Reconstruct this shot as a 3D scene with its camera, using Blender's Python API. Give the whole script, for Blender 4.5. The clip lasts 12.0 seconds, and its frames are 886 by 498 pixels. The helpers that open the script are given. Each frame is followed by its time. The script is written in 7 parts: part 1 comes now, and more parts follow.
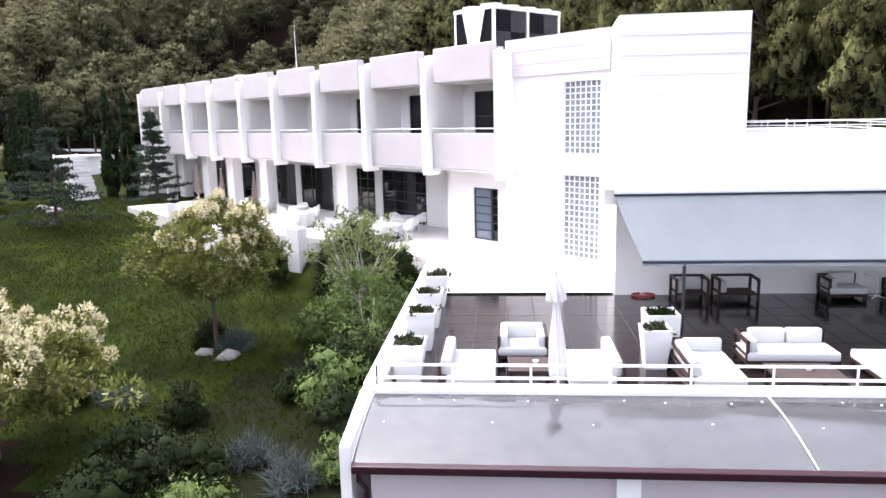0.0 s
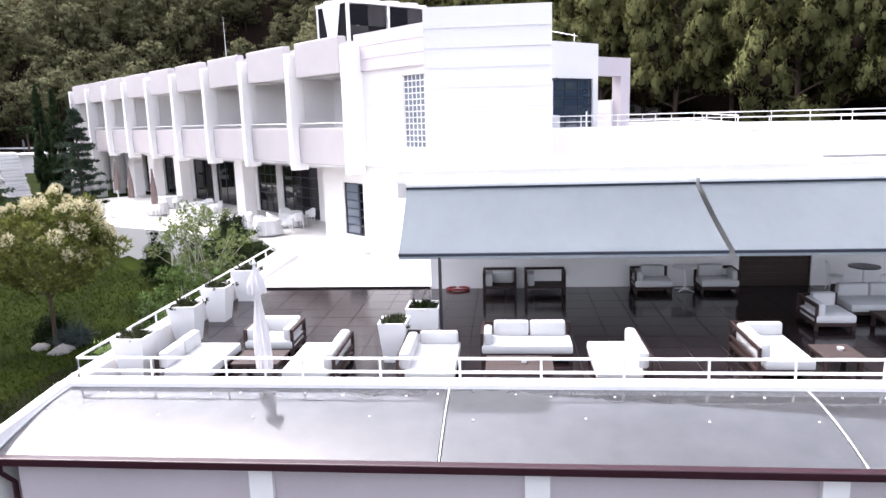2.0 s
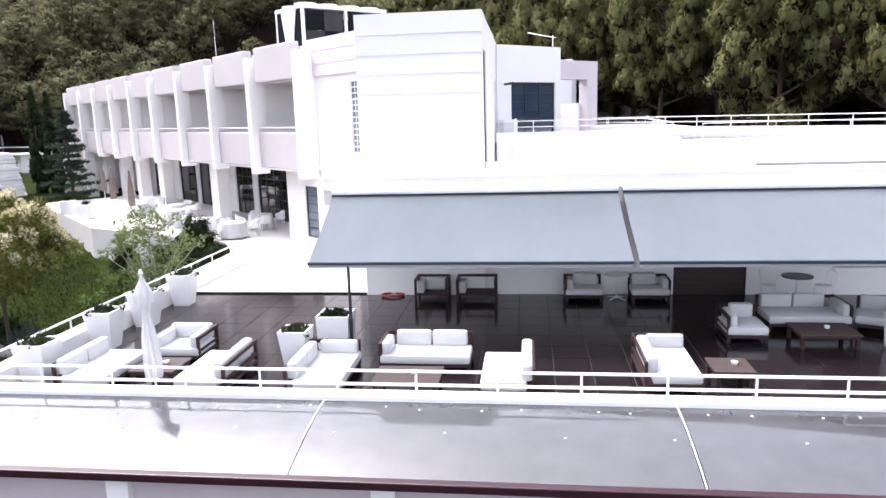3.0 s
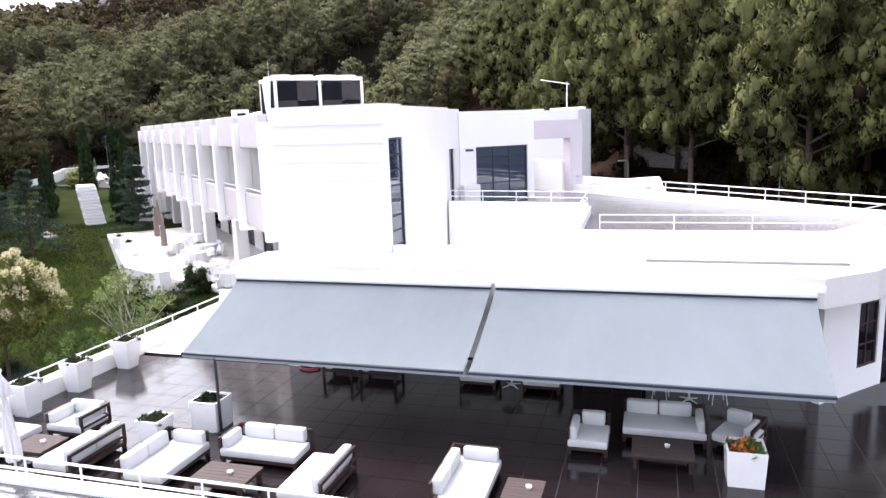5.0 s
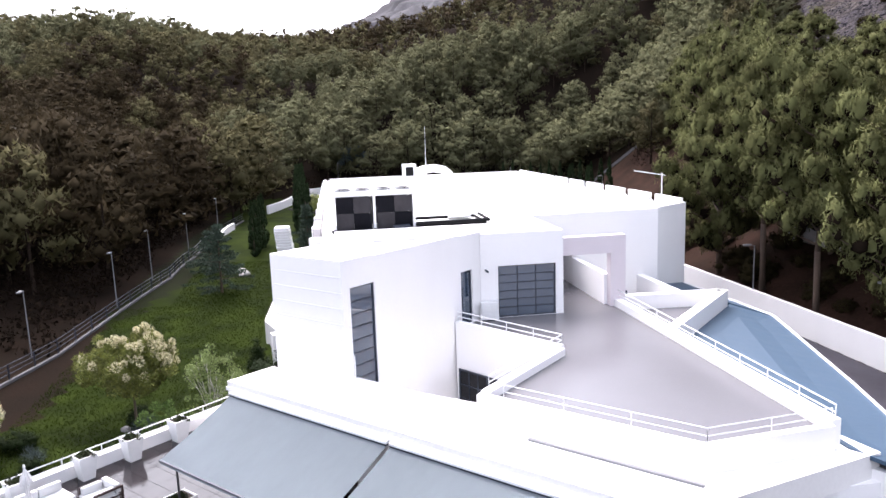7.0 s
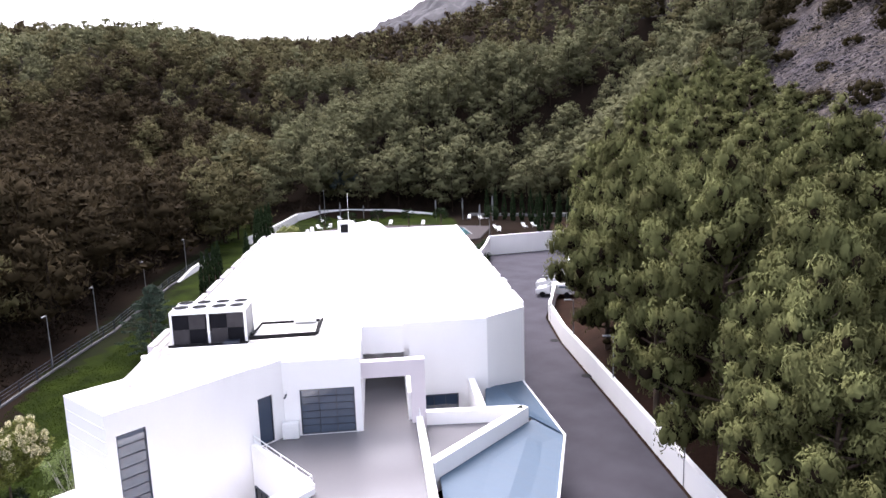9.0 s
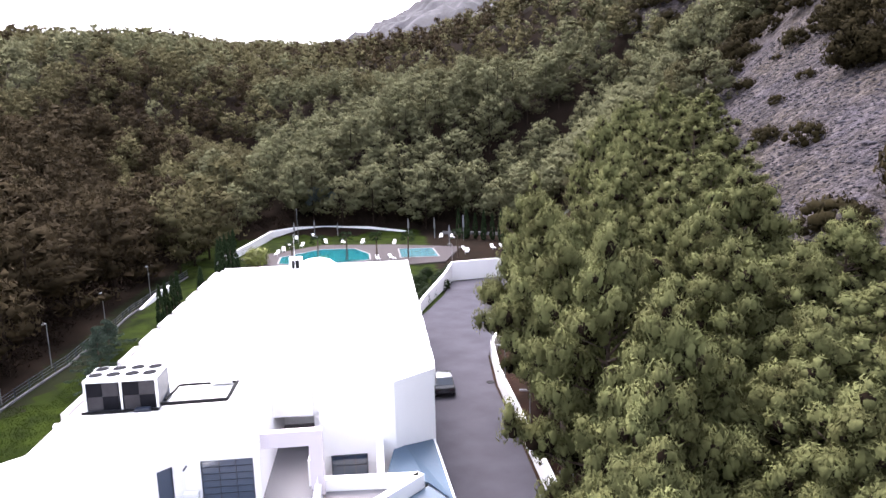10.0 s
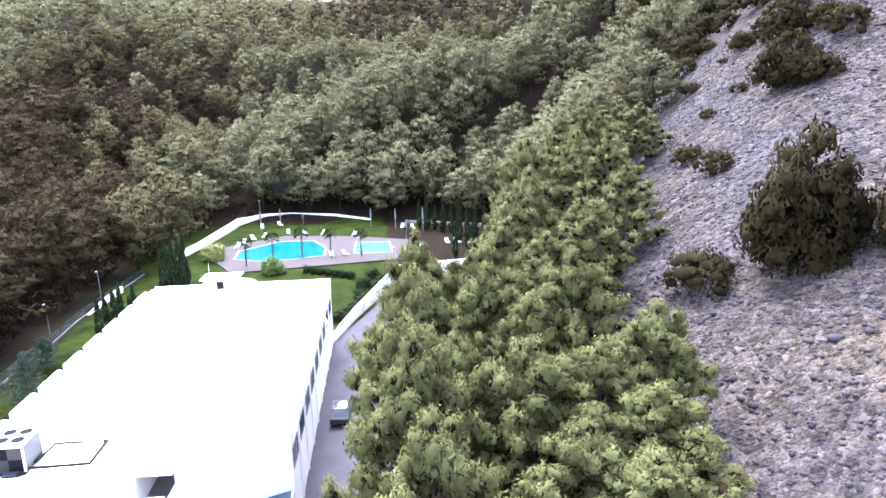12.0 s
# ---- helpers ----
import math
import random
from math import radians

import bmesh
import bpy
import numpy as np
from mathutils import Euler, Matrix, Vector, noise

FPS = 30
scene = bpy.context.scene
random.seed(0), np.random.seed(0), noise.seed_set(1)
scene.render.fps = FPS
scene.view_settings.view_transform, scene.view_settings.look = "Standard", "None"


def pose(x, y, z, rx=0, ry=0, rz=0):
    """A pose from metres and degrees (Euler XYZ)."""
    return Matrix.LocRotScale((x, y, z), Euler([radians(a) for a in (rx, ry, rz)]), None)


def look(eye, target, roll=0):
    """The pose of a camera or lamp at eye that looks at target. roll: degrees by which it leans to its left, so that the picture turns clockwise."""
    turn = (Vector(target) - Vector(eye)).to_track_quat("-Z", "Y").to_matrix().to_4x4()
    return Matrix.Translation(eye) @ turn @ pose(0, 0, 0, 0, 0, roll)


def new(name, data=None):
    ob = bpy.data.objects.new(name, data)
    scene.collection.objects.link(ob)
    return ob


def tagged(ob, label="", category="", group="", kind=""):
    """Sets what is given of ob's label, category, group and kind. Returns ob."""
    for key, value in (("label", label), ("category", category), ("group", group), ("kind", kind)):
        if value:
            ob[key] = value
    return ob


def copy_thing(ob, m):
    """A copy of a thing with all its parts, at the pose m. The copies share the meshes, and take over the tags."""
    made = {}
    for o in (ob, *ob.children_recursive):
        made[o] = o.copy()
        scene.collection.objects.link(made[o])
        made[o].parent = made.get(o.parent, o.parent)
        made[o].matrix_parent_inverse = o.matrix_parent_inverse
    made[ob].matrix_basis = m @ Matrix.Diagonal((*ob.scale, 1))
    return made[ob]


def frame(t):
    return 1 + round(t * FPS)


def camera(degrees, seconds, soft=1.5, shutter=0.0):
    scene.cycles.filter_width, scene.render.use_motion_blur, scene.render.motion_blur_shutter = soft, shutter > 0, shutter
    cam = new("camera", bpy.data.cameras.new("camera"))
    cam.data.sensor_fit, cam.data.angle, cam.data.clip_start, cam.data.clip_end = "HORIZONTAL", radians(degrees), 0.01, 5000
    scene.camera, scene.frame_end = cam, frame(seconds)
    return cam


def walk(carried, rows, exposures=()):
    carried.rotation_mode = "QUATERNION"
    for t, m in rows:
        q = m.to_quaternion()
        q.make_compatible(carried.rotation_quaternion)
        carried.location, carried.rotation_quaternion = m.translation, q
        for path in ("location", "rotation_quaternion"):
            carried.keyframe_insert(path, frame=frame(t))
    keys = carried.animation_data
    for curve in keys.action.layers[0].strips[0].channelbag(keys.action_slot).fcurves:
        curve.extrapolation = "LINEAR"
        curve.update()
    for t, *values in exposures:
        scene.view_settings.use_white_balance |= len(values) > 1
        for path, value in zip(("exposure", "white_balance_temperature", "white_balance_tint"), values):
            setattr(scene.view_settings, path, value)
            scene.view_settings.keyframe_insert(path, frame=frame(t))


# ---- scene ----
cam = camera(64.5, 12.0)
PATH = [
    (0, (-0.373, 0.37, 5.941), (-0.544, 2.329, 5.576), -1.4),
    (0.5, (1.22, 0.498, 5.96), (1.042, 2.456, 5.591), -1.5),
    (1, (2.64, 0.551, 5.913), (2.462, 2.509, 5.542), -1.7),
    (1.5, (4.089, 0.69, 5.796), (3.909, 2.647, 5.424), -1.6),
    (2, (5.538, 0.883, 5.702), (5.351, 2.838, 5.328), -1.7),
    (2.5, (6.83, 1.028, 5.631), (6.633, 2.984, 5.262), -1.5),
    (3, (8.181, 1.178, 5.89), (7.936, 3.126, 5.512), -1.7),
    (4.8, (13.759, 2.042, 7.65), (13.264, 3.947, 7.298), -1.9),
    (5, (14.595, 2.17, 8.127), (14.03, 4.056, 7.776), -2.0),
    (5.5, (16.806, 2.663, 9.31), (16.056, 4.485, 8.968), -1.9),
    (6, (19.284, 3.325, 10.538), (18.339, 5.055, 10.205), -2.0),
    (6.5, (21.825, 4.118, 11.755), (20.719, 5.752, 11.43), -2.0),
    (8.3, (30.934, 9.087, 17.059), (29.668, 10.597, 16.72), -2.1),
    (8.5, (31.991, 9.684, 17.715), (30.717, 11.188, 17.375), -2.1),
    (9, (34.615, 11.058, 19.668), (33.331, 12.552, 19.327), -2.0),
    (9.5, (36.992, 12.533, 21.772), (35.712, 14.029, 21.427), -1.8),
    (10, (39.415, 13.888, 23.893), (38.136, 15.386, 23.547), -1.7),
    (10.5, (41.788, 15.34, 25.897), (40.489, 16.821, 25.554), -1.8),
    (11, (44.03, 16.777, 27.921), (42.725, 18.253, 27.578), -1.7),
    (11.5, (46.509, 18.357, 30.134), (45.206, 19.831, 29.773), -1.7),
    (12, (48.603, 19.984, 32.159), (47.315, 21.437, 31.679), -1.5),
]
EXPOSURES = [(0.0, 1.85, 6300, 17), (2.5, 1.73, 6300, 17), (5.0, 1.82, 6300, 17), (6.5, 1.7, 6250, 17), (8.5, 1.55, 6200, 18), (9.5, 1.9, 6200, 19), (10.5, 2.36, 6120, 19), (11.5, 2.84, 6020, 19), (12.0, 3.08, 5580, 16)]
walk(cam, [(t, look(eye, target, roll)) for t, eye, target, roll in PATH], EXPOSURES)

# ---------------------------------------------------------------- light
world = bpy.data.worlds.new("sky")
scene.world = world
world.use_nodes = True
_wn = world.node_tree.nodes
_sky = _wn.new("ShaderNodeTexSky")
_sky.sky_type = "NISHITA"
_sky.sun_disc = False
_sky.sun_elevation = radians(58)
_sky.sun_rotation = radians(-60)
_sky.dust_density = 4.0
_sky.air_density = 1.0
_hsv = _wn.new("ShaderNodeHueSaturation")
_hsv.inputs["Saturation"].default_value = 0.35
_hsv.inputs["Value"].default_value = 1.0
world.node_tree.links.new(_sky.outputs[0], _hsv.inputs["Color"])
world.node_tree.links.new(_hsv.outputs[0], _wn["Background"].inputs["Color"])
_wn["Background"].inputs["Strength"].default_value = 0.195
_sun = new("sun", bpy.data.lights.new("sun", "SUN"))
_sun.data.energy = 0.85
_sun.data.angle = radians(30)
_sun.data.color = (1.0, 0.93, 0.86)
_sun.matrix_world = look((0, 0, 60), (20, -12, 22))

# ---------------------------------------------------------------- helpers
V = Vector((-0.7175, 0.6966, 0.0))   # along the long block, to the north-west
U = Vector((0.6966, 0.7175, 0.0))    # across it, to the north-east
BLOCK = Matrix(((V.x, U.x, 0, 0), (V.y, U.y, 0, 0), (0, 0, 1, 0), (0, 0, 0, 1)))


def ab(a, b):
    p = V * a + U * b
    return (p.x, p.y)


def mesh_of(bm, name, mat, smooth=False):
    me = bpy.data.meshes.new(name)
    bmesh.ops.recalc_face_normals(bm, faces=bm.faces[:])
    bm.to_mesh(me)
    bm.free()
    mats = mat if isinstance(mat, (list, tuple)) else [mat]
    for m in mats:
        me.materials.append(m)
    if smooth:
        me.polygons.foreach_set("use_smooth", [True] * len(me.polygons))
        me.set_sharp_from_angle(angle=radians(42))
    return me


def part(name, bm, mat, parent, label="", smooth=False):
    ob = new(name, mesh_of(bm, name, mat, smooth))
    if parent is not None:
        ob.parent = parent
    if label:
        tagged(ob, label)
    return ob


def thing(name, label, category, group="", kind="", m=None):
    ob = new(name)
    ob.empty_display_size = 0.2
    if m is not None:
        ob.matrix_basis = m
    return tagged(ob, label, category, group, kind)


def struct(name, bm, mat, label="", smooth=False, category=""):
    return tagged(part(name, bm, mat, None, "", smooth), label, category or name.split("_")[0], "", "structure")


def quad_box(bm, corners, z0, z1):
    """An upright prism over a polygon of (x, y); z1 may be one height for each corner."""
    n = len(corners)
    tops = z1 if isinstance(z1, (list, tuple)) else [z1] * n
    lows = z0 if isinstance(z0, (list, tuple)) else [z0] * n
    lo = [bm.verts.new((x, y, z)) for (x, y), z in zip(corners, lows)]
    hi = [bm.verts.new((x, y, z)) for (x, y), z in zip(corners, tops)]
    bm.faces.new(lo[::-1])
    bm.faces.new(hi)
    for i in range(n):
        bm.faces.new((lo[i], lo[(i + 1) % n], hi[(i + 1) % n], hi[i]))
    return lo + hi


def box(bm, x0, y0, z0, x1, y1, z1, m=None, bevel=0.0):
    vs = quad_box(bm, [(x0, y0), (x1, y0), (x1, y1), (x0, y1)], z0, z1)
    if bevel:
        es = list({e for v in vs for e in v.link_edges})
        got = bmesh.ops.bevel(bm, geom=es, offset=bevel, segments=2, profile=0.5, affect="EDGES")
        vs = list({v for v in got["verts"]} | {v for v in vs if v.is_valid})
    if m is not None:
        bmesh.ops.transform(bm, matrix=m, verts=vs)
    return vs


def abox(bm, a0, b0, z0, a1, b1, z1, bevel=0.0):
    """A box set square to the long block."""
    return box(bm, a0, b0, z0, a1, b1, z1, BLOCK, bevel)


def tube(bm, pts, r, seg=6, r1=None):
    pts = [Vector(p) for p in pts]
    rings = []
    for i, p in enumerate(pts):
        d = (pts[min(i + 1, len(pts) - 1)] - pts[max(i - 1, 0)]).normalized()
        q = d.to_track_quat("Z", "Y")
        rr = r if r1 is None else r + (r1 - r) * i / max(1, len(pts) - 1)
        rings.append([bm.verts.new(p + q @ Vector((rr * math.cos(t), rr * math.sin(t), 0))) for t in [2 * math.pi * k / seg for k in range(seg)]])
    for r0, r2 in zip(rings, rings[1:]):
        for k in range(seg):
            bm.faces.new((r0[k], r0[(k + 1) % seg], r2[(k + 1) % seg], r2[k]))
    bm.faces.new(rings[0][::-1])
    bm.faces.new(rings[-1])


def lathe(bm, profile, seg=16, centre=(0, 0), squash=1.0):
    rings = []
    for r, z in profile:
        rings.append([bm.verts.new((centre[0] + r * math.cos(t), centre[1] + squash * r * math.sin(t), z)) for t in [2 * math.pi * k / seg for k in range(seg)]])
    for r0, r2 in zip(rings, rings[1:]):
        for k in range(seg):
            bm.faces.new((r0[k], r0[(k + 1) % seg], r2[(k + 1) % seg], r2[k]))
    bm.faces.new(rings[0][::-1])
    bm.faces.new(rings[-1])


def mesh_np(name, verts, faces, mat, split=None, kinds=None, normals=None):
    """A mesh from arrays: verts (n, 3), faces (m, k); the first faces, up to split, take the second material."""
    me = bpy.data.meshes.new(name)
    n, k = faces.shape
    if normals is not None:
        p = verts[faces]
        away = (np.cross(p[:, 1] - p[:, 0], p[:, 2] - p[:, 0]) * normals[faces].sum(1)).sum(1) < 0
        faces = np.where(away[:, None], faces[:, ::-1], faces)
    me.vertices.add(len(verts))
    me.vertices.foreach_set("co", verts.astype(np.float32).ravel())
    me.loops.add(n * k)
    me.loops.foreach_set("vertex_index", faces.astype(np.int32).ravel())
    me.polygons.add(n)
    me.polygons.foreach_set("loop_start", np.arange(0, n * k, k, dtype=np.int32))
    me.polygons.foreach_set("loop_total", np.full(n, k, dtype=np.int32))
    for m in mat if isinstance(mat, (list, tuple)) else [mat]:
        me.materials.append(m)
    if split:
        me.polygons.foreach_set("material_index", (np.arange(n) < split).astype(np.int32))
    if kinds is not None:
        me.polygons.foreach_set("material_index", kinds.astype(np.int32))
    me.update(calc_edges=True)
    if normals is not None:
        me.attributes.new("custom_normal", "FLOAT_VECTOR", "POINT").data.foreach_set("vector", normals.astype(np.float32).ravel())
    return me


# ---------------------------------------------------------------- materials
def material(name, colour, rough=0.6, metal=0.0, vary=0.12, scale=3.0, fine=40.0, bump=0.1, bump_scale=None, second=None, island=0.0, obj_rand=0.0, coat=0.0, spec=0.5, stretch=(1, 1, 1), rvar=0.1):
    m = bpy.data.materials.new(name)
    m.use_nodes = True
    nt = m.node_tree
    N, L = nt.nodes, nt.links
    bsdf = N["Principled BSDF"]
    tc = N.new("ShaderNodeTexCoord")
    mp = N.new("ShaderNodeMapping")
    mp.inputs["Scale"].default_value = stretch
    L.new(tc.outputs["Object"], mp.inputs["Vector"])
    n1 = N.new("ShaderNodeTexNoise")
    n1.inputs["Scale"].default_value = scale
    n1.inputs["Detail"].default_value = 5
    n2 = N.new("ShaderNodeTexNoise")
    n2.inputs["Scale"].default_value = fine
    n2.inputs["Detail"].default_value = 4
    L.new(mp.outputs[0], n1.inputs["Vector"])
    L.new(mp.outputs[0], n2.inputs["Vector"])
    c = Vector(colour)
    c2 = Vector(second) if second else c * (1 - 2.2 * vary)
    ramp = N.new("ShaderNodeValToRGB")
    ramp.color_ramp.elements[0].position = 0.33
    ramp.color_ramp.elements[1].position = 0.67
    ramp.color_ramp.elements[0].color = (*c2, 1)
    ramp.color_ramp.elements[1].color = (*c, 1)
    mixf = N.new("ShaderNodeMath")
    mixf.operation = "MULTIPLY_ADD"
    mixf.inputs[1].default_value = 0.35
    L.new(n2.outputs["Fac"], mixf.inputs[0])
    half = N.new("ShaderNodeMath")
    half.operation = "MULTIPLY"
    half.inputs[1].default_value = 0.65
    L.new(n1.outputs["Fac"], half.inputs[0])
    L.new(half.outputs[0], mixf.inputs[2])
    L.new(mixf.outputs[0], ramp.inputs["Fac"])
    col = ramp.outputs[0]
    if island or obj_rand:
        info = N.new("ShaderNodeNewGeometry" if island else "ShaderNodeObjectInfo")
        out = info.outputs["Random Per Island" if island else "Random"]
        hs = N.new("ShaderNodeHueSaturation")
        mr = N.new("ShaderNodeMapRange")
        amt = island or obj_rand
        mr.inputs["To Min"].default_value = 1 - amt
        mr.inputs["To Max"].default_value = 1 + amt
        L.new(out, mr.inputs["Value"])
        L.new(mr.outputs[0], hs.inputs["Value"])
        L.new(col, hs.inputs["Color"])
        col = hs.outputs[0]
    L.new(col, bsdf.inputs["Base Color"])
    bsdf.inputs["Metallic"].default_value = metal
    bsdf.inputs["Coat Weight"].default_value = coat
    bsdf.inputs["Specular IOR Level"].default_value = spec
    rr = N.new("ShaderNodeMapRange")
    rr.inputs["To Min"].default_value = max(0.02, rough - rvar)
    rr.inputs["To Max"].default_value = min(1.0, rough + rvar)
    L.new(n1.outputs["Fac"], rr.inputs["Value"])
    L.new(rr.outputs[0], bsdf.inputs["Roughness"])
    if bump:
        bp = N.new("ShaderNodeBump")
        bp.inputs["Strength"].default_value = bump
        bp.inputs["Distance"].default_value = 0.02
        nb = n2
        if bump_scale:
            nb = N.new("ShaderNodeTexNoise")
            nb.inputs["Scale"].default_value = bump_scale
            nb.inputs["Detail"].default_value = 6
            L.new(mp.outputs[0], nb.inputs["Vector"])
        L.new(nb.outputs["Fac"], bp.inputs["Height"])
        L.new(bp.outputs[0], bsdf.inputs["Normal"])
    return m


PLASTER = material("white_plaster", (0.88, 0.865, 0.86), 0.75, vary=0.02, scale=0.6, fine=25, bump=0.1, stretch=(1, 1, 0.4))
ROOFING = material("white_roof_coating", (0.82, 0.80, 0.78), 0.7, vary=0.05, scale=0.35, fine=9, bump=0.15)
PINKISH = material("pinkish_white_panel", (0.545, 0.51, 0.52), 0.75, vary=0.04, scale=0.8, fine=30, bump=0.1, spec=0.2)
WHITE_METAL = material("white_painted_metal", (0.80, 0.80, 0.80), 0.35, vary=0.03, scale=4, fine=60, bump=0.03)
DARK_METAL = material("dark_painted_metal", (0.03, 0.03, 0.035), 0.4, vary=0.1, scale=5, fine=60, bump=0.03)
FRAME = material("grey_window_frame", (0.02, 0.027, 0.045), 0.4, vary=0.08, scale=5, fine=60, bump=0.03)
TILE = material("charcoal_tile", (0.017, 0.012, 0.013), 0.13, vary=0.1, scale=1.5, fine=30, bump=0.03, obj_rand=0.08, spec=0.45, rvar=0.04)
GROUT = material("pale_grout", (0.13, 0.125, 0.13), 0.85, vary=0.1, scale=6, fine=60, bump=0.1, spec=0.2)
DECK = material("grey_deck_coating", (0.128, 0.122, 0.132), 0.25, vary=0.05, scale=0.25, fine=20, bump=0.02, rvar=0.08)
PALE_FLOOR = material("pale_stone_floor", (0.72, 0.70, 0.68), 0.5, vary=0.05, scale=1.0, fine=20, bump=0.06)
FABRIC = material("grey_awning_fabric", (0.285, 0.32, 0.345), 0.95, vary=0.05, scale=0.5, fine=3.0, bump=0.5, bump_scale=2.2, spec=0.1, stretch=(1, 0.35, 1))
CUSHION = material("white_cushion_fabric", (0.56, 0.562, 0.565), 0.95, vary=0.04, scale=3, fine=120, bump=0.2, spec=0.1)
WOOD_DARK = material("dark_stained_wood", (0.042, 0.023, 0.021), 0.55, vary=0.15, scale=4, fine=60, bump=0.1, spec=0.3, stretch=(1, 6, 6))
WOOD_TABLE = material("weathered_brown_wood", (0.072, 0.053, 0.049), 0.65, vary=0.15, scale=3, fine=40, bump=0.15, spec=0.2, stretch=(1, 6, 6))
PLANTER = material("white_planter_plastic", (0.80, 0.80, 0.80), 0.4, vary=0.03, scale=3, fine=50, bump=0.03)
SOIL = material("dark_soil", (0.05, 0.037, 0.028), 0.95, vary=0.2, scale=8, fine=50, bump=0.6)
BLUE_ROOF = material("blue_grey_metal_roof", (0.046, 0.085, 0.135), 0.5, vary=0.08, scale=0.6, fine=6, bump=0.5, stretch=(0.25, 3.0, 1))
POLY = material("smoked_polycarbonate", (0.165, 0.167, 0.178), 0.09, vary=0.15, scale=0.3, fine=2, bump=0.0, coat=1.0, spec=0.5, rvar=0.04)
POLY.node_tree.nodes["Principled BSDF"].inputs["IOR"].default_value = 2.1
GUTTER = material("dark_red_gutter", (0.034, 0.008, 0.015), 0.4, vary=0.1, scale=4, fine=40, bump=0.04)
BLIND = material("pale_pink_blind", (0.56, 0.50, 0.53), 0.6, vary=0.05, scale=0.7, fine=30, bump=0.08)
ASPHALT = material("worn_grey_asphalt", (0.078, 0.074, 0.088), 0.95, vary=0.15, scale=0.35, fine=30, bump=0.2, spec=0.03)
LAWN = material("lawn_grass", (0.026, 0.038, 0.006), 0.95, second=(0.005, 0.008, 0.0022), scale=0.45, fine=9, bump=0.9, spec=0.02)
GARDEN = material("garden_soil_weeds_shaded_lawn", (0.011, 0.015, 0.005), 0.95, second=(0.009, 0.008, 0.005), scale=0.8, fine=10, bump=0.9, spec=0.03)
FOREST_FLOOR = material("forest_floor", (0.018, 0.012, 0.009), 0.95, second=(0.010, 0.008, 0.006), scale=0.4, fine=6, bump=1.0, spec=0.01)


def scree_material():
    """Broken limestone: angular pieces of uneven tone, dark joints and tan earth patches."""
    m = material("limestone_scree", (0.044, 0.039, 0.047), 0.95, second=(0.053, 0.043, 0.034), scale=0.1, fine=0.9, bump=0, spec=0.05)
    N, L = m.node_tree.nodes, m.node_tree.links
    bsdf = N["Principled BSDF"]
    base = bsdf.inputs["Base Color"].links[0].from_socket
    tc = N.new("ShaderNodeTexCoord")
    warp = N.new("ShaderNodeTexNoise")
    warp.inputs["Scale"].default_value = 1.3
    warp.inputs["Detail"].default_value = 5
    add = N.new("ShaderNodeVectorMath")
    add.operation = "MULTIPLY_ADD"
    add.inputs[1].default_value = (0.6, 0.6, 0.6)
    L.new(tc.outputs["Object"], warp.inputs["Vector"])
    L.new(warp.outputs["Color"], add.inputs[0])
    L.new(tc.outputs["Object"], add.inputs[2])
    height = None
    for k, (scale, low, high) in enumerate(((0.7, 0.7, 1.25), (2.2, 0.5, 1.45), (6.5, 0.5, 1.5))):
        vor = N.new("ShaderNodeTexVoronoi")
        vor.inputs["Scale"].default_value = scale
        L.new(add.outputs[0], vor.inputs["Vector"])
        sep = N.new("ShaderNodeSeparateColor")
        L.new(vor.outputs["Color"], sep.inputs[0])
        mr = N.new("ShaderNodeMapRange")
        mr.inputs["To Min"].default_value = low
        mr.inputs["To Max"].default_value = high
        L.new(sep.outputs[0], mr.inputs["Value"])
        hs = N.new("ShaderNodeHueSaturation")
        L.new(mr.outputs[0], hs.inputs["Value"])
        L.new(base, hs.inputs["Color"])
        base = hs.outputs[0]
        bp = N.new("ShaderNodeBump")
        bp.invert = True
        bp.inputs["Strength"].default_value = 1.0
        bp.inputs["Distance"].default_value = 0.22 / scale
        L.new(vor.outputs["Distance"], bp.inputs["Height"])
        if height:
            L.new(height, bp.inputs["Normal"])
        height = bp.outputs[0]
    L.new(base, bsdf.inputs["Base Color"])
    L.new(height, bsdf.inputs["Normal"])
    return m


ROCK = scree_material()
SCREE_STONE = material("pale_limestone", (0.049, 0.045, 0.052), 0.95, vary=0.15, scale=1.0, fine=12, bump=0.7, island=0.3, spec=0.05)
POOL_WATER = material("turquoise_pool_water", (0.012, 0.125, 0.14), 0.08, vary=0.08, scale=0.4, fine=3, bump=0.05)
PALE_WATER = material("pale_blue_shallow_water", (0.075, 0.17, 0.19), 0.08, vary=0.08, scale=0.4, fine=3, bump=0.05)
PAVING = material("pinkish_pool_paving", (0.058, 0.048, 0.050), 0.85, vary=0.1, scale=1.0, fine=12, bump=0.1, spec=0.15)
BARK = material("pine_bark", (0.11, 0.075, 0.055), 0.95, vary=0.2, scale=3, fine=20, bump=0.8, stretch=(2, 2, 0.5))
PINE = material("pine_needles", (0.149, 0.157, 0.064), 0.85, second=(0.050, 0.048, 0.018), scale=0.35, fine=1.2, bump=0, island=0.05, spec=0.04)
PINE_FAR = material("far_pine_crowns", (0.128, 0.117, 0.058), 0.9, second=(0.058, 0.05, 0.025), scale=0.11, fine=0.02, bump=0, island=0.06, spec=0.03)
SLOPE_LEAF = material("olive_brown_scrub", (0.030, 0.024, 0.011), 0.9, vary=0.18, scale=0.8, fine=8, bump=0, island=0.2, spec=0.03)
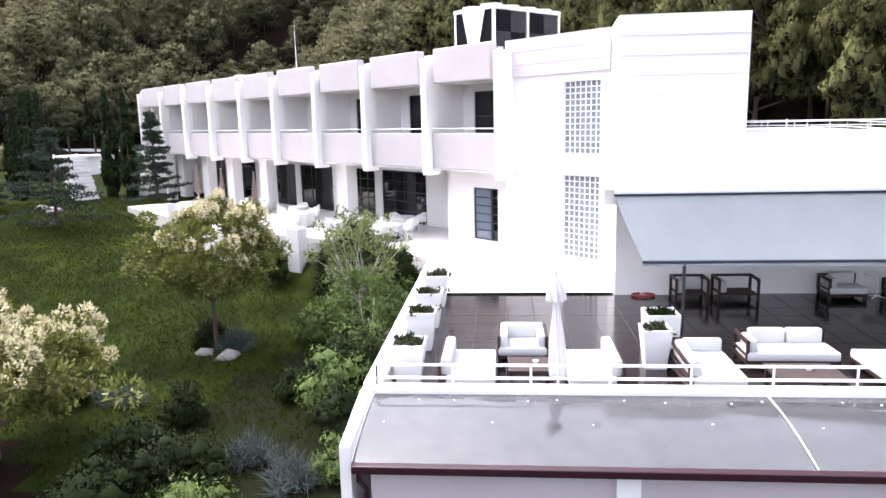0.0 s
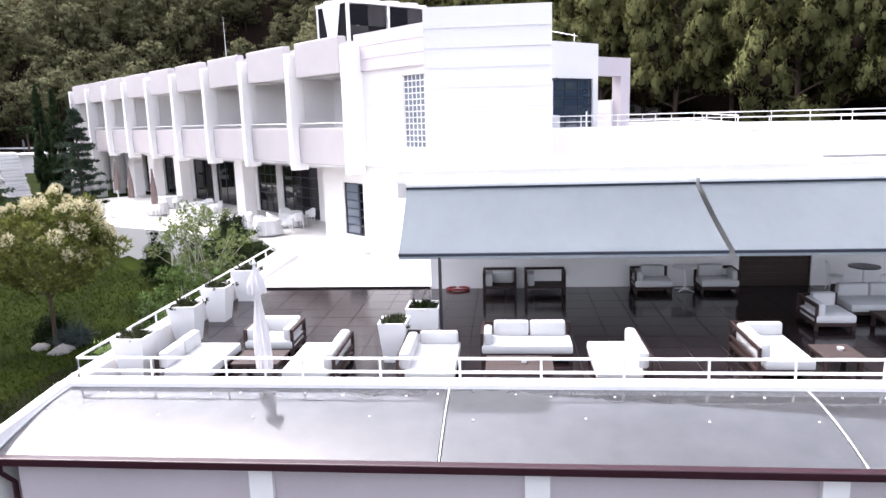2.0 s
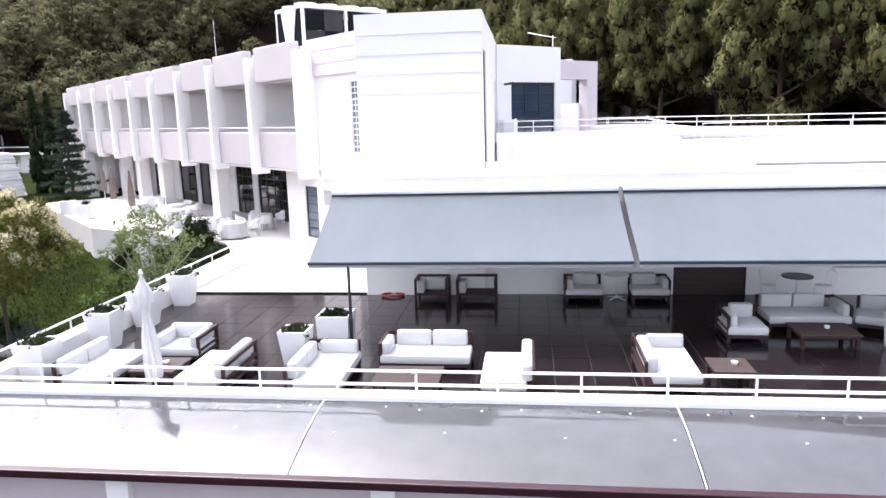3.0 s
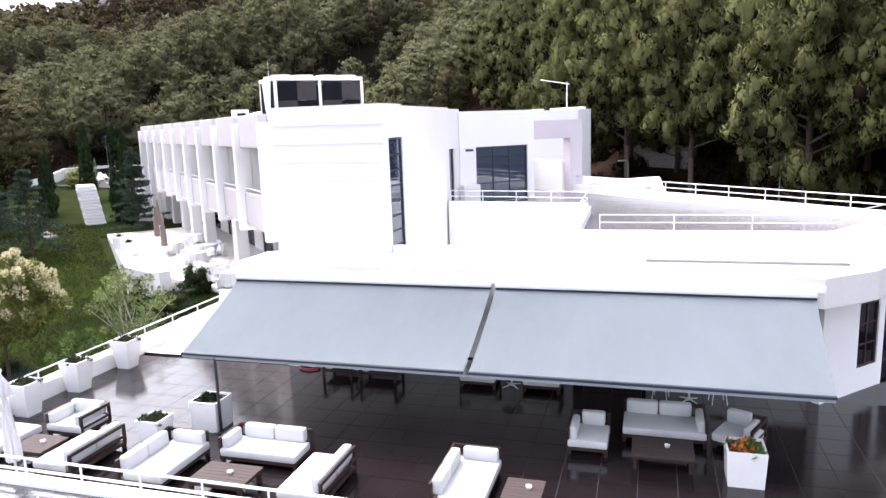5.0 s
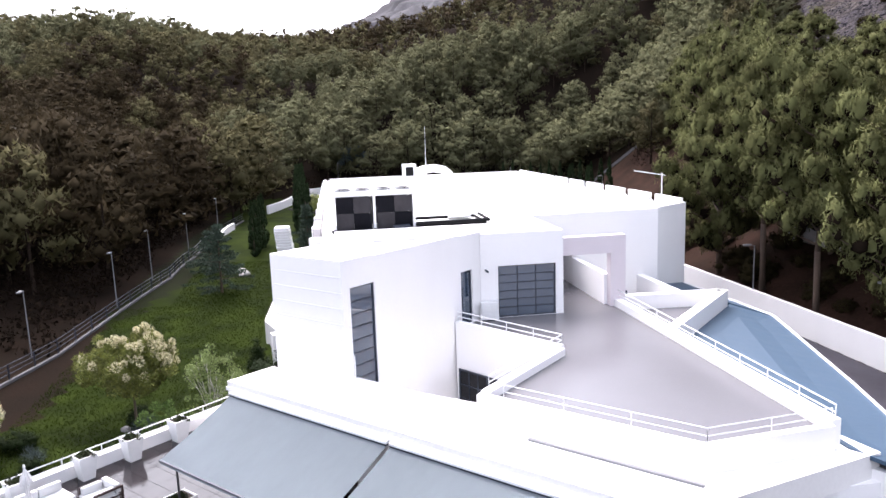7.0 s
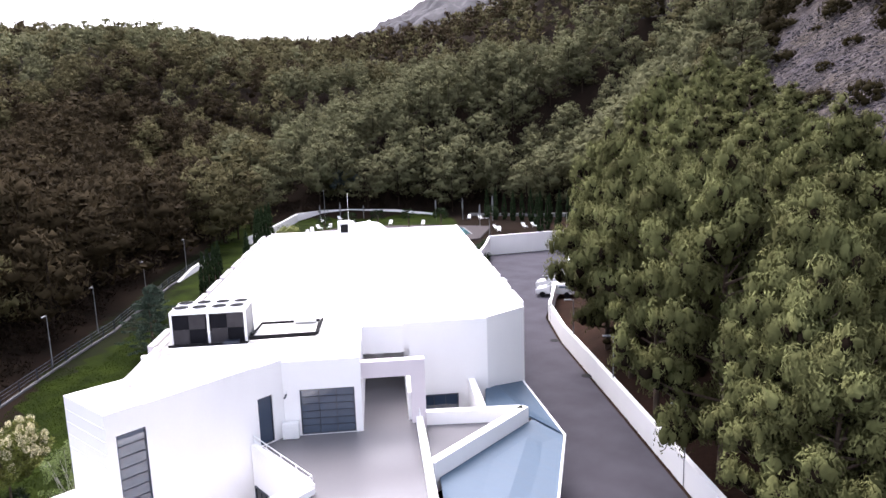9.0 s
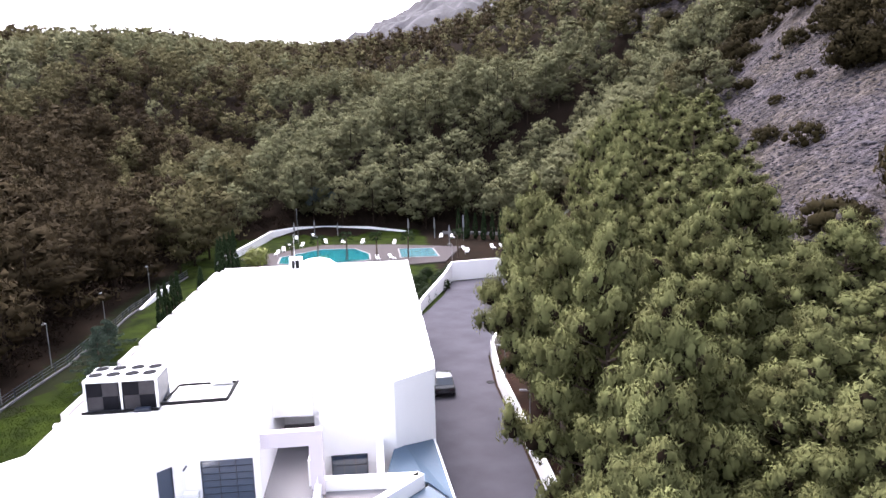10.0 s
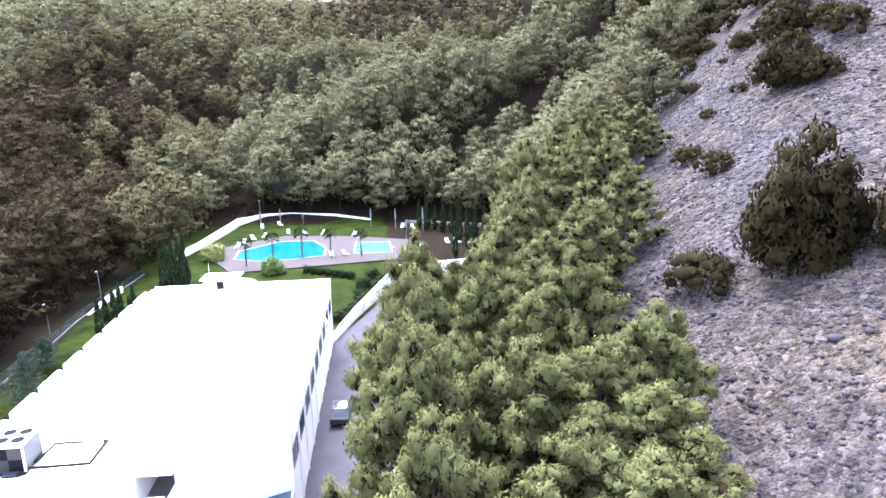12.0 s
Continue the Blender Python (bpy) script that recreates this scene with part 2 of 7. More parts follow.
# dead-twig brown, darkened to carry the shade inside and below the crowns
SHADED_DEAD_TWIG = material("shaded_dead_pine_twigs", (0.018, 0.013, 0.009), 0.95, vary=0.2, scale=0.5, fine=8, bump=0, island=0.3, spec=0.0)
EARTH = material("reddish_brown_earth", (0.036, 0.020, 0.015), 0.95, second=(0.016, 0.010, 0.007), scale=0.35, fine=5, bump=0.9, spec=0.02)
PINE_SHADED_BROWN = material("shaded_brownish_pine_crowns", (0.055, 0.042, 0.023), 0.9, second=(0.026, 0.019, 0.011), scale=0.11, fine=0.02, bump=0, island=0.08, spec=0.03)
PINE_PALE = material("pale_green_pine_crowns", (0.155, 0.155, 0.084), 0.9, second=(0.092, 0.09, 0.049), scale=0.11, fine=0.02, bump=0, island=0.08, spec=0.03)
COPING = material("pale_pool_coping", (0.17, 0.165, 0.165), 0.7, vary=0.08, scale=2, fine=20, bump=0.1)
SHADED_BARK = material("shaded_pine_bark", (0.038, 0.027, 0.021), 0.95, vary=0.2, scale=3, fine=20, bump=0.6, spec=0.02, stretch=(2, 2, 0.5))
COIL_GREY = material("grey_condenser_coil", (0.055, 0.052, 0.056), 0.7, vary=0.15, scale=2, fine=90, bump=0.3, spec=0.05)
PALE_PINK = material("pale_pinkish_plaster", (0.66, 0.60, 0.63), 0.75, vary=0.03, scale=0.8, fine=30, bump=0.1)
SHRUB = material("dark_shrub_leaves", (0.013, 0.024, 0.005), 0.8, vary=0.2, scale=1.5, fine=12, bump=0, island=0.3, spec=0.12)
LEAF = material("fresh_green_leaves", (0.105, 0.16, 0.045), 0.7, vary=0.2, scale=1.5, fine=12, bump=0, island=0.3, spec=0.12)
BLOSSOM = material("cream_blossom", (0.72, 0.66, 0.44), 0.8, vary=0.15, scale=2, fine=20, bump=0, island=0.25)
OLIVE_LEAF = material("grey_blue_leaves", (0.085, 0.108, 0.104), 0.7, vary=0.15, scale=2, fine=15, bump=0, island=0.3, spec=0.1)
CYPRESS = material("cypress_foliage", (0.024, 0.038, 0.016), 0.9, vary=0.2, scale=1.2, fine=12, bump=0, island=0.3, spec=0.05)
TERRACOTTA = material("dusty_brown_fabric", (0.25, 0.19, 0.175), 0.9, vary=0.1, scale=3, fine=80, bump=0.1)
CREAM_FABRIC = material("off_white_parasol_fabric", (0.72, 0.70, 0.70), 0.9, vary=0.05, scale=3, fine=90, bump=0.2)
RED_HOSE = material("red_rubber", (0.26, 0.02, 0.022), 0.5, vary=0.1, scale=5, fine=30, bump=0.1)
STONE = material("garden_boulder", (0.30, 0.285, 0.275), 0.9, vary=0.15, scale=2, fine=12, bump=0.7)
BLACK = material("black_rubber", (0.012, 0.012, 0.013), 0.7, vary=0.1, scale=6, fine=40, bump=0.1, spec=0.08)
CAR_WHITE = material("white_car_paint", (0.75, 0.75, 0.76), 0.2, vary=0.02, scale=2, fine=30, bump=0.0, coat=0.6)
CAR_DARK = material("dark_car_paint", (0.02, 0.02, 0.024), 0.2, vary=0.05, scale=2, fine=30, bump=0.0, coat=0.6)
HVAC_GRILLE = material("dark_condenser_coil", (0.012, 0.012, 0.015), 0.7, vary=0.15, scale=2, fine=90, bump=0.3, spec=0.03)
GLASS_BLOCK = material("glass_block", (0.22, 0.25, 0.29), 0.12, vary=0.1, scale=6, fine=40, bump=0.15, obj_rand=0.2)
BROWN_DOOR = material("brown_wood_panel", (0.042, 0.023, 0.017), 0.5, vary=0.15, scale=2, fine=30, bump=0.1, stretch=(1, 1, 6))

GROOVE = material("grey_panel_groove", (0.79, 0.78, 0.79), 0.85, vary=0.05, scale=3, fine=30, bump=0.05)


def glass_material(name, ior, coat, tint):
    m = bpy.data.materials.new(name)
    m.use_nodes = True
    b = m.node_tree.nodes["Principled BSDF"]
    b.inputs["Base Color"].default_value = (*tint, 1)
    b.inputs["Roughness"].default_value = 0.04
    b.inputs["IOR"].default_value = ior
    b.inputs["Coat Weight"].default_value = coat
    return m


GLASS = glass_material("window_glass", 1.9, 0.6, (0.035, 0.055, 0.09))
DARK_GLASS = glass_material("dark_restaurant_glass", 1.4, 0.0, (0.008, 0.008, 0.01))
BLIND_GLASS = glass_material("pane_before_a_blind", 1.5, 0.0, (0.17, 0.2, 0.24))
LAMP_METAL = material("grey_lamp_metal", (0.2, 0.2, 0.21), 0.45, vary=0.06, scale=4, fine=60, bump=0.03)


def translucent(m, share):
    """Leaves let part of the light through."""
    nt = m.node_tree
    bsdf = nt.nodes["Principled BSDF"]
    tr = nt.nodes.new("ShaderNodeBsdfTranslucent")
    mix = nt.nodes.new("ShaderNodeMixShader")
    mix.inputs[0].default_value = share
    nt.links.new(bsdf.inputs["Base Color"].links[0].from_socket, tr.inputs["Color"])
    nt.links.new(bsdf.outputs[0], mix.inputs[1])
    nt.links.new(tr.outputs[0], mix.inputs[2])
    nt.links.new(mix.outputs[0], nt.nodes["Material Output"].inputs["Surface"])


for _m in (PINE, PINE_FAR, PINE_SHADED_BROWN, PINE_PALE, SHRUB, LEAF, BLOSSOM, OLIVE_LEAF, CYPRESS, SLOPE_LEAF):
    translucent(_m, 0.3 if _m in (PINE_FAR, PINE_SHADED_BROWN, PINE_PALE) else 0.12)

# ---------------------------------------------------------------- ground
def smooth(x, lo, hi):
    t = np.clip((x - lo) / (hi - lo), 0, 1)
    return t * t * (3 - 2 * t)


def hill_foot(a):
    return 48.5 + np.maximum(0, a - 38) * 0.26 + np.maximum(0, 4 - a) * 0.2


def waves(x, y, s):
    return (np.sin(x / s + 1.3 * np.sin(y / (1.7 * s))) + np.sin(y / (0.8 * s) + 1.1 * np.sin(x / (1.3 * s) + 2))) * 0.5


def land(x, y):
    """The height of the ground."""
    x, y = np.asarray(x, float), np.asarray(y, float)
    a, b = -0.7175 * x + 0.6966 * y, 0.6966 * x + 0.7175 * y
    lawn = -1.9 + 2.2 * smooth(a, 22, 60)
    h = lawn + (0.3 - lawn) * smooth(b, 15.8, 17.5) * smooth(a, 20, 24)
    h = h + (0.45 - h) * smooth(b, 34, 38)
    k = 26 * smooth(b, 39, 44)
    h = h + (0.8 - h) * smooth(a, 66 + k, 74 + k) * smooth(b, -6, 6)
    e = np.maximum(0, b - hill_foot(a))
    h = h + (0.5 + 0.0036 * np.clip(a - 20, 0, 100)) * e - 0.12 * np.maximum(0, e - 80)
    n = np.maximum(0, a - 133)
    h = h + 106 * (1 - np.exp(-(n / 350) ** 1.12)) + 42 * np.exp(-((x + 155) ** 2 + (y - 430) ** 2) / 125 ** 2)
    h = h + 18 * smooth(n, 4, 40) * smooth(b, 5, 50) * np.exp(-((a - 160 - 0.3 * (b - 30)) / 26) ** 2) - 18 * smooth(n, 40, 80) * np.exp(-((a - 222 - 0.3 * b) / 34) ** 2)
    w = np.maximum(0, 1.0 - b) * smooth(a, -60, 20)
    h = h + 9 * np.tanh(w / 60)
    far = smooth(np.maximum(np.maximum(n, e), w), 10, 90)
    h = h + far * ((4 + 6 * (1 - smooth(n, 150, 280))) * waves(x, y, 30) + 1.5 * waves(y, x, 13))
    h = h + 0.35 * smooth(e, 2, 12) * waves(x, y, 3.1)
    h = h + 9 * smooth(n, 150, 420) * waves(x + 90, y, 90)
    return h


def axis(lo, hi, step, ends, grow=1.16):
    xs = list(np.arange(lo, hi + 0.01, step))
    s = step
    while xs[-1] < ends[1]:
        s *= grow
        xs.append(xs[-1] + s)
    s = step
    while xs[0] > ends[0]:
        s *= grow
        xs.insert(0, xs[0] - s)
    return np.array(xs)


gx, gy = axis(-95, 75, 1.25, (-2600, 2600)), axis(-15, 135, 1.25, (-2600, 2600))
GX, GY = np.meshgrid(gx, gy, indexing="ij")
GZ = land(GX, GY)
_n, _m = GX.shape
_verts = np.stack([GX, GY, GZ], -1).reshape(-1, 3)
_idx = np.arange(_n * _m).reshape(_n, _m)
_faces = np.stack([_idx[:-1, :-1], _idx[1:, :-1], _idx[1:, 1:], _idx[:-1, 1:]], -1).reshape(-1, 4)
_me = mesh_np("ground", _verts, _faces, [FOREST_FLOOR, LAWN, ROCK, GARDEN, EARTH])
_c = _verts[_faces].mean(1)
_a, _b = -0.7175 * _c[:, 0] + 0.6966 * _c[:, 1], 0.6966 * _c[:, 0] + 0.7175 * _c[:, 1]
_e = _b - hill_foot(_a)
_slot = np.zeros(len(_c), dtype=np.int32)
_wig = 2.0 * waves(_c[:, 0], _c[:, 1], 4.0)
_slot[(_b > 3.2 + _wig * 0.4) & (_b < 47) & (_a > 14) & (_a < 135 + _wig)] = 1
_slot[(_b > 3.2) & (_b < 20) & (_a < 21 + 2 * _wig)] = 3
# darker strip by the fence stands for lawn in the trees' shade
_slot[(_b > 2) & (_b < 6.0 + _wig) & (_a > 46 + 2 * _wig) & (_a < 100)] = 3
_slot[(_e > 13 + 2 * _wig + 0.10 * (_a - 40)) & (_a < 120)] = 2
_slot[(_e > 27 + 3 * _wig) & (_a >= 120) & (_a < 330)] = 2
_slot[(_e > -3) & (_b > 46) & (_e <= 13 + 2 * _wig + 0.10 * (_a - 40)) & (_a < 116)] = 4
_me.polygons.foreach_set("material_index", _slot)
_me.polygons.foreach_set("use_smooth", np.ones(len(_c), dtype=bool))
tagged(new("ground", _me), "ground with lawn, forest floor and a stony limestone slope", "ground", "", "structure")

# far bare limestone mountain
mx, my = np.meshgrid(np.linspace(-1, 1, 150), np.linspace(-1, 1, 150), indexing="ij")
_r = np.sqrt(mx ** 2 + my ** 2)
mz = np.random.default_rng(5).normal(0, 3.2, mx.shape) + 430 - 400 * _r + 15 * waves(mx * 900, my * 900, 60) + 7 * waves(my * 900, mx * 900, 23) + 4 * waves(mx * 900 + 70, my * 900, 9)
_v = np.stack([-638 + mx * 700, 1200 + my * 700, mz - 30], -1).reshape(-1, 3)
_i = np.arange(22500).reshape(150, 150)
_f = np.stack([_i[:-1, :-1], _i[1:, :-1], _i[1:, 1:], _i[:-1, 1:]], -1).reshape(-1, 4)
MOUNTAIN = material("far_limestone_haze", (0.060, 0.056, 0.066), 0.95, second=(0.030, 0.028, 0.031), scale=0.05, fine=0.3, bump=0.0)
tagged(new("backdrop_mountain", mesh_np("backdrop_mountain", _v, _f, MOUNTAIN)), "pale bare limestone mountain far behind the forest", "mountain", "", "structure")


# ---------------------------------------------------------------- road, kerb walls, pool
def strip(bm, left, right, z):
    ls = [bm.verts.new((x, y, z)) for x, y in left]
    rs = [bm.verts.new((x, y, z)) for x, y in right]
    for i in range(len(ls) - 1):
        bm.faces.new((ls[i], ls[i + 1], rs[i + 1], rs[i]))


def path_wall(bm, pts, thick, z0, z1):
    """A wall along a line of points; z0, z1 single heights or one for each point."""
    pts = [Vector((x, y, 0)) for x, y in pts]
    n = len(pts)
    lows = z0 if isinstance(z0, (list, tuple)) else [z0] * n
    tops = z1 if isinstance(z1, (list, tuple)) else [z1] * n
    rows = []
    for i, p in enumerate(pts):
        d = (pts[min(i + 1, n - 1)] - pts[max(i - 1, 0)]).normalized()
        s = Vector((-d.y, d.x, 0)) * thick / 2
        rows.append([bm.verts.new((p + o).to_tuple()[:2] + (z,)) for o, z in ((-s, lows[i]), (s, lows[i]), (s, tops[i]), (-s, tops[i]))])
    for r0, r1 in zip(rows, rows[1:]):
        for k in range(4):
            bm.faces.new((r0[k], r0[(k + 1) % 4], r1[(k + 1) % 4], r1[k]))
    bm.faces.new(rows[0][::-1])
    bm.faces.new(rows[-1])


ROAD_RIGHT = [(60, 9), (40, 27), (24, 42.3), (13.3, 53), (3.2, 63.0), (-2.0, 69.0), (-6, 76.5), (-9, 84.5), (-15, 95), (-20.9, 104.5)]
ROAD_LEFT = [(50, -3), (33, 15), (17, 36), (10.7, 46.2), (0.4, 55.9), (-8.7, 64.8), (-16.2, 72.1), (-19.5, 80), (-23, 87), (-27.2, 93.8)]
bm = bmesh.new()
strip(bm, ROAD_LEFT, ROAD_RIGHT, 0.56)
struct("road", bm, ASPHALT, "worn light grey asphalt service road beside the building")

bm = bmesh.new()
path_wall(bm, [(x + 0.3, y + 0.3) for x, y in ROAD_RIGHT[1:9]], 0.3, -0.5, 2.1)
struct("wall_road_outer", bm, PLASTER, "white rendered retaining wall along the road")
bm = bmesh.new()
path_wall(bm, [(-20.6, 105.2), (-24, 100.5), (-28.0, 94.6)], 0.3, 0, 3.4)
struct("wall_road_end", bm, PLASTER, "tall white rendered wall closing the end of the road")
bm = bmesh.new()
path_wall(bm, [(-28.0, 94.6), (-26.0, 91.0), (-23.9, 86.6), (-20.6, 80.0), (-17.5, 74.6), (-16.0, 72.2)], 0.35, 0, [3.2, 2.8, 2.4, 2.0, 1.7, 1.5])
struct("wall_road_inner", bm, PLASTER, "curved low white wall between road and planted bank")

# pool terrace
bm = bmesh.new()
quad_box(bm, [(-71, 86), (-53, 81), (-37, 104), (-44, 117), (-57, 112), (-69, 104)], 0.2, 1.02)
struct("pavement_pool", bm, PAVING, "pinkish paving round the swimming pools")


def pool(pts, name, label, water):
    p = thing(name, label, "pool")
    bm = bmesh.new()
    quad_box(bm, pts, 0.6, 1.05)
    part("water", bm, water, p)
    bm = bmesh.new()
    path_wall(bm, pts + [pts[0]], 0.34, 0.8, 1.09)
    part("coping", bm, COPING, p, "pale stone coping")


pool([(-65, 90.5), (-60.5, 86.5), (-55.7, 88.2), (-51.5, 93.5), (-49.3, 98.0), (-53.5, 101.8), (-60, 104.3), (-65.2, 100)], "swimming_pool", "large turquoise swimming pool with pale coping", POOL_WATER)
pool([(-46, 102.3), (-40.9, 106.9), (-47.4, 112.6), (-52.6, 108.6)], "paddling_pool", "small light blue paddling pool beside the large one", PALE_WATER)
bm = bmesh.new()
path_wall(bm, [(-69, 80), (-73.5, 87), (-80, 96), (-86, 104), (-86, 111), (-82.7, 116), (-74, 121.5), (-66, 125)], 0.35, 0, [2.2, 2.2, 2.4, 2.6, 2.6, 2.4, 2.2, 1.4])
struct("wall_pool", bm, PLASTER, "low white curved wall behind the pool")
bm = bmesh.new()
_pts = [(-58, 128), (-51, 131), (-45, 133), (-38, 135.3), (-30, 137), (-22, 138), (-14, 138)]
path_wall(bm, _pts, 0.4, [float(land(*p)) - 1 for p in _pts], [float(land(*p)) + 0.6 for p in _pts])
struct("wall_bank", bm, COPING, "pale stone retaining wall on the slope behind the pool")

# ---------------------------------------------------------------- main building
FLOOR, UPPER, ROOF = 0.36, 4.72, 8.36
hotel = thing("hotel_building", "white two-storey modern hotel block with projecting balconies and flat roofs", "building")


def wall_part(name, corners, z0, z1, mat=PLASTER, label="", parent=None):
    bm = bmesh.new()
    quad_box(bm, corners, z0, z1)
    return part(name, bm, mat, parent or hotel, label)


def framed_window(name, origin, along, out, w, h, cols, rows, parent, label, frame_mat=FRAME, pane_mat=GLASS, t=0.06, depth=0.1, cat=None):
    """A window in a plane: origin its lower corner, along and out unit vectors; frame, mullions and panes."""
    along, out = Vector(along), Vector(out)
    m = Matrix.Translation(origin) @ Matrix(((along.x, out.x, 0, 0), (along.y, out.y, 0, 0), (0, 0, 1, 0), (0, 0, 0, 1)))
    bm = bmesh.new()
    for x0, x1, z0, z1 in ((0, t, 0, h), (w - t, w, 0, h), (t, w - t, 0, t), (t, w - t, h - t, h)):
        box(bm, x0, -0.06, z0, x1, depth - 0.06, z1, m)
    win = part(name, bm, frame_mat, parent, label)
    cw, rh = (w - 2 * t) / cols, (h - 2 * t) / rows
    for i in range(1, cols):
        bm = bmesh.new()
        box(bm, t + i * cw - t / 2.4, -0.05, t, t + i * cw + t / 2.4, depth - 0.075, h - t, m)
        part("mullion", bm, frame_mat, win)
    for j in range(1, rows):
        bm = bmesh.new()
        box(bm, t, -0.045, t + j * rh - t / 2.6, w - t, depth - 0.08, t + j * rh + t / 2.6, m)
        part("glazing_bar", bm, frame_mat, win)
    for i in range(cols):
        for j in range(rows):
            bm = bmesh.new()
            box(bm, t + i * cw, -0.02, t + j * rh, t + (i + 1) * cw, 0.0, t + (j + 1) * rh, m)
            part("pane", bm, pane_mat, win)
    return win


# -- tower at the corner
SW, SE, NW = (3.1, 22.17), (6.85, 22.2), (3.26, 24.72)
bm = bmesh.new()
quad_box(bm, [SW, SE, (6.85, 22.45), (3.1, 22.47)], 0.2, 8.8)
part("tower_wall", bm, PLASTER, hotel, "white panelled tower wall facing the terrace")
for k in range(6):
    bm = bmesh.new()
    box(bm, 3.12, 22.155, 5.35 + k * 0.57, 6.84, 22.23, 5.365 + k * 0.57)
    part("panel_joint", bm, GROOVE, hotel)
wall_part("tower_wall", [(3.1, 22.47), (3.4, 22.47), (3.56, 24.8), NW], 0.2, 8.8)
# east wall with the tall slit window
EX = 6.85
for y0, y1, z0, z1 in ((22.45, 22.60, 0.2, 8.8), (23.86, 29.34, 0.2, 8.75), (22.60, 23.86, 0.2, 3.3), (22.60, 23.86, 7.76, 8.8), (29.34, 30.2, 7.12, 8.7), (29.34, 30.2, 0.2, 4.72), (30.2, 31.0, 0.2, 8.7)):
    wall_part("tower_wall", [(EX - 0.3, y0), (EX, y0), (EX, y1), (EX - 0.3, y1)], z0, z1)
framed_window("window", (EX - 0.08, 22.60, 3.3), (0, 1, 0), (1, 0, 0), 1.26, 4.46, 1, 9, hotel, "tall narrow window with horizontal grey bars")
framed_window("door", (EX - 0.12, 29.34, 4.72), (0, 1, 0), (1, 0, 0), 0.86, 2.4, 1, 1, hotel, "narrow dark glazed door", FRAME, GLASS)

# -- end wall of the block with the wide terrace door (a = 16.5)
def ab_wall(name, a0, b0, a1, b1, z0, z1, mat=PLASTER, label="", parent=None):
    bm = bmesh.new()
    abox(bm, a0, b0, z0, a1, b1, z1)
    return part(name, bm, mat, parent or hotel, label)


DA = 16.5
for b0, b1, z0, z1 in ((26.9, 27.7, 0.2, 8.6), (27.7, 30.4, 7.1, 8.6), (27.7, 30.4, 0.2, 4.72), (30.4, 30.75, 0.2, 8.6)):
    ab_wall("wall", DA, b0, DA + 0.3, b1, z0, z1)
o = ab(DA + 0.12, 27.7)
framed_window("terrace_door", (*o, 4.72), U, -V, 2.7, 2.38, 3, 6, hotel, "wide grey glazed terrace door with many bars")
# passage wall
ab_wall("wall", DA + 0.3, 30.45, 22.1, 30.75, 0.2, 8.6)
# arch over the passage
bm = bmesh.new()
abox(bm, 17.05, 30.75, 7.28, 17.55, 33.98, 8.12)
part("arch_beam", bm, PALE_PINK, hotel, "pale pinkish beam over the roof passage")
bm = bmesh.new()
abox(bm, 17.05, 33.25, UPPER - 0.3, 17.55, 33.98, 7.28)
part("arch_post", bm, PALE_PINK, hotel, "square pale post carrying the beam")
ab_wall("wall", 17.5, 33.1, 22.1, 33.4, UPPER - 0.3, 6.2)
ab_wall("wall", 26.0, 30.45, 26.3, 33.4, UPPER - 0.3, 7.1)
ab_wall("wall", 22.1, 30.45, 26.3, 30.75, UPPER, 7.1)
ab_wall("wall", 22.1, 33.1, 26.3, 33.4, UPPER, 7.1)
ab_wall("wall", 21.8, 30.75, 22.1, 33.1, 7.0, 8.65)
# east wing end wall with chamfered corner
bm = bmesh.new()
quad_box(bm, [ab(22.1, 33.1), ab(22.1, 38.0), ab(22.4, 38.0), ab(22.4, 33.1)], 0.3, 8.65)
part("wall", bm, PLASTER, hotel)
bm = bmesh.new()
quad_box(bm, [ab(22.1, 38.0), ab(24.0, 40.6), ab(24.3, 40.4), ab(22.4, 37.8)], 0.3, 8.7)
part("wall", bm, PLASTER, hotel, "white chamfered end wall of the wing")
# north-east facade: bays, piers and windows
for i in range(9):
    a0 = 24.2 + i * 4.1
    ab_wall("wall", a0, 40.2, a0 + 4.1, 40.5, 0.3, 8.34)
    ab_wall("parapet_panel", a0 + 0.4, 40.5, a0 + 3.6, 40.72, 7.3, 8.86)
    ab_wall("pier", a0 - 0.12, 40.5, a0 + 0.2, 40.6, 0.3, 8.45)
    o = ab(a0 + 0.8, 40.52)
    framed_window("window", (*o, 5.0), V, U, 2.5, 1.6, 2, 1, hotel, "dark window on the road side")
ab_wall("wall", 61.0, 20.1, 61.3, 40.6, 0.3, 8.7)

# -- roofs
bm = bmesh.new()
quad_box(bm, [ab(22.1, 19.9), ab(61.1, 19.9), ab(61.1, 40.5), ab(24.2, 40.5), ab(22.3, 37.8)], 7.95, ROOF)
part("roof", bm, ROOFING, hotel, "large flat white coated roof")
bm = bmesh.new()
quad_box(bm, [(3.3, 22.4), (6.6, 22.4), (6.6, 31.0), ab(16.6, 27.2), ab(16.6, 30.6), ab(22.1, 30.6), ab(22.1, 20.0), (3.4, 24.75)], 7.95, ROOF - 0.01)
part("roof", bm, ROOFING, hotel, "flat white roof of the front block")
bm = bmesh.new()
abox(bm, 60.7, 20.2, ROOF, 60.99, 40.3, 8.76)
part("parapet", bm, ROOFING, hotel)
bm = bmesh.new()
abox(bm, 20.0, 19.9, ROOF, 60.6, 20.15, 8.6)
part("parapet", bm, ROOFING, hotel)
bm = bmesh.new()
abox(bm, 17.6, 22.2, ROOF, 17.85, 26.6, 8.75)
part("parapet", bm, ROOFING, hotel, "low white upstand across the roof")
bm = bmesh.new()
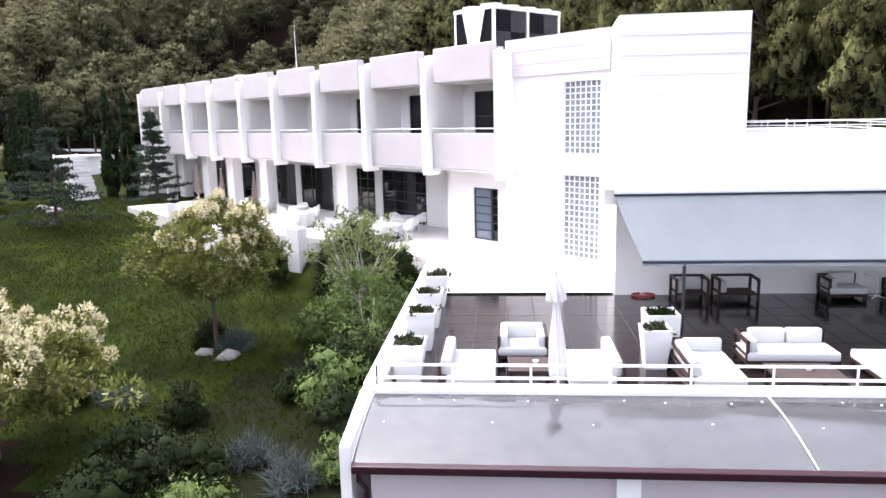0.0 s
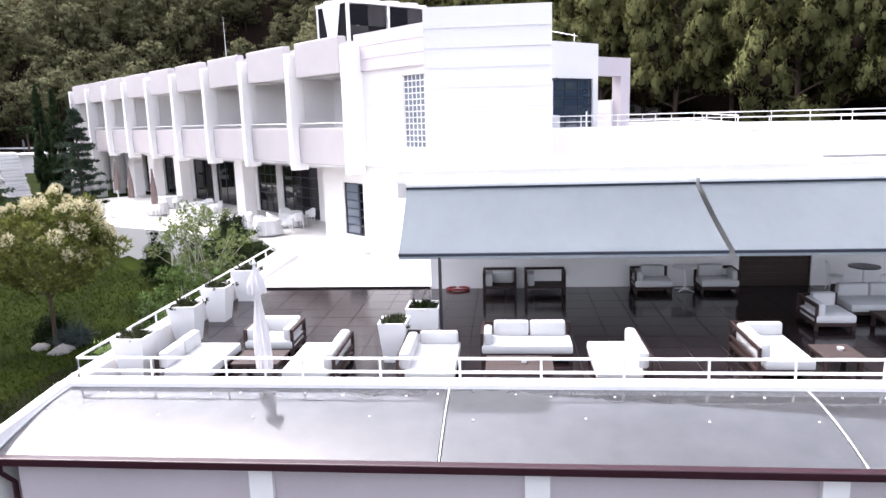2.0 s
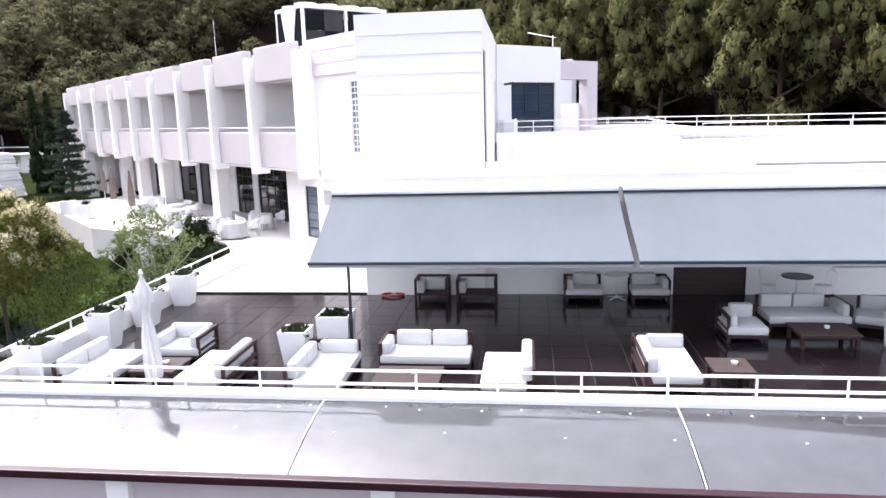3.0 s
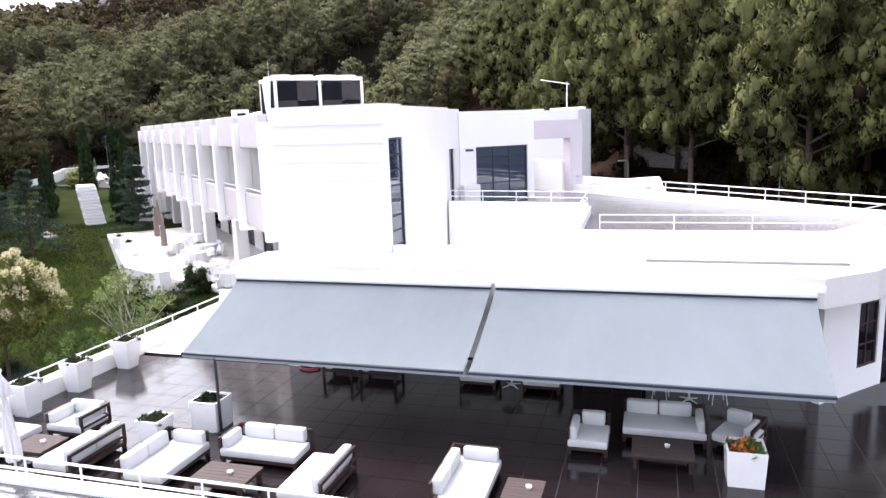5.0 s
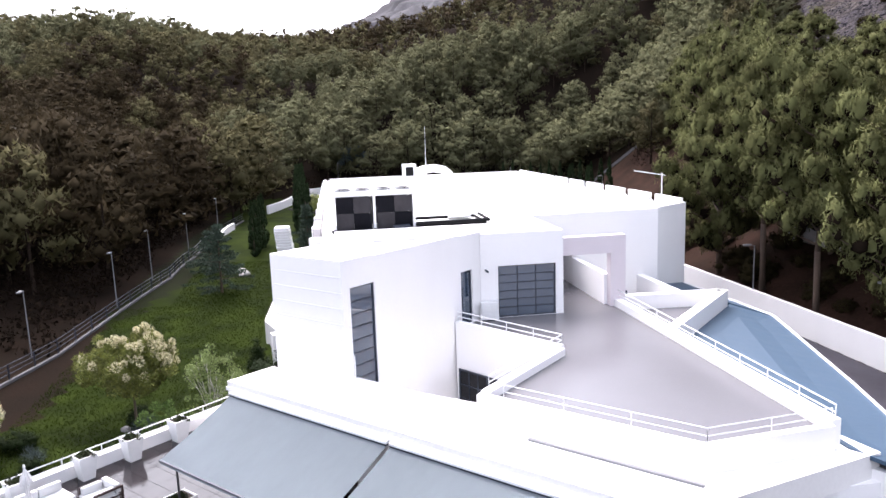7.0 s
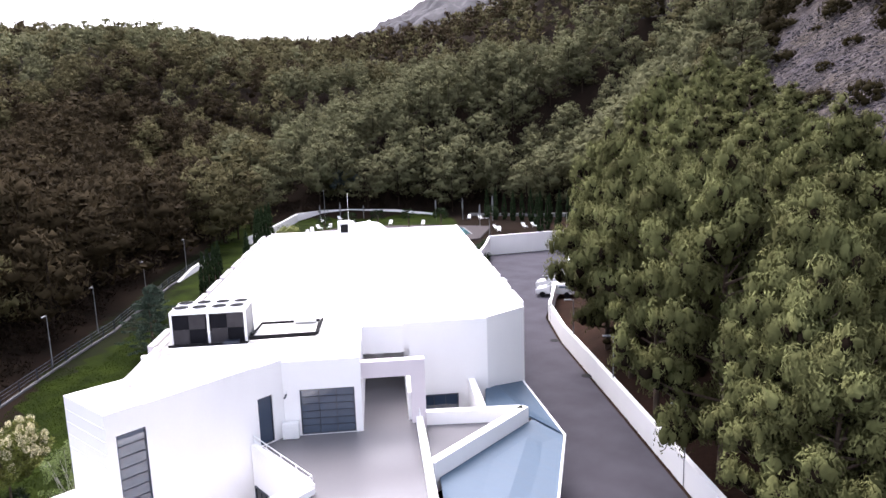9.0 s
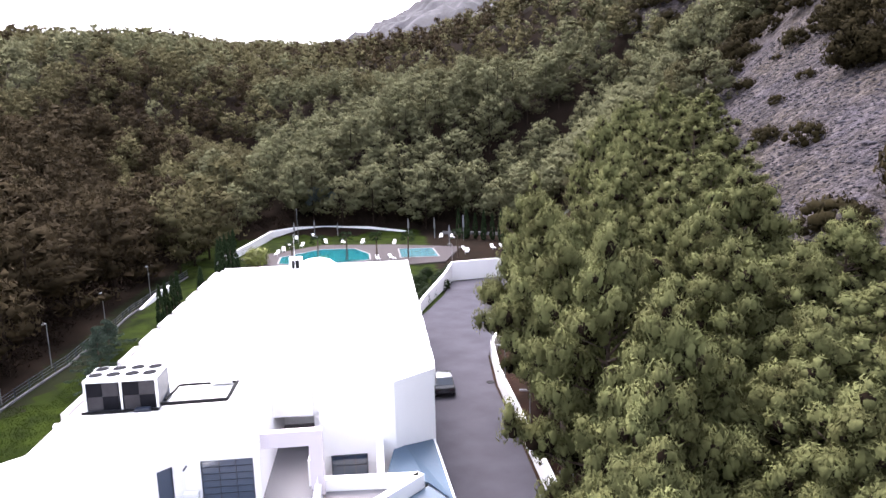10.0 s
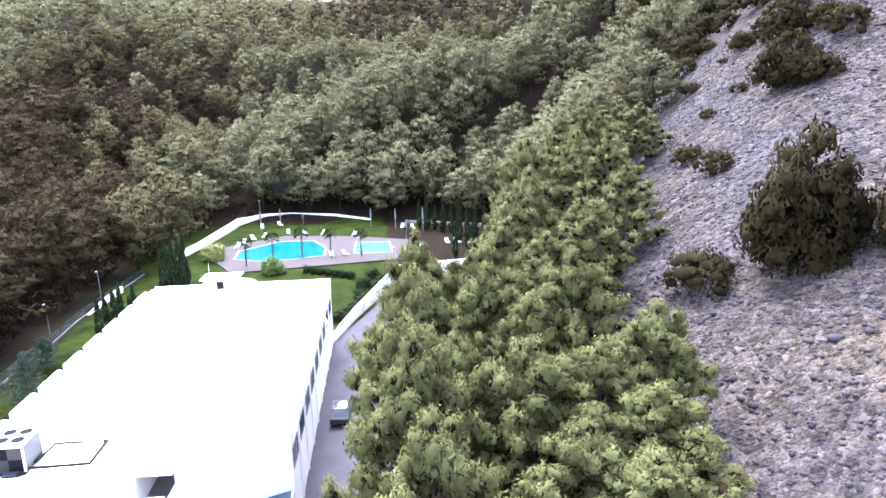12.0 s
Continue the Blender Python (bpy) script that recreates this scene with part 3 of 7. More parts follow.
abox(bm, 19.7, 20.5, ROOF, 19.95, 26.0, 8.62)
part("parapet", bm, ROOFING, hotel, "low white upstand before the condenser units")

# -- flat south-west wall with the glass-block windows
GB = ((15.4, 17.0, 0.84, 3.82), (15.4, 17.0, 4.6, 7.13))
FB = 20.12
for a0, a1, z0, z1 in ((14.9, 15.4, -0.3, 8.0), (17.0, 19.75, 3.95, 8.0), (17.0, 19.5, -0.3, 3.95), (15.4, 17.0, -0.3, 0.84), (15.4, 17.0, 3.82, 4.6), (15.4, 17.0, 7.13, 8.0)):
    ab_wall("wall", a0, FB, a1, FB + 0.3, z0, z1)
bm = bmesh.new()
abox(bm, 14.95, FB - 0.12, 7.42, 19.75, FB + 0.2, 8.78)
part("parapet_panel", bm, PALE_PINK, hotel, "pinkish white panelled parapet")
for k in (7.86, 8.34):
    bm = bmesh.new()
    abox(bm, 14.97, FB - 0.135, k, 19.7, FB - 0.1, k + 0.015)
    part("panel_joint", bm, GROOVE, hotel)
for k in range(4):
    bm = bmesh.new()
    abox(bm, 17.05, FB - 0.015, 5.0 + k * 0.57, 19.3, FB + 0.02, 5.014 + k * 0.57)
    part("panel_joint", bm, GROOVE, hotel)
bm = bmesh.new()
abox(bm, 14.95, FB - 0.18, 3.88, 19.6, FB, 4.02)
part("ledge", bm, PLASTER, hotel, "white ledge between the storeys")
for a0, a1, z0, z1 in GB:
    n, mm = 7, int((z1 - z0) / 0.205)
    cw, rh = (a1 - a0) / n, (z1 - z0) / mm
    bm = bmesh.new()
    abox(bm, a0, FB + 0.1, z0, a1, FB + 0.2, z1)
    gbw = part("glass_block_window", bm, PLASTER, hotel, "tall glass-block window with white joints")
    bm = bmesh.new()
    abox(bm, 0.034, 0.088, 0.022, cw - 0.034, 0.11, rh - 0.022)
    blk = mesh_of(bm, "glass_block", GLASS_BLOCK)
    for i in range(n):
        for j in range(mm):
            ob = new("glass_block", blk)
            ob.parent = gbw
            p = ab(a0 + i * cw, FB)
            ob.location = (*p, z0 + j * rh)

# -- balconies on the south-west side
PIERS = [19.55, 23.9, 28.4, 32.85, 37.35, 41.6, 46.1, 50.5, 54.9, 59.6]
for i, a in enumerate(PIERS):
    bm = bmesh.new()
    abox(bm, a - 0.18, 19.3, 3.55 if i < 8 else -1.0, a + 0.18, 20.05, 8.42, 0.06)
    part("pier", bm, PLASTER, hotel)
for i in range(len(PIERS) - 1):
    a0, a1 = PIERS[i] + 0.17, PIERS[i + 1] - 0.17
    bm = bmesh.new()
    abox(bm, a0 + 0.32, 19.48, 7.38, a1 - 0.32, 19.86, 8.78, 0.05)
    part("parapet_panel", bm, PINKISH, hotel, "pinkish white parapet panel with rounded corners")
    bm = bmesh.new()
    abox(bm, a0 + 0.03, 19.6, 3.85, a1 - 0.03, 19.8, 5.34, 0.04)
    part("balcony_panel", bm, PINKISH, hotel, "solid pale grey balcony front")
    bm = bmesh.new()
    abox(bm, a0, 19.65, 3.78, a1, 21.6, 3.98)
    part("balcony_slab", bm, PLASTER, hotel)
    bm = bmesh.new()
    abox(bm, a0, 19.84, 7.36, a1, 21.6, 7.5)
    part("balcony_soffit", bm, PLASTER, hotel)
    bm = bmesh.new()
    tube(bm, [(*ab(a0, 19.7), 5.52), (*ab(a1, 19.7), 5.52)], 0.03)
    part("balcony_rail", bm, WHITE_METAL, hotel)
    ab_wall("balcony_divider", a0 - 0.3, 20.03, a0 - 0.12, 21.6, 3.98, 7.4)
    # back wall with its balcony door beside the far divider
    dw = 3.3 if i == 0 else 3.5
    ab_wall("wall", a0 - 0.3, 21.5, a0 + 0.06, 21.75, 3.9, 7.4)
    ab_wall("wall", a0 + 0.06 + dw, 21.5, a1 + 0.3, 21.75, 3.9, 7.4)
    ab_wall("wall", a0 + 0.06, 21.5, a0 + 0.06 + dw, 21.75, 7.06, 7.4)
    framed_window("balcony_door", (*ab(a0 + 0.06 + dw, 21.6), 3.98), -V, -U, dw, 3.08, 3, 3, hotel, "dark glazed balcony door", pane_mat=DARK_GLASS)

# -- ground floor behind the colonnade
ab_wall("wall", 19.5, FB, 19.8, 21.2, -0.3, 3.95)
for a0, a1, z0, z1 in ((19.5, 21.4, -0.3, 3.9), (22.9, 24.6, -0.3, 3.9), (21.4, 22.9, -0.3, 0.68), (21.4, 22.9, 2.95, 3.9)):
    ab_wall("wall", a0, 21.2, a1, 21.5, z0, z1)
framed_window("window", (*ab(22.9, 21.3), 0.68), -V, -U, 1.08, 2.27, 1, 6, hotel, "tall window with horizontal grey bars and a pale blind", pane_mat=BLIND_GLASS)
framed_window("window", (*ab(21.82, 21.3), 0.68), -V, -U, 0.42, 2.27, 1, 6, hotel, "narrow dark side light of the tall window", pane_mat=DARK_GLASS)
ab_wall("wall", 24.3, 21.5, 24.6, 23.6, -0.3, 3.9)
GLZ = [(28.8, 32.7, 4, 5), (33.4, 35.75, 3, 5), (37.85, 41.8, 3, 1), (42.45, 45.65, 2, 1), (48.2, 51.4, 3, 4), (53.4, 55.7, 2, 4)]
edge = 24.6
for a0, a1, c, r in GLZ:
    ab_wall("wall", edge, 23.4, a0, 23.7, -0.3, 3.9)
    ab_wall("wall", a0, 23.4, a1, 23.7, 3.2, 3.9)
    framed_window("restaurant_window", (*ab(a1, 23.5), 0.4), -V, -U, a1 - a0, 2.8, c, r, hotel, "dark barred restaurant glazing", pane_mat=DARK_GLASS)
    edge = a1
ab_wall("wall", edge, 23.4, 61.2, 23.7, -0.3, 3.9)
for a in (33.3, 42.5, 47.5, 51.8, 56.6, 60.6):
    bm = bmesh.new()
    abox(bm, a - 0.52, 21.1, -1.0, a + 0.52, 21.8, 3.8, 0.03)
    part("column", bm, PLASTER, hotel, "broad white column under the balconies")
# white flared end pier
bm = bmesh.new()
quad_box(bm, [ab(59.9, 18.2), ab(60.6, 18.2), ab(60.6, 20.0), ab(59.9, 20.0)], -1.5, 2.2)
part("buttress", bm, PLASTER, hotel, "white flared end buttress")

# ---------------------------------------------------------------- lower wing along the terrace
wing = thing("terrace_wing", "low white wing with a deep overhanging flat roof beside the terrace", "building")
WY = 22.35
for x0, x1, z0, z1 in ((3.3, 12.45, 0.1, 3.5), (12.45, 14.55, 2.75, 3.5), (14.55, 16.9, 0.1, 3.5), (16.9, 18.99, 0.1, 1.16), (16.9, 18.99, 3.2, 3.5), (18.99, 19.08, 0.1, 3.5)):
    wall_part("wall", [(x0, WY), (x1, WY), (x1, WY + 0.3), (x0, WY + 0.3)], z0, z1, PLASTER, "", wing)
bm = bmesh.new()
box(bm, 12.45, WY + 0.08, 0.3, 14.55, WY + 0.16, 2.75)
wd = part("sliding_door", bm, BROWN_DOOR, wing, "dark brown slatted timber doorway")
for k in range(12):
    bm = bmesh.new()
    box(bm, 12.5, WY + 0.05, 0.45 + k * 0.19, 14.5, WY + 0.08, 0.55 + k * 0.19)
    part("slat", bm, BROWN_DOOR, wd)
bm = bmesh.new()
quad_box(bm, [(2.45, 20.28), (18.6, 20.28), (20.05, 21.45), ab(2.0, 34.8), ab(4.2, 34.3), (18.2, 24.3), (7.0, 22.9), (2.6, 22.3)], 3.45, 4.2)
part("roof", bm, ROOFING, wing, "flat white overhanging roof slab")
bm = bmesh.new()
box(bm, 2.42, 20.22, 3.86, 18.62, 20.28, 4.0)
part("fascia_lip", bm, PLASTER, wing)
bm = bmesh.new()
box(bm, 14.5, 21.86, 4.2, 19.5, 21.98, 4.27)
part("roof_drain", bm, LAMP_METAL, wing, "long narrow dark drain slot in the roof")
# south-east end: dark window beside the corner, then dark glazing under the roof
framed_window("window", (16.9, WY + 0.1, 1.16), (1, 0, 0), (0, -1, 0), 2.09, 2.04, 2, 1, wing, "dark brown framed window under the roof overhang", BROWN_DOOR, DARK_GLASS)
for b0, b1, z0, z1 in ((29.05, 30.68, 0, 3.5), (30.68, 31.64, 2.9, 3.5), (30.68, 31.64, 0, 1.02), (31.64, 31.92, 0, 3.5), (31.92, 34.6, 2.9, 3.5), (34.6, 36, 0, 3.5)):
    ab_wall("wall", 1.7, b0, 2.0, b1, z0, z1, PLASTER, "", wing)
framed_window("window", (*ab(1.78, 30.68), 1.02), U, -V, 0.96, 1.88, 2, 3, wing, "dark brown barred window", BROWN_DOOR, DARK_GLASS)
framed_window("window", (*ab(1.78, 31.92), 0.0), U, -V, 2.68, 2.9, 3, 3, wing, "dark brown barred glazing down to the ground", BROWN_DOOR, DARK_GLASS)

# -- upper roof terrace
bm = bmesh.new()
quad_box(bm, [(12.5, 27.9), (12.55, 22.9), (19.2, 22.9), (21.55, 25.8), ab(17.4, 33.5), ab(26, 33.2), ab(26, 30.7), ab(16.5, 30.7), ab(16.5, 27.2), (6.9, 30.9), (6.9, 28.9)], UPPER - 0.3, UPPER)
part("deck", bm, DECK, wing, "grey coated roof terrace floor")
bm = bmesh.new()
path_wall(bm, [(12.28, 22.62), (19.3, 22.75)], 0.25, 4.0, 4.94)
part("parapet", bm, PLASTER, wing, "white parapet of the roof terrace")
bm = bmesh.new()
path_wall(bm, [(19.25, 22.7), (21.7, 25.8)], 0.25, 4.0, 4.95)
part("parapet", bm, PLASTER, wing)
bm = bmesh.new()
path_wall(bm, [(21.75, 25.9), ab(17.4, 33.62)], 0.36, 3.4, 5.06)
part("parapet", bm, PLASTER, wing)
# light well by the tower
bm = bmesh.new()
path_wall(bm, [(6.87, 22.62), (12.27, 22.62)], 0.25, 0.3, 4.42)
part("well_wall", bm, PLASTER, wing, "low white upstand before the light well")
bm = bmesh.new()
path_wall(bm, [(6.95, 28.85), (12.4, 28.0)], 0.25, 0.3, 5.1)
part("well_wall", bm, PLASTER, wing, "white upstand round the light well")
bm = bmesh.new()
path_wall(bm, [(12.35, 28.0), (12.45, 22.75)], 0.35, 0.3, 5.0)
part("well_wall", bm, PLASTER, wing)
bm = bmesh.new()
quad_box(bm, [(6.95, 22.7), (12.4, 22.7), (12.3, 28), (6.95, 28.8)], 0.2, 0.3)
part("well_floor", bm, PALE_FLOOR, wing)
wdir = Vector((12.4 - 6.95, 28.0 - 28.85, 0)).normalized()
framed_window("window", Vector((6.95, 28.70, 1.05)) + wdir * 0.15, wdir, (wdir.y, -wdir.x, 0), 2.2, 2.0, 4, 3, wing, "dark barred window inside the light well", pane_mat=DARK_GLASS)


def rail_line(pts, heights, parent, posts=1.5, r=0.028, bottom=None, mat=WHITE_METAL):
    """A pipe railing: rails at heights over z of each point, posts at even steps."""
    for h in heights:
        bm = bmesh.new()
        tube(bm, [(x, y, z + h) for x, y, z in pts], r)
        part("rail", bm, mat, parent)
    for (x0, y0, z0), (x1, y1, z1) in zip(pts, pts[1:]):
        n = max(1, round(math.hypot(x1 - x0, y1 - y0) / posts))
        for k in range(n + 1):
            t = k / n
            p = (x0 + (x1 - x0) * t, y0 + (y1 - y0) * t, z0 + (z1 - z0) * t)
            bm = bmesh.new()
            tube(bm, [p, (p[0], p[1], p[2] + heights[-1])], r * 0.8)
            part("post", bm, mat, parent)


rl = thing("roof_railing", "white pipe railing on the roof terrace parapet", "railing")
rail_line([(13.2, 22.64, 4.94), (19.3, 22.75, 4.94), (21.68, 25.8, 4.95)], [0.24, 0.46], rl, 2.0, 0.014)
rl = thing("roof_railing", "white pipe railing on the long sloping-side parapet", "railing")
rail_line([(21.75, 25.9, 5.06), (*ab(17.6, 33.62), 5.06)], [0.2, 0.42], rl, 1.5, 0.022)
rl = thing("roof_railing", "white pipe railing round the light well", "railing")
rail_line([(7.0, 28.85, 5.1), (12.4, 28.0, 5.1), (12.42, 23.0, 5.02)], [0.2, 0.42], rl, 1.5, 0.022)

# second light well, skew beam and blue roofs
bm = bmesh.new()
path_wall(bm, [ab(17.7, 33.9), (14.75, 40.15)], 0.45, 3.6, 5.05)
part("beam", bm, PLASTER, wing, "white skew roof beam")
bm = bmesh.new()
path_wall(bm, [(14.95, 32.6), (14.8, 40.3)], 0.45, 3.6, 5.05)
part("beam", bm, PLASTER, wing, "white skew roof beam")
bm = bmesh.new()
path_wall(bm, [ab(17.8, 37.0), ab(22.1, 37.0)], 0.4, 3.6, 5.05)
part("beam", bm, PLASTER, wing)
bm = bmesh.new()
quad_box(bm, [ab(17.6, 34.0), (14.8, 40.0), (14.9, 32.8)], 4.0, 4.35)
part("roof", bm, DECK, wing, "grey triangular roof between the beams")
bm = bmesh.new()
quad_box(bm, [ab(17.9, 33.5), ab(17.9, 37.0), ab(22.0, 37.0), ab(22.0, 33.5)], 1.6, 1.9)
part("well_floor", bm, PALE_FLOOR, wing)
framed_window("window", (*ab(22.0, 34.0), 2.2), U, -V, 2.2, 2.0, 3, 3, wing, "dark window at the back of the light well")
BL = [[(15.05, 40.6), (17.05, 40.4), (21.4, 32.4), (24.8, 25.5), (22.1, 26.1), (15.2, 32.9)], [(10.45, 46.1), (9.95, 43.8), (10.6, 42.4), ab(18.0, 37.2), (14.8, 40.8), (16.95, 40.6)]]
for pts in BL:
    bm = bmesh.new()
    cz = [4.25 if i in (0, 4, 5) else 3.95 for i in range(6)] if pts is BL[0] else [4.0, 4.35, 4.35, 4.35, 4.3, 3.95]
    quad_box(bm, pts, [z - 0.12 for z in cz], cz)
    part("canopy", bm, BLUE_ROOF, wing, "blue-grey ribbed metal canopy roof")
bm = bmesh.new()
tube(bm, [(10.5, 46.15, 3.98), (17.1, 40.5, 3.95), (21.45, 32.4, 3.93), (24.9, 25.5, 3.93)], 0.07)
part("canopy_gutter", bm, WHITE_METAL, wing)
bm = bmesh.new()
path_wall(bm, [(10.4, 45.6), (16.7, 40.1), (21.0, 32.2), (24.2, 25.6)], 0.25, 0.3, 3.8)
part("wall", bm, PLASTER, wing)
bm = bmesh.new()
path_wall(bm, [ab(2.0, 34.6), (24.6, 25.6)], 0.25, 0.3, 3.8)
part("wall", bm, PLASTER, wing)

# ---------------------------------------------------------------- terrace
TX0, TX1, TY0 = -3.0, 24.0, 13.2
bm = bmesh.new()
quad_box(bm, [(TX0, TY0), (TX1, TY0), (TX1, 27.0), (19.2, 22.3), (TX0, 22.3)], -2.6, FLOOR - 0.012)
tfloor = struct("floor_terrace", bm, GROUT, "dark tiled terrace floor")
bm = bmesh.new()
box(bm, -2.75, 22.262, FLOOR, 3.05, 22.298, FLOOR + 0.055)
struct("baseboard_terrace", bm, BLACK, "thin dark strip along the step behind the terrace")
bm = bmesh.new()
quad_box(bm, [(-3.3, 22.3), (3.2, 22.3), (2.9, 24.6), ab(19.5, 19.7), ab(19.5, 21.3), ab(24.6, 21.3), ab(24.6, 23.5), ab(52, 23.5), ab(52, 15.4), (-22.8, 43.5), (-15.2, 35.9), (-11.5, 34.2), (-5.6, 31.2), (-3.3, 27.6)], -2.6, 0.42)
struct("floor_restaurant", bm, PALE_FLOOR, "pale stone floor of the restaurant terrace")
parap = thing("terrace_parapet", "low white terrace parapet with coping", "parapet")
for pts, z1 in (([(-2.95, 13.25), (-2.95, 27.6)], 0.88), ([(-3.1, 13.1), (24.0, 13.1)], 0.88)):
    bm = bmesh.new()
    path_wall(bm, pts, 0.3, -2.6, z1 - 0.08)
    part("wall", bm, PLASTER, parap)
    bm = bmesh.new()
    path_wall(bm, pts, 0.36, z1 - 0.08, z1)
    part("coping", bm, PLASTER, parap)
bm = bmesh.new()
quad_box(bm, [(-3.06, 10.8), (-2.88, 10.8), (-2.88, 12.92), (-3.12, 12.92)], -2.6, [0.74, 0.74, 0.88, 0.88])
part("wall", bm, PLASTER, parap, "white sloping side wall")
rl = thing("terrace_railing", "white two-rail pipe railing along the terrace parapet", "railing")
rail_line([(-2.85, 27.2, 0.88), (-2.85, 13.2, 0.88), (24.0, 13.2, 0.88)], [0.14, 0.40], rl, 1.5, 0.03)

# smoked polycarbonate lean-to roof in front
lean = thing("lean_to_roof", "curved smoked polycarbonate lean-to roof with white joint strips", "roof")
prof = []
for k in range(9):
    t = k / 8
    prof.append((12.92 - 2.14 * t, 0.80 - 0.31 * t ** 1.8))
xs = [-2.86, 4.43, 10.69, 16.95, 23.21, 25.0]
for x0, x1 in zip(xs, xs[1:]):
    bm = bmesh.new()
    r0 = [bm.verts.new((x0 + 0.03, y, z)) for y, z in prof]
    r1 = [bm.verts.new((x1 - 0.03, y, z)) for y, z in prof]
    for i in range(8):
        bm.faces.new((r0[i], r1[i], r1[i + 1], r0[i + 1]))
    got = bmesh.ops.solidify(bm, geom=bm.faces[:], thickness=0.03)
    part("sheet", bm, POLY, lean, "smoked polycarbonate sheet", True)
for x in xs:
    bm = bmesh.new()
    tube(bm, [(x, y, z + 0.004) for y, z in prof], 0.014)
    part("joint_strip", bm, WHITE_METAL, lean)
bm = bmesh.new()
box(bm, -2.84, 10.62, 0.36, 25, 10.78, 0.50, None, 0.02)
part("gutter", bm, GUTTER, lean, "dark red rain gutter")
bm = bmesh.new()
lathe(bm, [(0.022, 0.0), (0.022, 0.012), (0.006, 0.016)], 6)
cap_me = mesh_of(bm, "screw_cap", WHITE_METAL)
for k in range(44):
    y, z = prof[1] if k % 3 else prof[4]
    ob = new("screw_cap", cap_me)
    ob.parent = lean
    ob.location = (-2.5 + k * 0.62 + 0.08 * math.sin(5 * k), y + 0.05 * math.sin(3 * k), z)
bm = bmesh.new()
tube(bm, [(-2.74, 10.7, 0.4), (-2.74, 10.72, 0.2), (-2.66, 10.9, -0.05), (-2.66, 10.9, -2.4)], 0.045)
part("downpipe", bm, GUTTER, lean)
for k in range(-1, 7):
    x = 1.58 + k * 4.35
    if k >= 0:
        bm = bmesh.new()
        box(bm, x - 0.19, 10.8, -2.4, x + 0.19, 11.0, 0.42)
        part("post", bm, PLASTER, lean)
    bm = bmesh.new()
    box(bm, max(-2.85, x + 0.19), 10.92, -2.4, min(25, x + 4.16), 10.96, 0.4)
    part("blind", bm, BLIND, lean, "pale pinkish roll-down blind")

# awnings
for k, (x0, x1) in enumerate(((2.72, 10.52), (10.64, 18.42))):
    aw = thing("awning", "extended grey fabric awning with dark front bar", "awning", "awnings over the terrace")
    bm = bmesh.new()
    n, mrow = 16, 10
    g = []
    for i in range(n + 1):
        row = []
        for j in range(mrow + 1):
            t = j / mrow
            sag = 0.06 * math.sin(math.pi * t)
            x = (x0 + 0.01 + (0.2 * t if k == 0 else 0.0)) + (x1 - x0 - 0.02 - 0.19 * t) * i / n
            row.append(bm.verts.new((x, 20.22 - 3.18 * t, 3.74 - 1.25 * t - sag)))
        g.append(row)
    for i in range(n):
        for j in range(mrow):
            bm.faces.new((g[i][j], g[i + 1][j], g[i + 1][j + 1], g[i][j + 1]))
    bmesh.ops.solidify(bm, geom=bm.faces[:], thickness=0.012)
    part("fabric", bm, FABRIC, aw, "grey awning cloth", True)
    bm = bmesh.new()
    box(bm, x0, 20.1, 3.76, x1, 20.24, 3.86, None, 0.02)
    part("cassette", bm, WHITE_METAL, aw, "white awning cassette")
    # thin dark strip drawn for the shadow line below the cassette
    bm = bmesh.new()
    box(bm, x0, 20.12, 3.705, x1, 20.235, 3.755)
    part("shadow_line", bm, FRAME, aw, "dark strip drawn as the shadow line under the cassette")
    bm = bmesh.new()
    f0, f1 = x0 + (0.2 if k == 0 else 0.0), x1 - (0.19 if k else 0.0)
    box(bm, f0, 17.0, 2.44, f1, 17.08, 2.51, None, 0.012)
    part("front_bar", bm, FRAME, aw, "dark grey front bar")
    bm = bmesh.new()
    box(bm, f0 + 0.02, 17.03, 2.37, f1 - 0.02, 17.042, 2.44)
    part("valance", bm, FABRIC, aw)
    for xa, s in ((x0 + 0.5, 1), (x1 - 0.5, -1)):
        bm = bmesh.new()
        tube(bm, [(xa, 20.1, 3.6), (xa + s * 1.5, 18.6, 3.0), (xa, 17.1, 2.44)], 0.035)
        part("folding_arm", bm, WHITE_METAL, aw)
ap = thing("awning_post", "slim dark steel post under the awning bar", "post")
bm = bmesh.new()
tube(bm, [(3.9, 17.06, FLOOR), (3.9, 17.06, 2.42)], 0.04, 8)
part("pole", bm, DARK_METAL, ap)
bm = bmesh.new()
box(bm, 3.76, 16.92, FLOOR, 4.04, 17.2, FLOOR + 0.02)
part("foot", bm, DARK_METAL, ap)

# ---------------------------------------------------------------- foliage
rng = np.random.default_rng(7)


def ico(sub):
    bm = bmesh.new()
    bmesh.ops.create_icosphere(bm, subdivisions=sub, radius=1)
    v = np.array([x.co[:] for x in bm.verts])
    f = np.array([[x.index for x in y.verts] for y in bm.faces])
    bm.free()
    return v, f


ICO1 = ico(1)
OCTA = (np.array([(1, 0, 0), (0, 1, 0), (-1, 0, 0), (0, -1, 0), (0, 0, 1.0), (0, 0, -1.0)]), np.array([(0, 1, 4), (1, 2, 4), (2, 3, 4), (3, 0, 4), (1, 0, 5), (2, 1, 5), (3, 2, 5), (0, 3, 5)]))


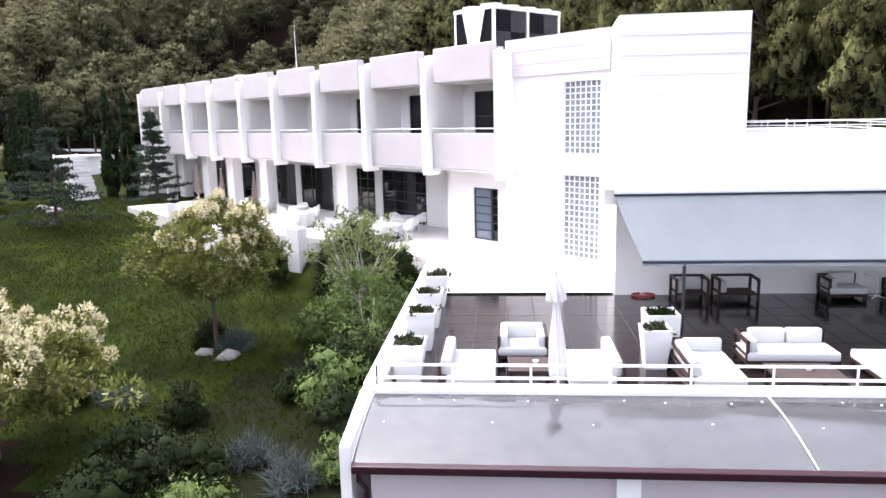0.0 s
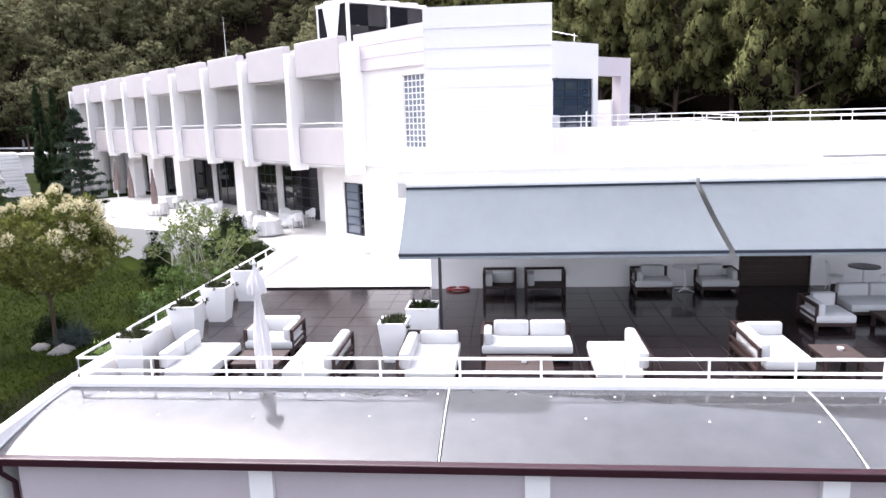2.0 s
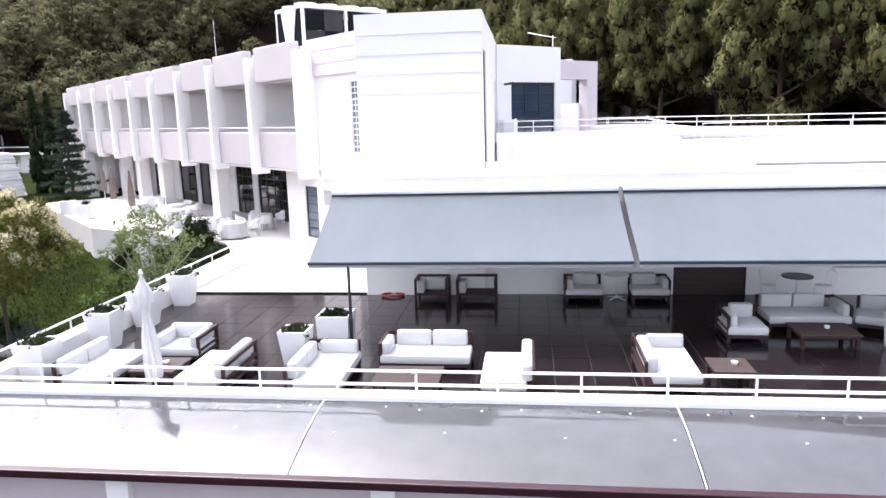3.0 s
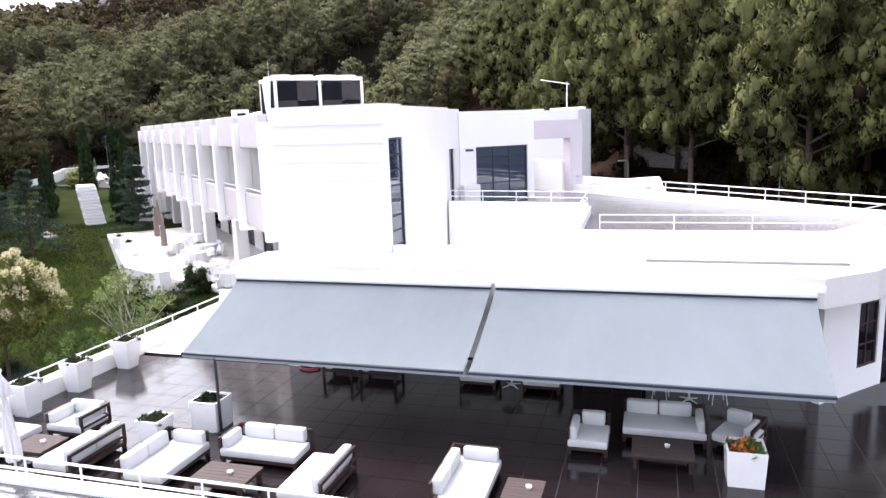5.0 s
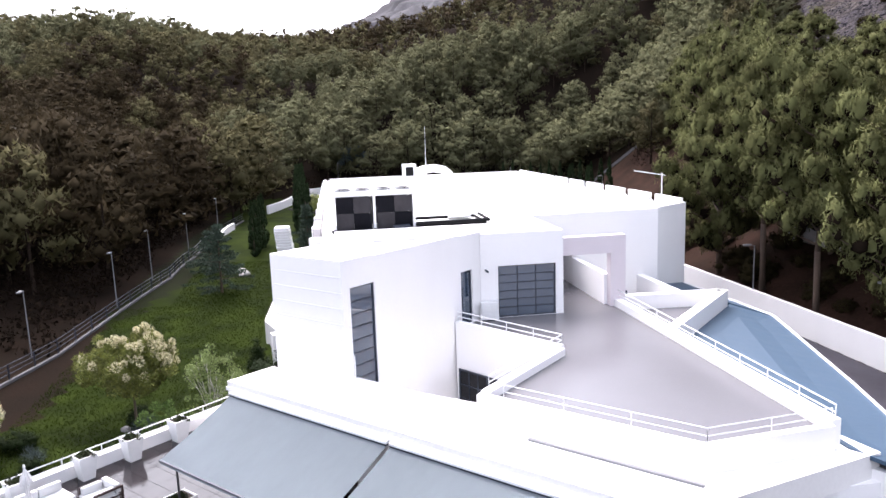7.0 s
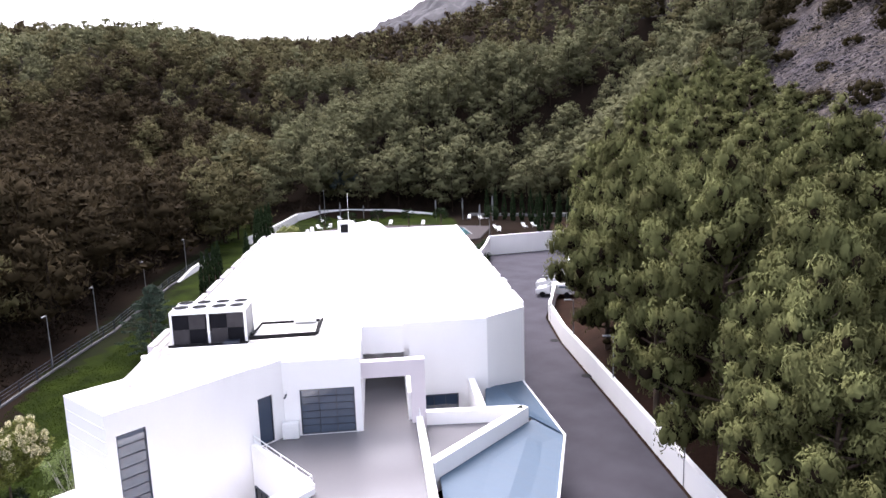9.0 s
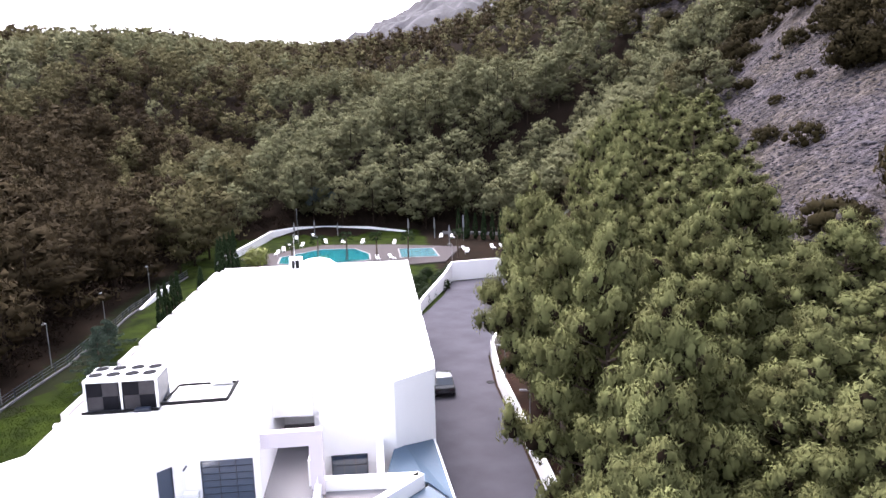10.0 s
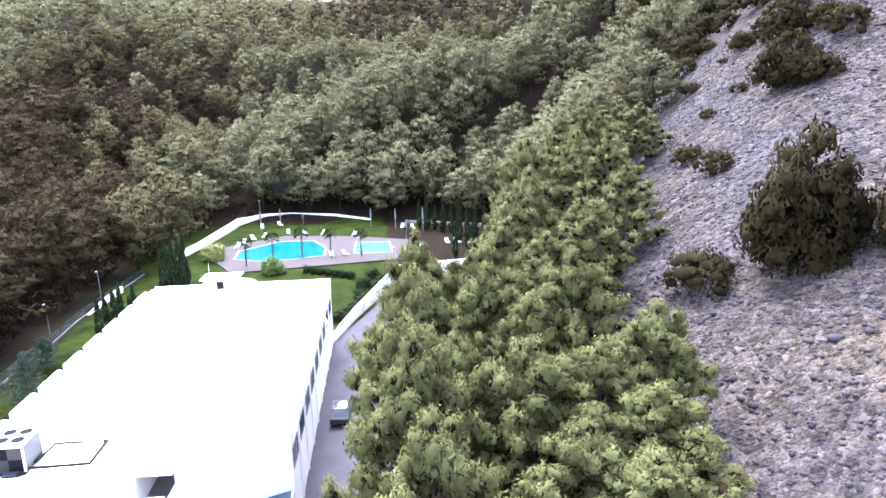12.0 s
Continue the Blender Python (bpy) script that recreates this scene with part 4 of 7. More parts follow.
def tufts(centres, radii, per, size, slim=0.35, up=0.35, r=rng):
    """Small pointed leaf triangles standing out from balls; centres (n, 3), radii (n, 3)."""
    n = len(centres) * per
    d = r.normal(size=(n, 3))
    d /= np.linalg.norm(d, axis=1, keepdims=True)
    c = np.repeat(centres, per, 0)
    q = np.repeat(radii, per, 0)
    p = c + d * q * r.uniform(0.72, 1.08, (n, 1))
    way = d + np.array([0, 0, up]) + r.normal(size=(n, 3)) * 0.45
    way /= np.linalg.norm(way, axis=1, keepdims=True)
    side = np.cross(way, r.normal(size=(n, 3)))
    side /= np.linalg.norm(side, axis=1, keepdims=True) + 1e-9
    s = size * r.uniform(0.6, 1.3, (n, 1))
    v = np.stack([p - side * s * slim - way * s * 0.35, p + side * s * slim - way * s * 0.35, p + way * s], 1).reshape(-1, 3)
    return v, np.arange(3 * n).reshape(-1, 3)


def cores(centres, radii, base, r=rng, jitter=0.18):
    bv, bf = base
    n = len(centres)
    v = bv[None] * (1 + r.normal(size=(n, len(bv), 1)) * jitter) * radii[:, None] + centres[:, None]
    f = bf[None] + (np.arange(n) * len(bv))[:, None, None]
    return v.reshape(-1, 3), f.reshape(-1, 3)


def join(*parts):
    vs, fs, o = [], [], 0
    for v, f in parts:
        vs.append(v)
        fs.append(f + o)
        o += len(v)
    return np.concatenate(vs), np.concatenate(fs)


def sprays(centres, radii, per, size, slim=0.3, tilt=0.7, up=0.5, inner=0.55, r=rng, top=0.0):
    """Leaf triangles that face outwards from their puffs, so that each puff is lit like a rounded body."""
    n = len(centres) * per
    d = r.normal(size=(n, 3))
    d[:, 2] += top
    d /= np.linalg.norm(d, axis=1, keepdims=True)
    c, q = np.repeat(centres, per, 0), np.repeat(radii, per, 0)
    p = c + d * q * (inner + (1.06 - inner) * np.sqrt(r.random((n, 1))))
    nor = d + r.normal(size=(n, 3)) * tilt
    nor /= np.linalg.norm(nor, axis=1, keepdims=True)
    way = np.array([0, 0, up]) + d * 0.4 + r.normal(size=(n, 3)) * 0.5
    way -= nor * (way * nor).sum(1, keepdims=True)
    way /= np.linalg.norm(way, axis=1, keepdims=True) + 1e-9
    side = np.cross(nor, way)
    s = size * r.uniform(0.55, 1.35, (n, 1))
    w = s * slim
    v = np.stack([p - side * w - way * s * 0.45, p + side * w - way * s * 0.45, p + way * s * 0.75], 1).reshape(-1, 3)
    return v, np.arange(3 * n).reshape(-1, 3)


def unit(v):
    return v / (np.linalg.norm(v, axis=1, keepdims=True) + 1e-9)


def tufted(cs, rs, base, per, size, slim, r, jitter=0.14, lean=None, pull=0.8, body=0.45):
    """Soft needle clumps: a small body inside a coat of needle sprays, shaded together as one rounded form.
    lean: for each clump, the way out of the larger form that it sits on. Also gives the normals."""
    heart = cores(cs, rs * body, base, r, jitter)
    frill = sprays(cs, rs, per, size, slim, 0.45, 1.2, 0.55, r, 0.3)
    v, f = join(heart, frill)
    own = np.concatenate([np.repeat(np.arange(len(cs)), len(base[0])), np.repeat(np.arange(len(cs)), 3 * per)])
    nor = unit((v - cs[own]) / rs[own])
    if lean is not None:
        nor = nor + pull * lean[own]
    return v, f, unit(nor + r.normal(size=nor.shape) * 0.06)


def pine_mesh(seed, h, spread, count, low=0.12, tufts_each=4, per=54, size=0.255):
    """A Calabrian pine: rising branches that carry upright plumes of rounded needle clumps, with gaps between them."""
    r = np.random.default_rng(seed)
    cs, rs, limbs = [], [], []
    for k in range(count):
        t = ((k + r.uniform(0, 0.9)) / count) ** 0.9
        reach = spread * (0.95 * (1 - t ** 1.7) ** 0.7 + 0.08) * r.uniform(0.55, 1.08) * (0.7 + 0.3 * min(1, 4 * t))
        ang = 2.4 * k + r.uniform(-0.5, 0.5)
        z0, rise = h * (low + (0.88 - low) * t), reach * r.uniform(0.15, 0.5) + 0.2
        tip = np.array([reach * math.cos(ang), reach * math.sin(ang), z0 + rise])
        limbs.append([(0, 0, z0 - 0.3), (tip[0] * 0.5, tip[1] * 0.5, z0 + rise * 0.25), tuple(tip)])
        m = 2 + int(reach / 0.85)
        for i in range(m):
            f_ = 0.3 + 0.7 * (i + r.uniform(0.2, 0.8)) / m
            q = r.uniform(0.5, 0.8) * (1.05 - 0.3 * t)
            cs.append((tip[0] * f_ + r.normal() * 0.22, tip[1] * f_ + r.normal() * 0.22, z0 + rise * f_ ** 1.6 + 0.35 + r.normal() * 0.15))
            rs.append((q, q, q * r.uniform(0.9, 1.35)))
    cs.append((0, 0, h - 0.7))
    rs.append((0.5, 0.5, 0.8))
    cs, rs = np.array(cs), np.array(rs)
    n = len(cs) * tufts_each
    d = r.normal(size=(n, 3))
    out = np.repeat(cs, tufts_each, 0) * np.array([1, 1, 0])
    out /= np.linalg.norm(out, axis=1, keepdims=True) + 0.5
    d += 0.7 * out
    d[:, 2] = np.abs(d[:, 2] + 0.3) - 0.2
    d /= np.linalg.norm(d, axis=1, keepdims=True)
    c2 = np.repeat(cs, tufts_each, 0) + d * np.repeat(rs, tufts_each, 0) * r.uniform(0.7, 1.05, (n, 1))
    s = r.uniform(0.36, 0.62, (n, 1))
    v, f, nor = tufted(c2, np.concatenate([s, s, s * r.uniform(1.1, 1.7, (n, 1))], 1), ICO1, per, size, 0.17, r, 0.2, d)
    # near-black hearts put the shade between the plumes into the colour
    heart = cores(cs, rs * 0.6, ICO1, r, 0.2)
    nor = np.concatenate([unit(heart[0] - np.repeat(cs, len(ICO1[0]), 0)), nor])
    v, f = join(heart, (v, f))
    crown = mesh_np("crown", v, f, [PINE, SHADED_DEAD_TWIG], len(heart[1]), None, nor)
    bm = bmesh.new()
    tube(bm, [(0, 0, -1.0), (0.12, 0.05, h * 0.3), (-0.1, 0.15, h * 0.6), (0.05, 0, h * 0.92)], 0.26, 8, 0.05)
    for l in limbs:
        tube(bm, l, 0.08, 5, 0.02)
    return crown, mesh_of(bm, "trunk", BARK, True)


# ---------------------------------------------------------------- terrace furniture
def soft_box(bm, x0, y0, z0, x1, y1, z1, r=0.05):
    return box(bm, x0, y0, z0, x1, y1, z1, None, r)


def lounge(w, d, arm, m, label, backs=2, both=False):
    """A low modular lounge seat, back at +y, open to -y; arm -1, 0 or 1 tells the end with a cushioned arm."""
    t = thing("lounge_sofa" if w > 1.3 else "lounge_chair", label, "sofa" if w > 1.3 else "armchair", "lounge seats on the terrace", "", m)
    h = w / 2
    for sx in (-1, 1):
        for y in (-d / 2 + 0.06, d / 2 - 0.06):
            bm = bmesh.new()
            box(bm, sx * (h - 0.05) - 0.04, y - 0.04, 0, sx * (h - 0.05) + 0.04, y + 0.04, 0.2)
            part("leg", bm, WOOD_DARK, t)
    bm = bmesh.new()
    box(bm, -h, -d / 2, 0.12, h, d / 2, 0.2, None, 0.01)
    part("seat_frame", bm, WOOD_DARK, t)
    bm = bmesh.new()
    soft_box(bm, -h + 0.01, -d / 2 - 0.02, 0.2, h - 0.01, d / 2 - 0.16, 0.40)
    part("seat_cushion", bm, CUSHION, t, "", True)
    bm = bmesh.new()
    box(bm, -h, d / 2 - 0.06, 0.2, -h + 0.07, d / 2, 0.66)
    box(bm, h - 0.07, d / 2 - 0.06, 0.2, h, d / 2, 0.66)
    box(bm, -h + 0.07, d / 2 - 0.055, 0.58, h - 0.07, d / 2 - 0.005, 0.66)
    box(bm, -h + 0.07, d / 2 - 0.055, 0.30, h - 0.07, d / 2 - 0.005, 0.36)
    part("back_frame", bm, WOOD_DARK, t)
    span = (w - 0.12 - (0.25 if arm > 0 else 0.0) - (0.25 if arm < 0 else 0.0))
    x0 = -h + 0.06 + (0.2 if arm < 0 else 0)
    if w > 1.6 and arm == 0:
        span *= 1.0
    for k in range(backs):
        bm = bmesh.new()
        a0, a1 = x0 + span * k / backs + 0.01, x0 + span * (k + 1) / backs - 0.01
        soft_box(bm, a0, d / 2 - 0.27, 0.38, a1, d / 2 - 0.05, 0.73, 0.06)
        part("back_cushion", bm, CUSHION, t, "", True)
    sides = [-1, 1] if both else ([arm] if arm else [])
    for s in sides:
        bm = bmesh.new()
        xa = sorted((s * (h - 0.06), s * h))
        box(bm, xa[0], -d / 2, 0.2, xa[1], -d / 2 + 0.07, 0.66)
        box(bm, xa[0], -d / 2 + 0.07, 0.58, xa[1], d / 2 - 0.06, 0.66)
        box(bm, xa[0], -d / 2 + 0.07, 0.30, xa[1], d / 2 - 0.06, 0.36)
        part("arm_frame", bm, WOOD_DARK, t)
        bm = bmesh.new()
        xb = sorted((s * (h - 0.06), s * (h - 0.24)))
        soft_box(bm, xb[0], -d / 2 + 0.02, 0.38, xb[1], d / 2 - 0.28, 0.68, 0.06)
        part("arm_cushion", bm, CUSHION, t, "", True)
    return t


WS = "white lounge sofa on dark timber frame"
lounge(2.0, 0.95, -1, pose(5.9, 15.98, FLOOR), WS + " facing the low table")
lounge(1.85, 1.15, 1, pose(3.85, 14.9, FLOOR, 0, 0, 90), WS + " beside tall planters").name = "lounge_sofa"
lounge(1.8, 1.05, 0, pose(7.75, 14.95, FLOOR, 0, 0, -90), WS + " with a low back")
lounge(1.9, 1.1, 1, pose(10.95, 15.5, FLOOR, 0, 0, 90), WS + " with one cushioned arm")
lounge(0.95, 1.15, -1, pose(13.27, 18.3, FLOOR), "white cushioned lounge chair on a dark frame in the awning shade", 1)
lounge(1.95, 1.15, 1, pose(15.0, 19.25, FLOOR), WS + " in the awning shade")
lounge(0.95, 1.05, 1, pose(16.7, 19.05, FLOOR, 0, 0, -25), "white cushioned lounge chair behind a flower box", 1)
lounge(1.15, 1.05, 0, pose(0.05, 16.32, FLOOR), "white cushioned armchair with dark timber frame by the parasol", 1, True)
lounge(1.8, 1.1, 0, pose(1.5, 14.85, FLOOR, 0, 0, -90), WS + " backing onto open floor")
lounge(1.75, 1.15, 0, pose(-1.15, 14.85, FLOOR, 0, 0, 90), WS + " near the parapet")


def frame_chair(x, w, cushions):
    """An open timber chair frame, its slatted seat partly bare."""
    t = thing("frame_armchair", "open dark timber armchair frame with grey cushions" if cushions else "open dark timber armchair frame with a bare slatted seat", "armchair", "timber armchairs by the wall", "", pose(x, 21.7, FLOOR))
    h, d = w / 2, 0.8
    for sx in (-1, 1):
        for y in (-d / 2, d / 2 - 0.07):
            bm = bmesh.new()
            xa = sorted((sx * h, sx * (h - 0.07)))
            box(bm, xa[0], y, 0, xa[1], y + 0.07, 0.62)
            part("leg", bm, WOOD_DARK, t)
        bm = bmesh.new()
        box(bm, xa[0], -d / 2, 0.62, xa[1], d / 2, 0.69)
        part("arm_rail", bm, WOOD_DARK, t)
    bm = bmesh.new()
    box(bm, -h + 0.07, d / 2 - 0.065, 0.62, h - 0.07, d / 2 - 0.005, 0.69)
    part("back_rail", bm, WOOD_DARK, t)
    for k in range(7):
        bm = bmesh.new()
        y = -d / 2 + 0.02 + k * 0.112
        box(bm, -h + 0.07, y, 0.2, h - 0.07, y + 0.075, 0.25)
        part("seat_slat", bm, WOOD_DARK, t)
    bm = bmesh.new()
    soft_box(bm, -h + 0.08, -d / 2 + 0.1, 0.25, -h + 0.28, d / 2 - 0.1, 0.6, 0.05)
    part("arm_cushion", bm, CUSHION, t, "", True)
    if cushions:
        bm = bmesh.new()
        soft_box(bm, -h + 0.3, d / 2 - 0.28, 0.25, h - 0.1, d / 2 - 0.08, 0.62, 0.05)
        part("back_cushion", bm, CUSHION, t, "", True)


frame_chair(5.25, 1.0, True)
frame_chair(6.6, 1.2, False)
lounge(1.1, 0.85, -1, pose(9.75, 21.8, FLOOR), "white cushioned lounge chair against the wall", 1)
lounge(1.1, 0.85, 1, pose(11.65, 21.8, FLOOR), "white cushioned lounge chair beside a round table", 1)


def low_table(w, d, h, m, label):
    t = thing("coffee_table", label, "table", "low tables on the terrace", "", m)
    n = 7
    for k in range(n):
        bm = bmesh.new()
        box(bm, -w / 2, -d / 2 + d * k / n + 0.004, h - 0.035, w / 2, -d / 2 + d * (k + 1) / n - 0.004, h)
        part("plank", bm, WOOD_TABLE, t)
    bm = bmesh.new()
    box(bm, -w / 2 + 0.03, -d / 2 + 0.03, h - 0.1, w / 2 - 0.03, d / 2 - 0.03, h - 0.037)
    part("apron", bm, WOOD_DARK, t)
    for sx in (-1, 1):
        for sy in (-1, 1):
            bm = bmesh.new()
            x, y = sx * (w / 2 - 0.08), sy * (d / 2 - 0.08)
            box(bm, x - 0.04, y - 0.04, 0, x + 0.04, y + 0.04, h - 0.1)
            part("leg", bm, WOOD_DARK, t)
    c = thing("ashtray", "small white ceramic ashtray on the low table", "ashtray", "ashtrays on tables", "", m @ pose(0.1, 0.05, h))
    bm = bmesh.new()
    lathe(bm, [(0.05, 0.0), (0.07, 0.06), (0.055, 0.06), (0.04, 0.02)], 12)
    part("bowl", bm, PLANTER, c, "", True)
    return t


low_table(1.35, 0.95, 0.36, pose(5.72, 14.5, FLOOR), "low slatted brown wooden table between sofas")
low_table(1.0, 0.9, 0.36, pose(0.2, 14.85, FLOOR), "low slatted brown wooden table under the closed parasol")
low_table(1.35, 1.0, 0.36, pose(14.95, 17.8, FLOOR), "low dark wooden table in the awning shade")
low_table(0.8, 0.85, 0.36, pose(12.2, 15.3, FLOOR), "small low brown wooden table")


def herb(seed, w, h, n, mat, size=0.07):
    r = np.random.default_rng(seed)
    cs = np.stack([r.normal(0, w * 0.42, n), r.normal(0, w * 0.42, n), np.abs(r.normal(0.35, 0.3, n)) * h], -1)
    rs = np.full((n, 3), 0.07)
    v, f = tufts(cs, rs, 16, size, 0.4, 0.5, r)
    return mesh_np("plant", v, f, mat)


def planter(w0, w1, h, m, label, plant_mat, seed, bloom=None):
    t = thing("planter", label, "planter", "white planters on the terrace", "", m)
    bm = bmesh.new()
    a, b, th = w0 / 2, w1 / 2, 0.04
    lo = [bm.verts.new((sx * a, sy * a, 0)) for sx, sy in ((-1, -1), (1, -1), (1, 1), (-1, 1))]
    hi = [bm.verts.new((sx * b, sy * b, h)) for sx, sy in ((-1, -1), (1, -1), (1, 1), (-1, 1))]
    ri = [bm.verts.new((sx * (b - th), sy * (b - th), h)) for sx, sy in ((-1, -1), (1, -1), (1, 1), (-1, 1))]
    de = [bm.verts.new((sx * (b - th - 0.02), sy * (b - th - 0.02), h - 0.14)) for sx, sy in ((-1, -1), (1, -1), (1, 1), (-1, 1))]
    bm.faces.new(lo[::-1])
    for r0, r1 in ((lo, hi), (hi, ri), (ri, de)):
        for k in range(4):
            bm.faces.new((r0[k], r0[(k + 1) % 4], r1[(k + 1) % 4], r1[k]))
    bm.faces.new(de)
    part("pot", bm, PLANTER, t)
    bm = bmesh.new()
    q = b - th - 0.01
    box(bm, -q, -q, h - 0.12, q, q, h - 0.05)
    part("soil", bm, SOIL, t, "dark potting soil")
    for s, mat, n in ((seed, plant_mat, 26), (seed + 50, bloom, 14)):
        if mat:
            o = new("plant" if mat is plant_mat else "flower_clump", herb(s, w1 * 0.5, 0.12, n, mat))
            tagged(o, "", "", "", "stuff")
            o.parent = t
            o.location = (0, 0, h - 0.06)


ORANGE = material("orange_flowers", (0.55, 0.16, 0.03), 0.7, vary=0.2, scale=6, fine=40, bump=0, island=0.3)
MIX_GREEN = material("dusty_green_leaves", (0.05, 0.062, 0.028), 0.8, vary=0.2, scale=3, fine=20, bump=0, island=0.4, spec=0.1)
TALL = "tall tapered white planter with low green plants by the parapet"
for i, y in enumerate((14.5, 16.95, 18.85, 21.0)):
    planter(0.46, 0.72, 0.98, pose(-2.38, y, FLOOR), TALL, MIX_GREEN, 60 + i)
planter(0.44, 0.64, 0.92, pose(2.98, 15.72, FLOOR), "tapered white planter with a leafy green plant", MIX_GREEN, 66)
planter(0.74, 0.80, 0.82, pose(3.45, 17.35, FLOOR), "square white planter with dark soil and a small plant", SHRUB, 67)
planter(0.72, 0.80, 0.80, pose(16.62, 17.35, FLOOR), "square white planter with orange flowers", LEAF, 68, ORANGE)

# closed parasol over the low table
para = thing("parasol", "closed off-white parasol on a slim pole", "parasol", "", "", pose(0.7, 13.75, FLOOR, 0, -1.5, 0))
bm = bmesh.new()
tube(bm, [(0, 0, 0), (0, 0, 2.62)], 0.025, 8)
part("pole", bm, WHITE_METAL, para)
bm = bmesh.new()
box(bm, -0.3, -0.3, 0, 0.3, 0.3, 0.07, None, 0.02)
part("base", bm, DARK_METAL, para)


def folded(bm, z0, z1, r0, r1, cap=True):
    """Cloth folded round a pole: a star-shaped sleeve in pleats."""
    seg, rings = 24, []
    for k in range(10):
        t = k / 9
        rr = r0 + (r1 - r0) * t + 0.03 * math.sin(5 * t)
        rings.append([bm.verts.new(((rr * (1 + 0.22 * math.cos(8 * a + 3 * t))) * math.cos(a), (rr * (1 + 0.22 * math.cos(8 * a + 3 * t))) * math.sin(a), z0 + (z1 - z0) * t)) for a in [2 * math.pi * i / seg for i in range(seg)]])
    for a, b in zip(rings, rings[1:]):
        for i in range(seg):
            bm.faces.new((a[i], a[(i + 1) % seg], b[(i + 1) % seg], b[i]))
    bm.faces.new(rings[0][::-1])
    bm.faces.new(rings[-1])


bm = bmesh.new()
folded(bm, 0.5, 2.05, 0.14, 0.085)
part("canopy", bm, CREAM_FABRIC, para, "pleated folded cloth", True)
bm = bmesh.new()
folded(bm, 2.05, 2.6, 0.165, 0.05)
part("top_flap", bm, CREAM_FABRIC, para, "short upper flap", True)
bm = bmesh.new()
lathe(bm, [(0.03, 2.6), (0.05, 2.64), (0.02, 2.72)], 8)
part("finial", bm, WHITE_METAL, para)


def round_table(m, top_r, h, mat, label, star=False):
    t = thing("round_table", label, "table", "", "", m)
    bm = bmesh.new()
    lathe(bm, [(top_r, h - 0.03), (top_r, h), (0.01, h)], 20)
    part("tabletop", bm, mat, t)
    bm = bmesh.new()
    tube(bm, [(0, 0, 0.03), (0, 0, h - 0.03)], 0.03, 8)
    part("column", bm, WHITE_METAL, t)
    for k in range(4):
        bm = bmesh.new()
        a = math.pi / 4 + k * math.pi / 2
        tube(bm, [(0, 0, 0.08), (0.33 * math.cos(a), 0.33 * math.sin(a), 0.02)], 0.025, 6, 0.015)
        part("foot", bm, WHITE_METAL, t)


round_table(pose(10.72, 21.75, FLOOR), 0.36, 0.74, WHITE_METAL, "small round pedestal table with a star foot")
round_table(pose(15.7, 21.6, FLOOR), 0.42, 0.74, DARK_METAL, "round dark bistro table in the awning shade")
for x, ry in ((14.95, 80), (16.45, -80)):
    c = thing("wire_chair", "light metal wire bistro chair", "chair", "wire chairs", "", pose(x, 21.65, FLOOR, 0, 0, ry))
    bm = bmesh.new()
    lathe(bm, [(0.2, 0.44), (0.21, 0.46), (0.01, 0.46)], 14)
    part("seat", bm, WHITE_METAL, c)
    for sx in (-1, 1):
        for sy in (-1, 1):
            bm = bmesh.new()
            tube(bm, [(sx * 0.15, sy * 0.15, 0.45), (sx * 0.2, sy * 0.2, 0)], 0.012)
            part("leg", bm, WHITE_METAL, c)
    bm = bmesh.new()
    tube(bm, [(-0.19, 0.17, 0.45), (-0.2, 0.24, 0.8), (0, 0.27, 0.9), (0.2, 0.24, 0.8), (0.19, 0.17, 0.45)], 0.012)
    tube(bm, [(0, 0.19, 0.45), (0, 0.27, 0.9)], 0.008)
    part("backrest", bm, WHITE_METAL, c)
hose = thing("garden_hose", "coiled red garden hose on the floor by the wall", "hose", "", "", pose(3.95, 22.0, FLOOR))
bm = bmesh.new()
coil = [((0.34 + 0.02 * math.sin(7 * k)) * math.cos(k * 0.42), 0.2 * math.sin(k * 0.42), 0.03 + 0.0007 * k) for k in range(58)]
tube(bm, coil, 0.022, 6)
part("coil", bm, RED_HOSE, hose, "", True)
wl = thing("wall_lamp", "small dark wall lamp under the roof edge", "lamp", "", "", pose(3.35, 22.12, 2.9))
bm = bmesh.new()
box(bm, -0.06, -0.12, 0, 0.06, 0.05, 0.22, None, 0.02)
part("housing", bm, DARK_METAL, wl)
lamp2 = thing("security_camera", "small grey security camera on the upper wall", "camera", "", "", pose(7.2, 30.75, 7.0))
bm = bmesh.new()
tube(bm, [(0, 0, 0), (0.35, -0.35, 0.02)], 0.05, 8)
part("body", bm, FRAME, lamp2)
bm = bmesh.new()
tube(bm, [(-0.2, 0.2, 0.08), (0.0, 0.0, 0.0)], 0.02, 6)
part("bracket", bm, WHITE_METAL, lamp2)
ac = thing("outdoor_unit", "white air-conditioning outdoor unit beside the terrace door", "air conditioner", "", "", BLOCK @ pose(16.22, 27.2, UPPER))
bm = bmesh.new()
box(bm, -0.18, -0.4, 0.04, 0.18, 0.4, 0.85, None, 0.02)
part("casing", bm, WHITE_METAL, ac)
for k in range(5):
    bm = bmesh.new()
    box(bm, -0.195, -0.34, 0.15 + k * 0.13, -0.178, 0.34, 0.2 + k * 0.13)
    part("louvre", bm, WHITE_METAL, ac)

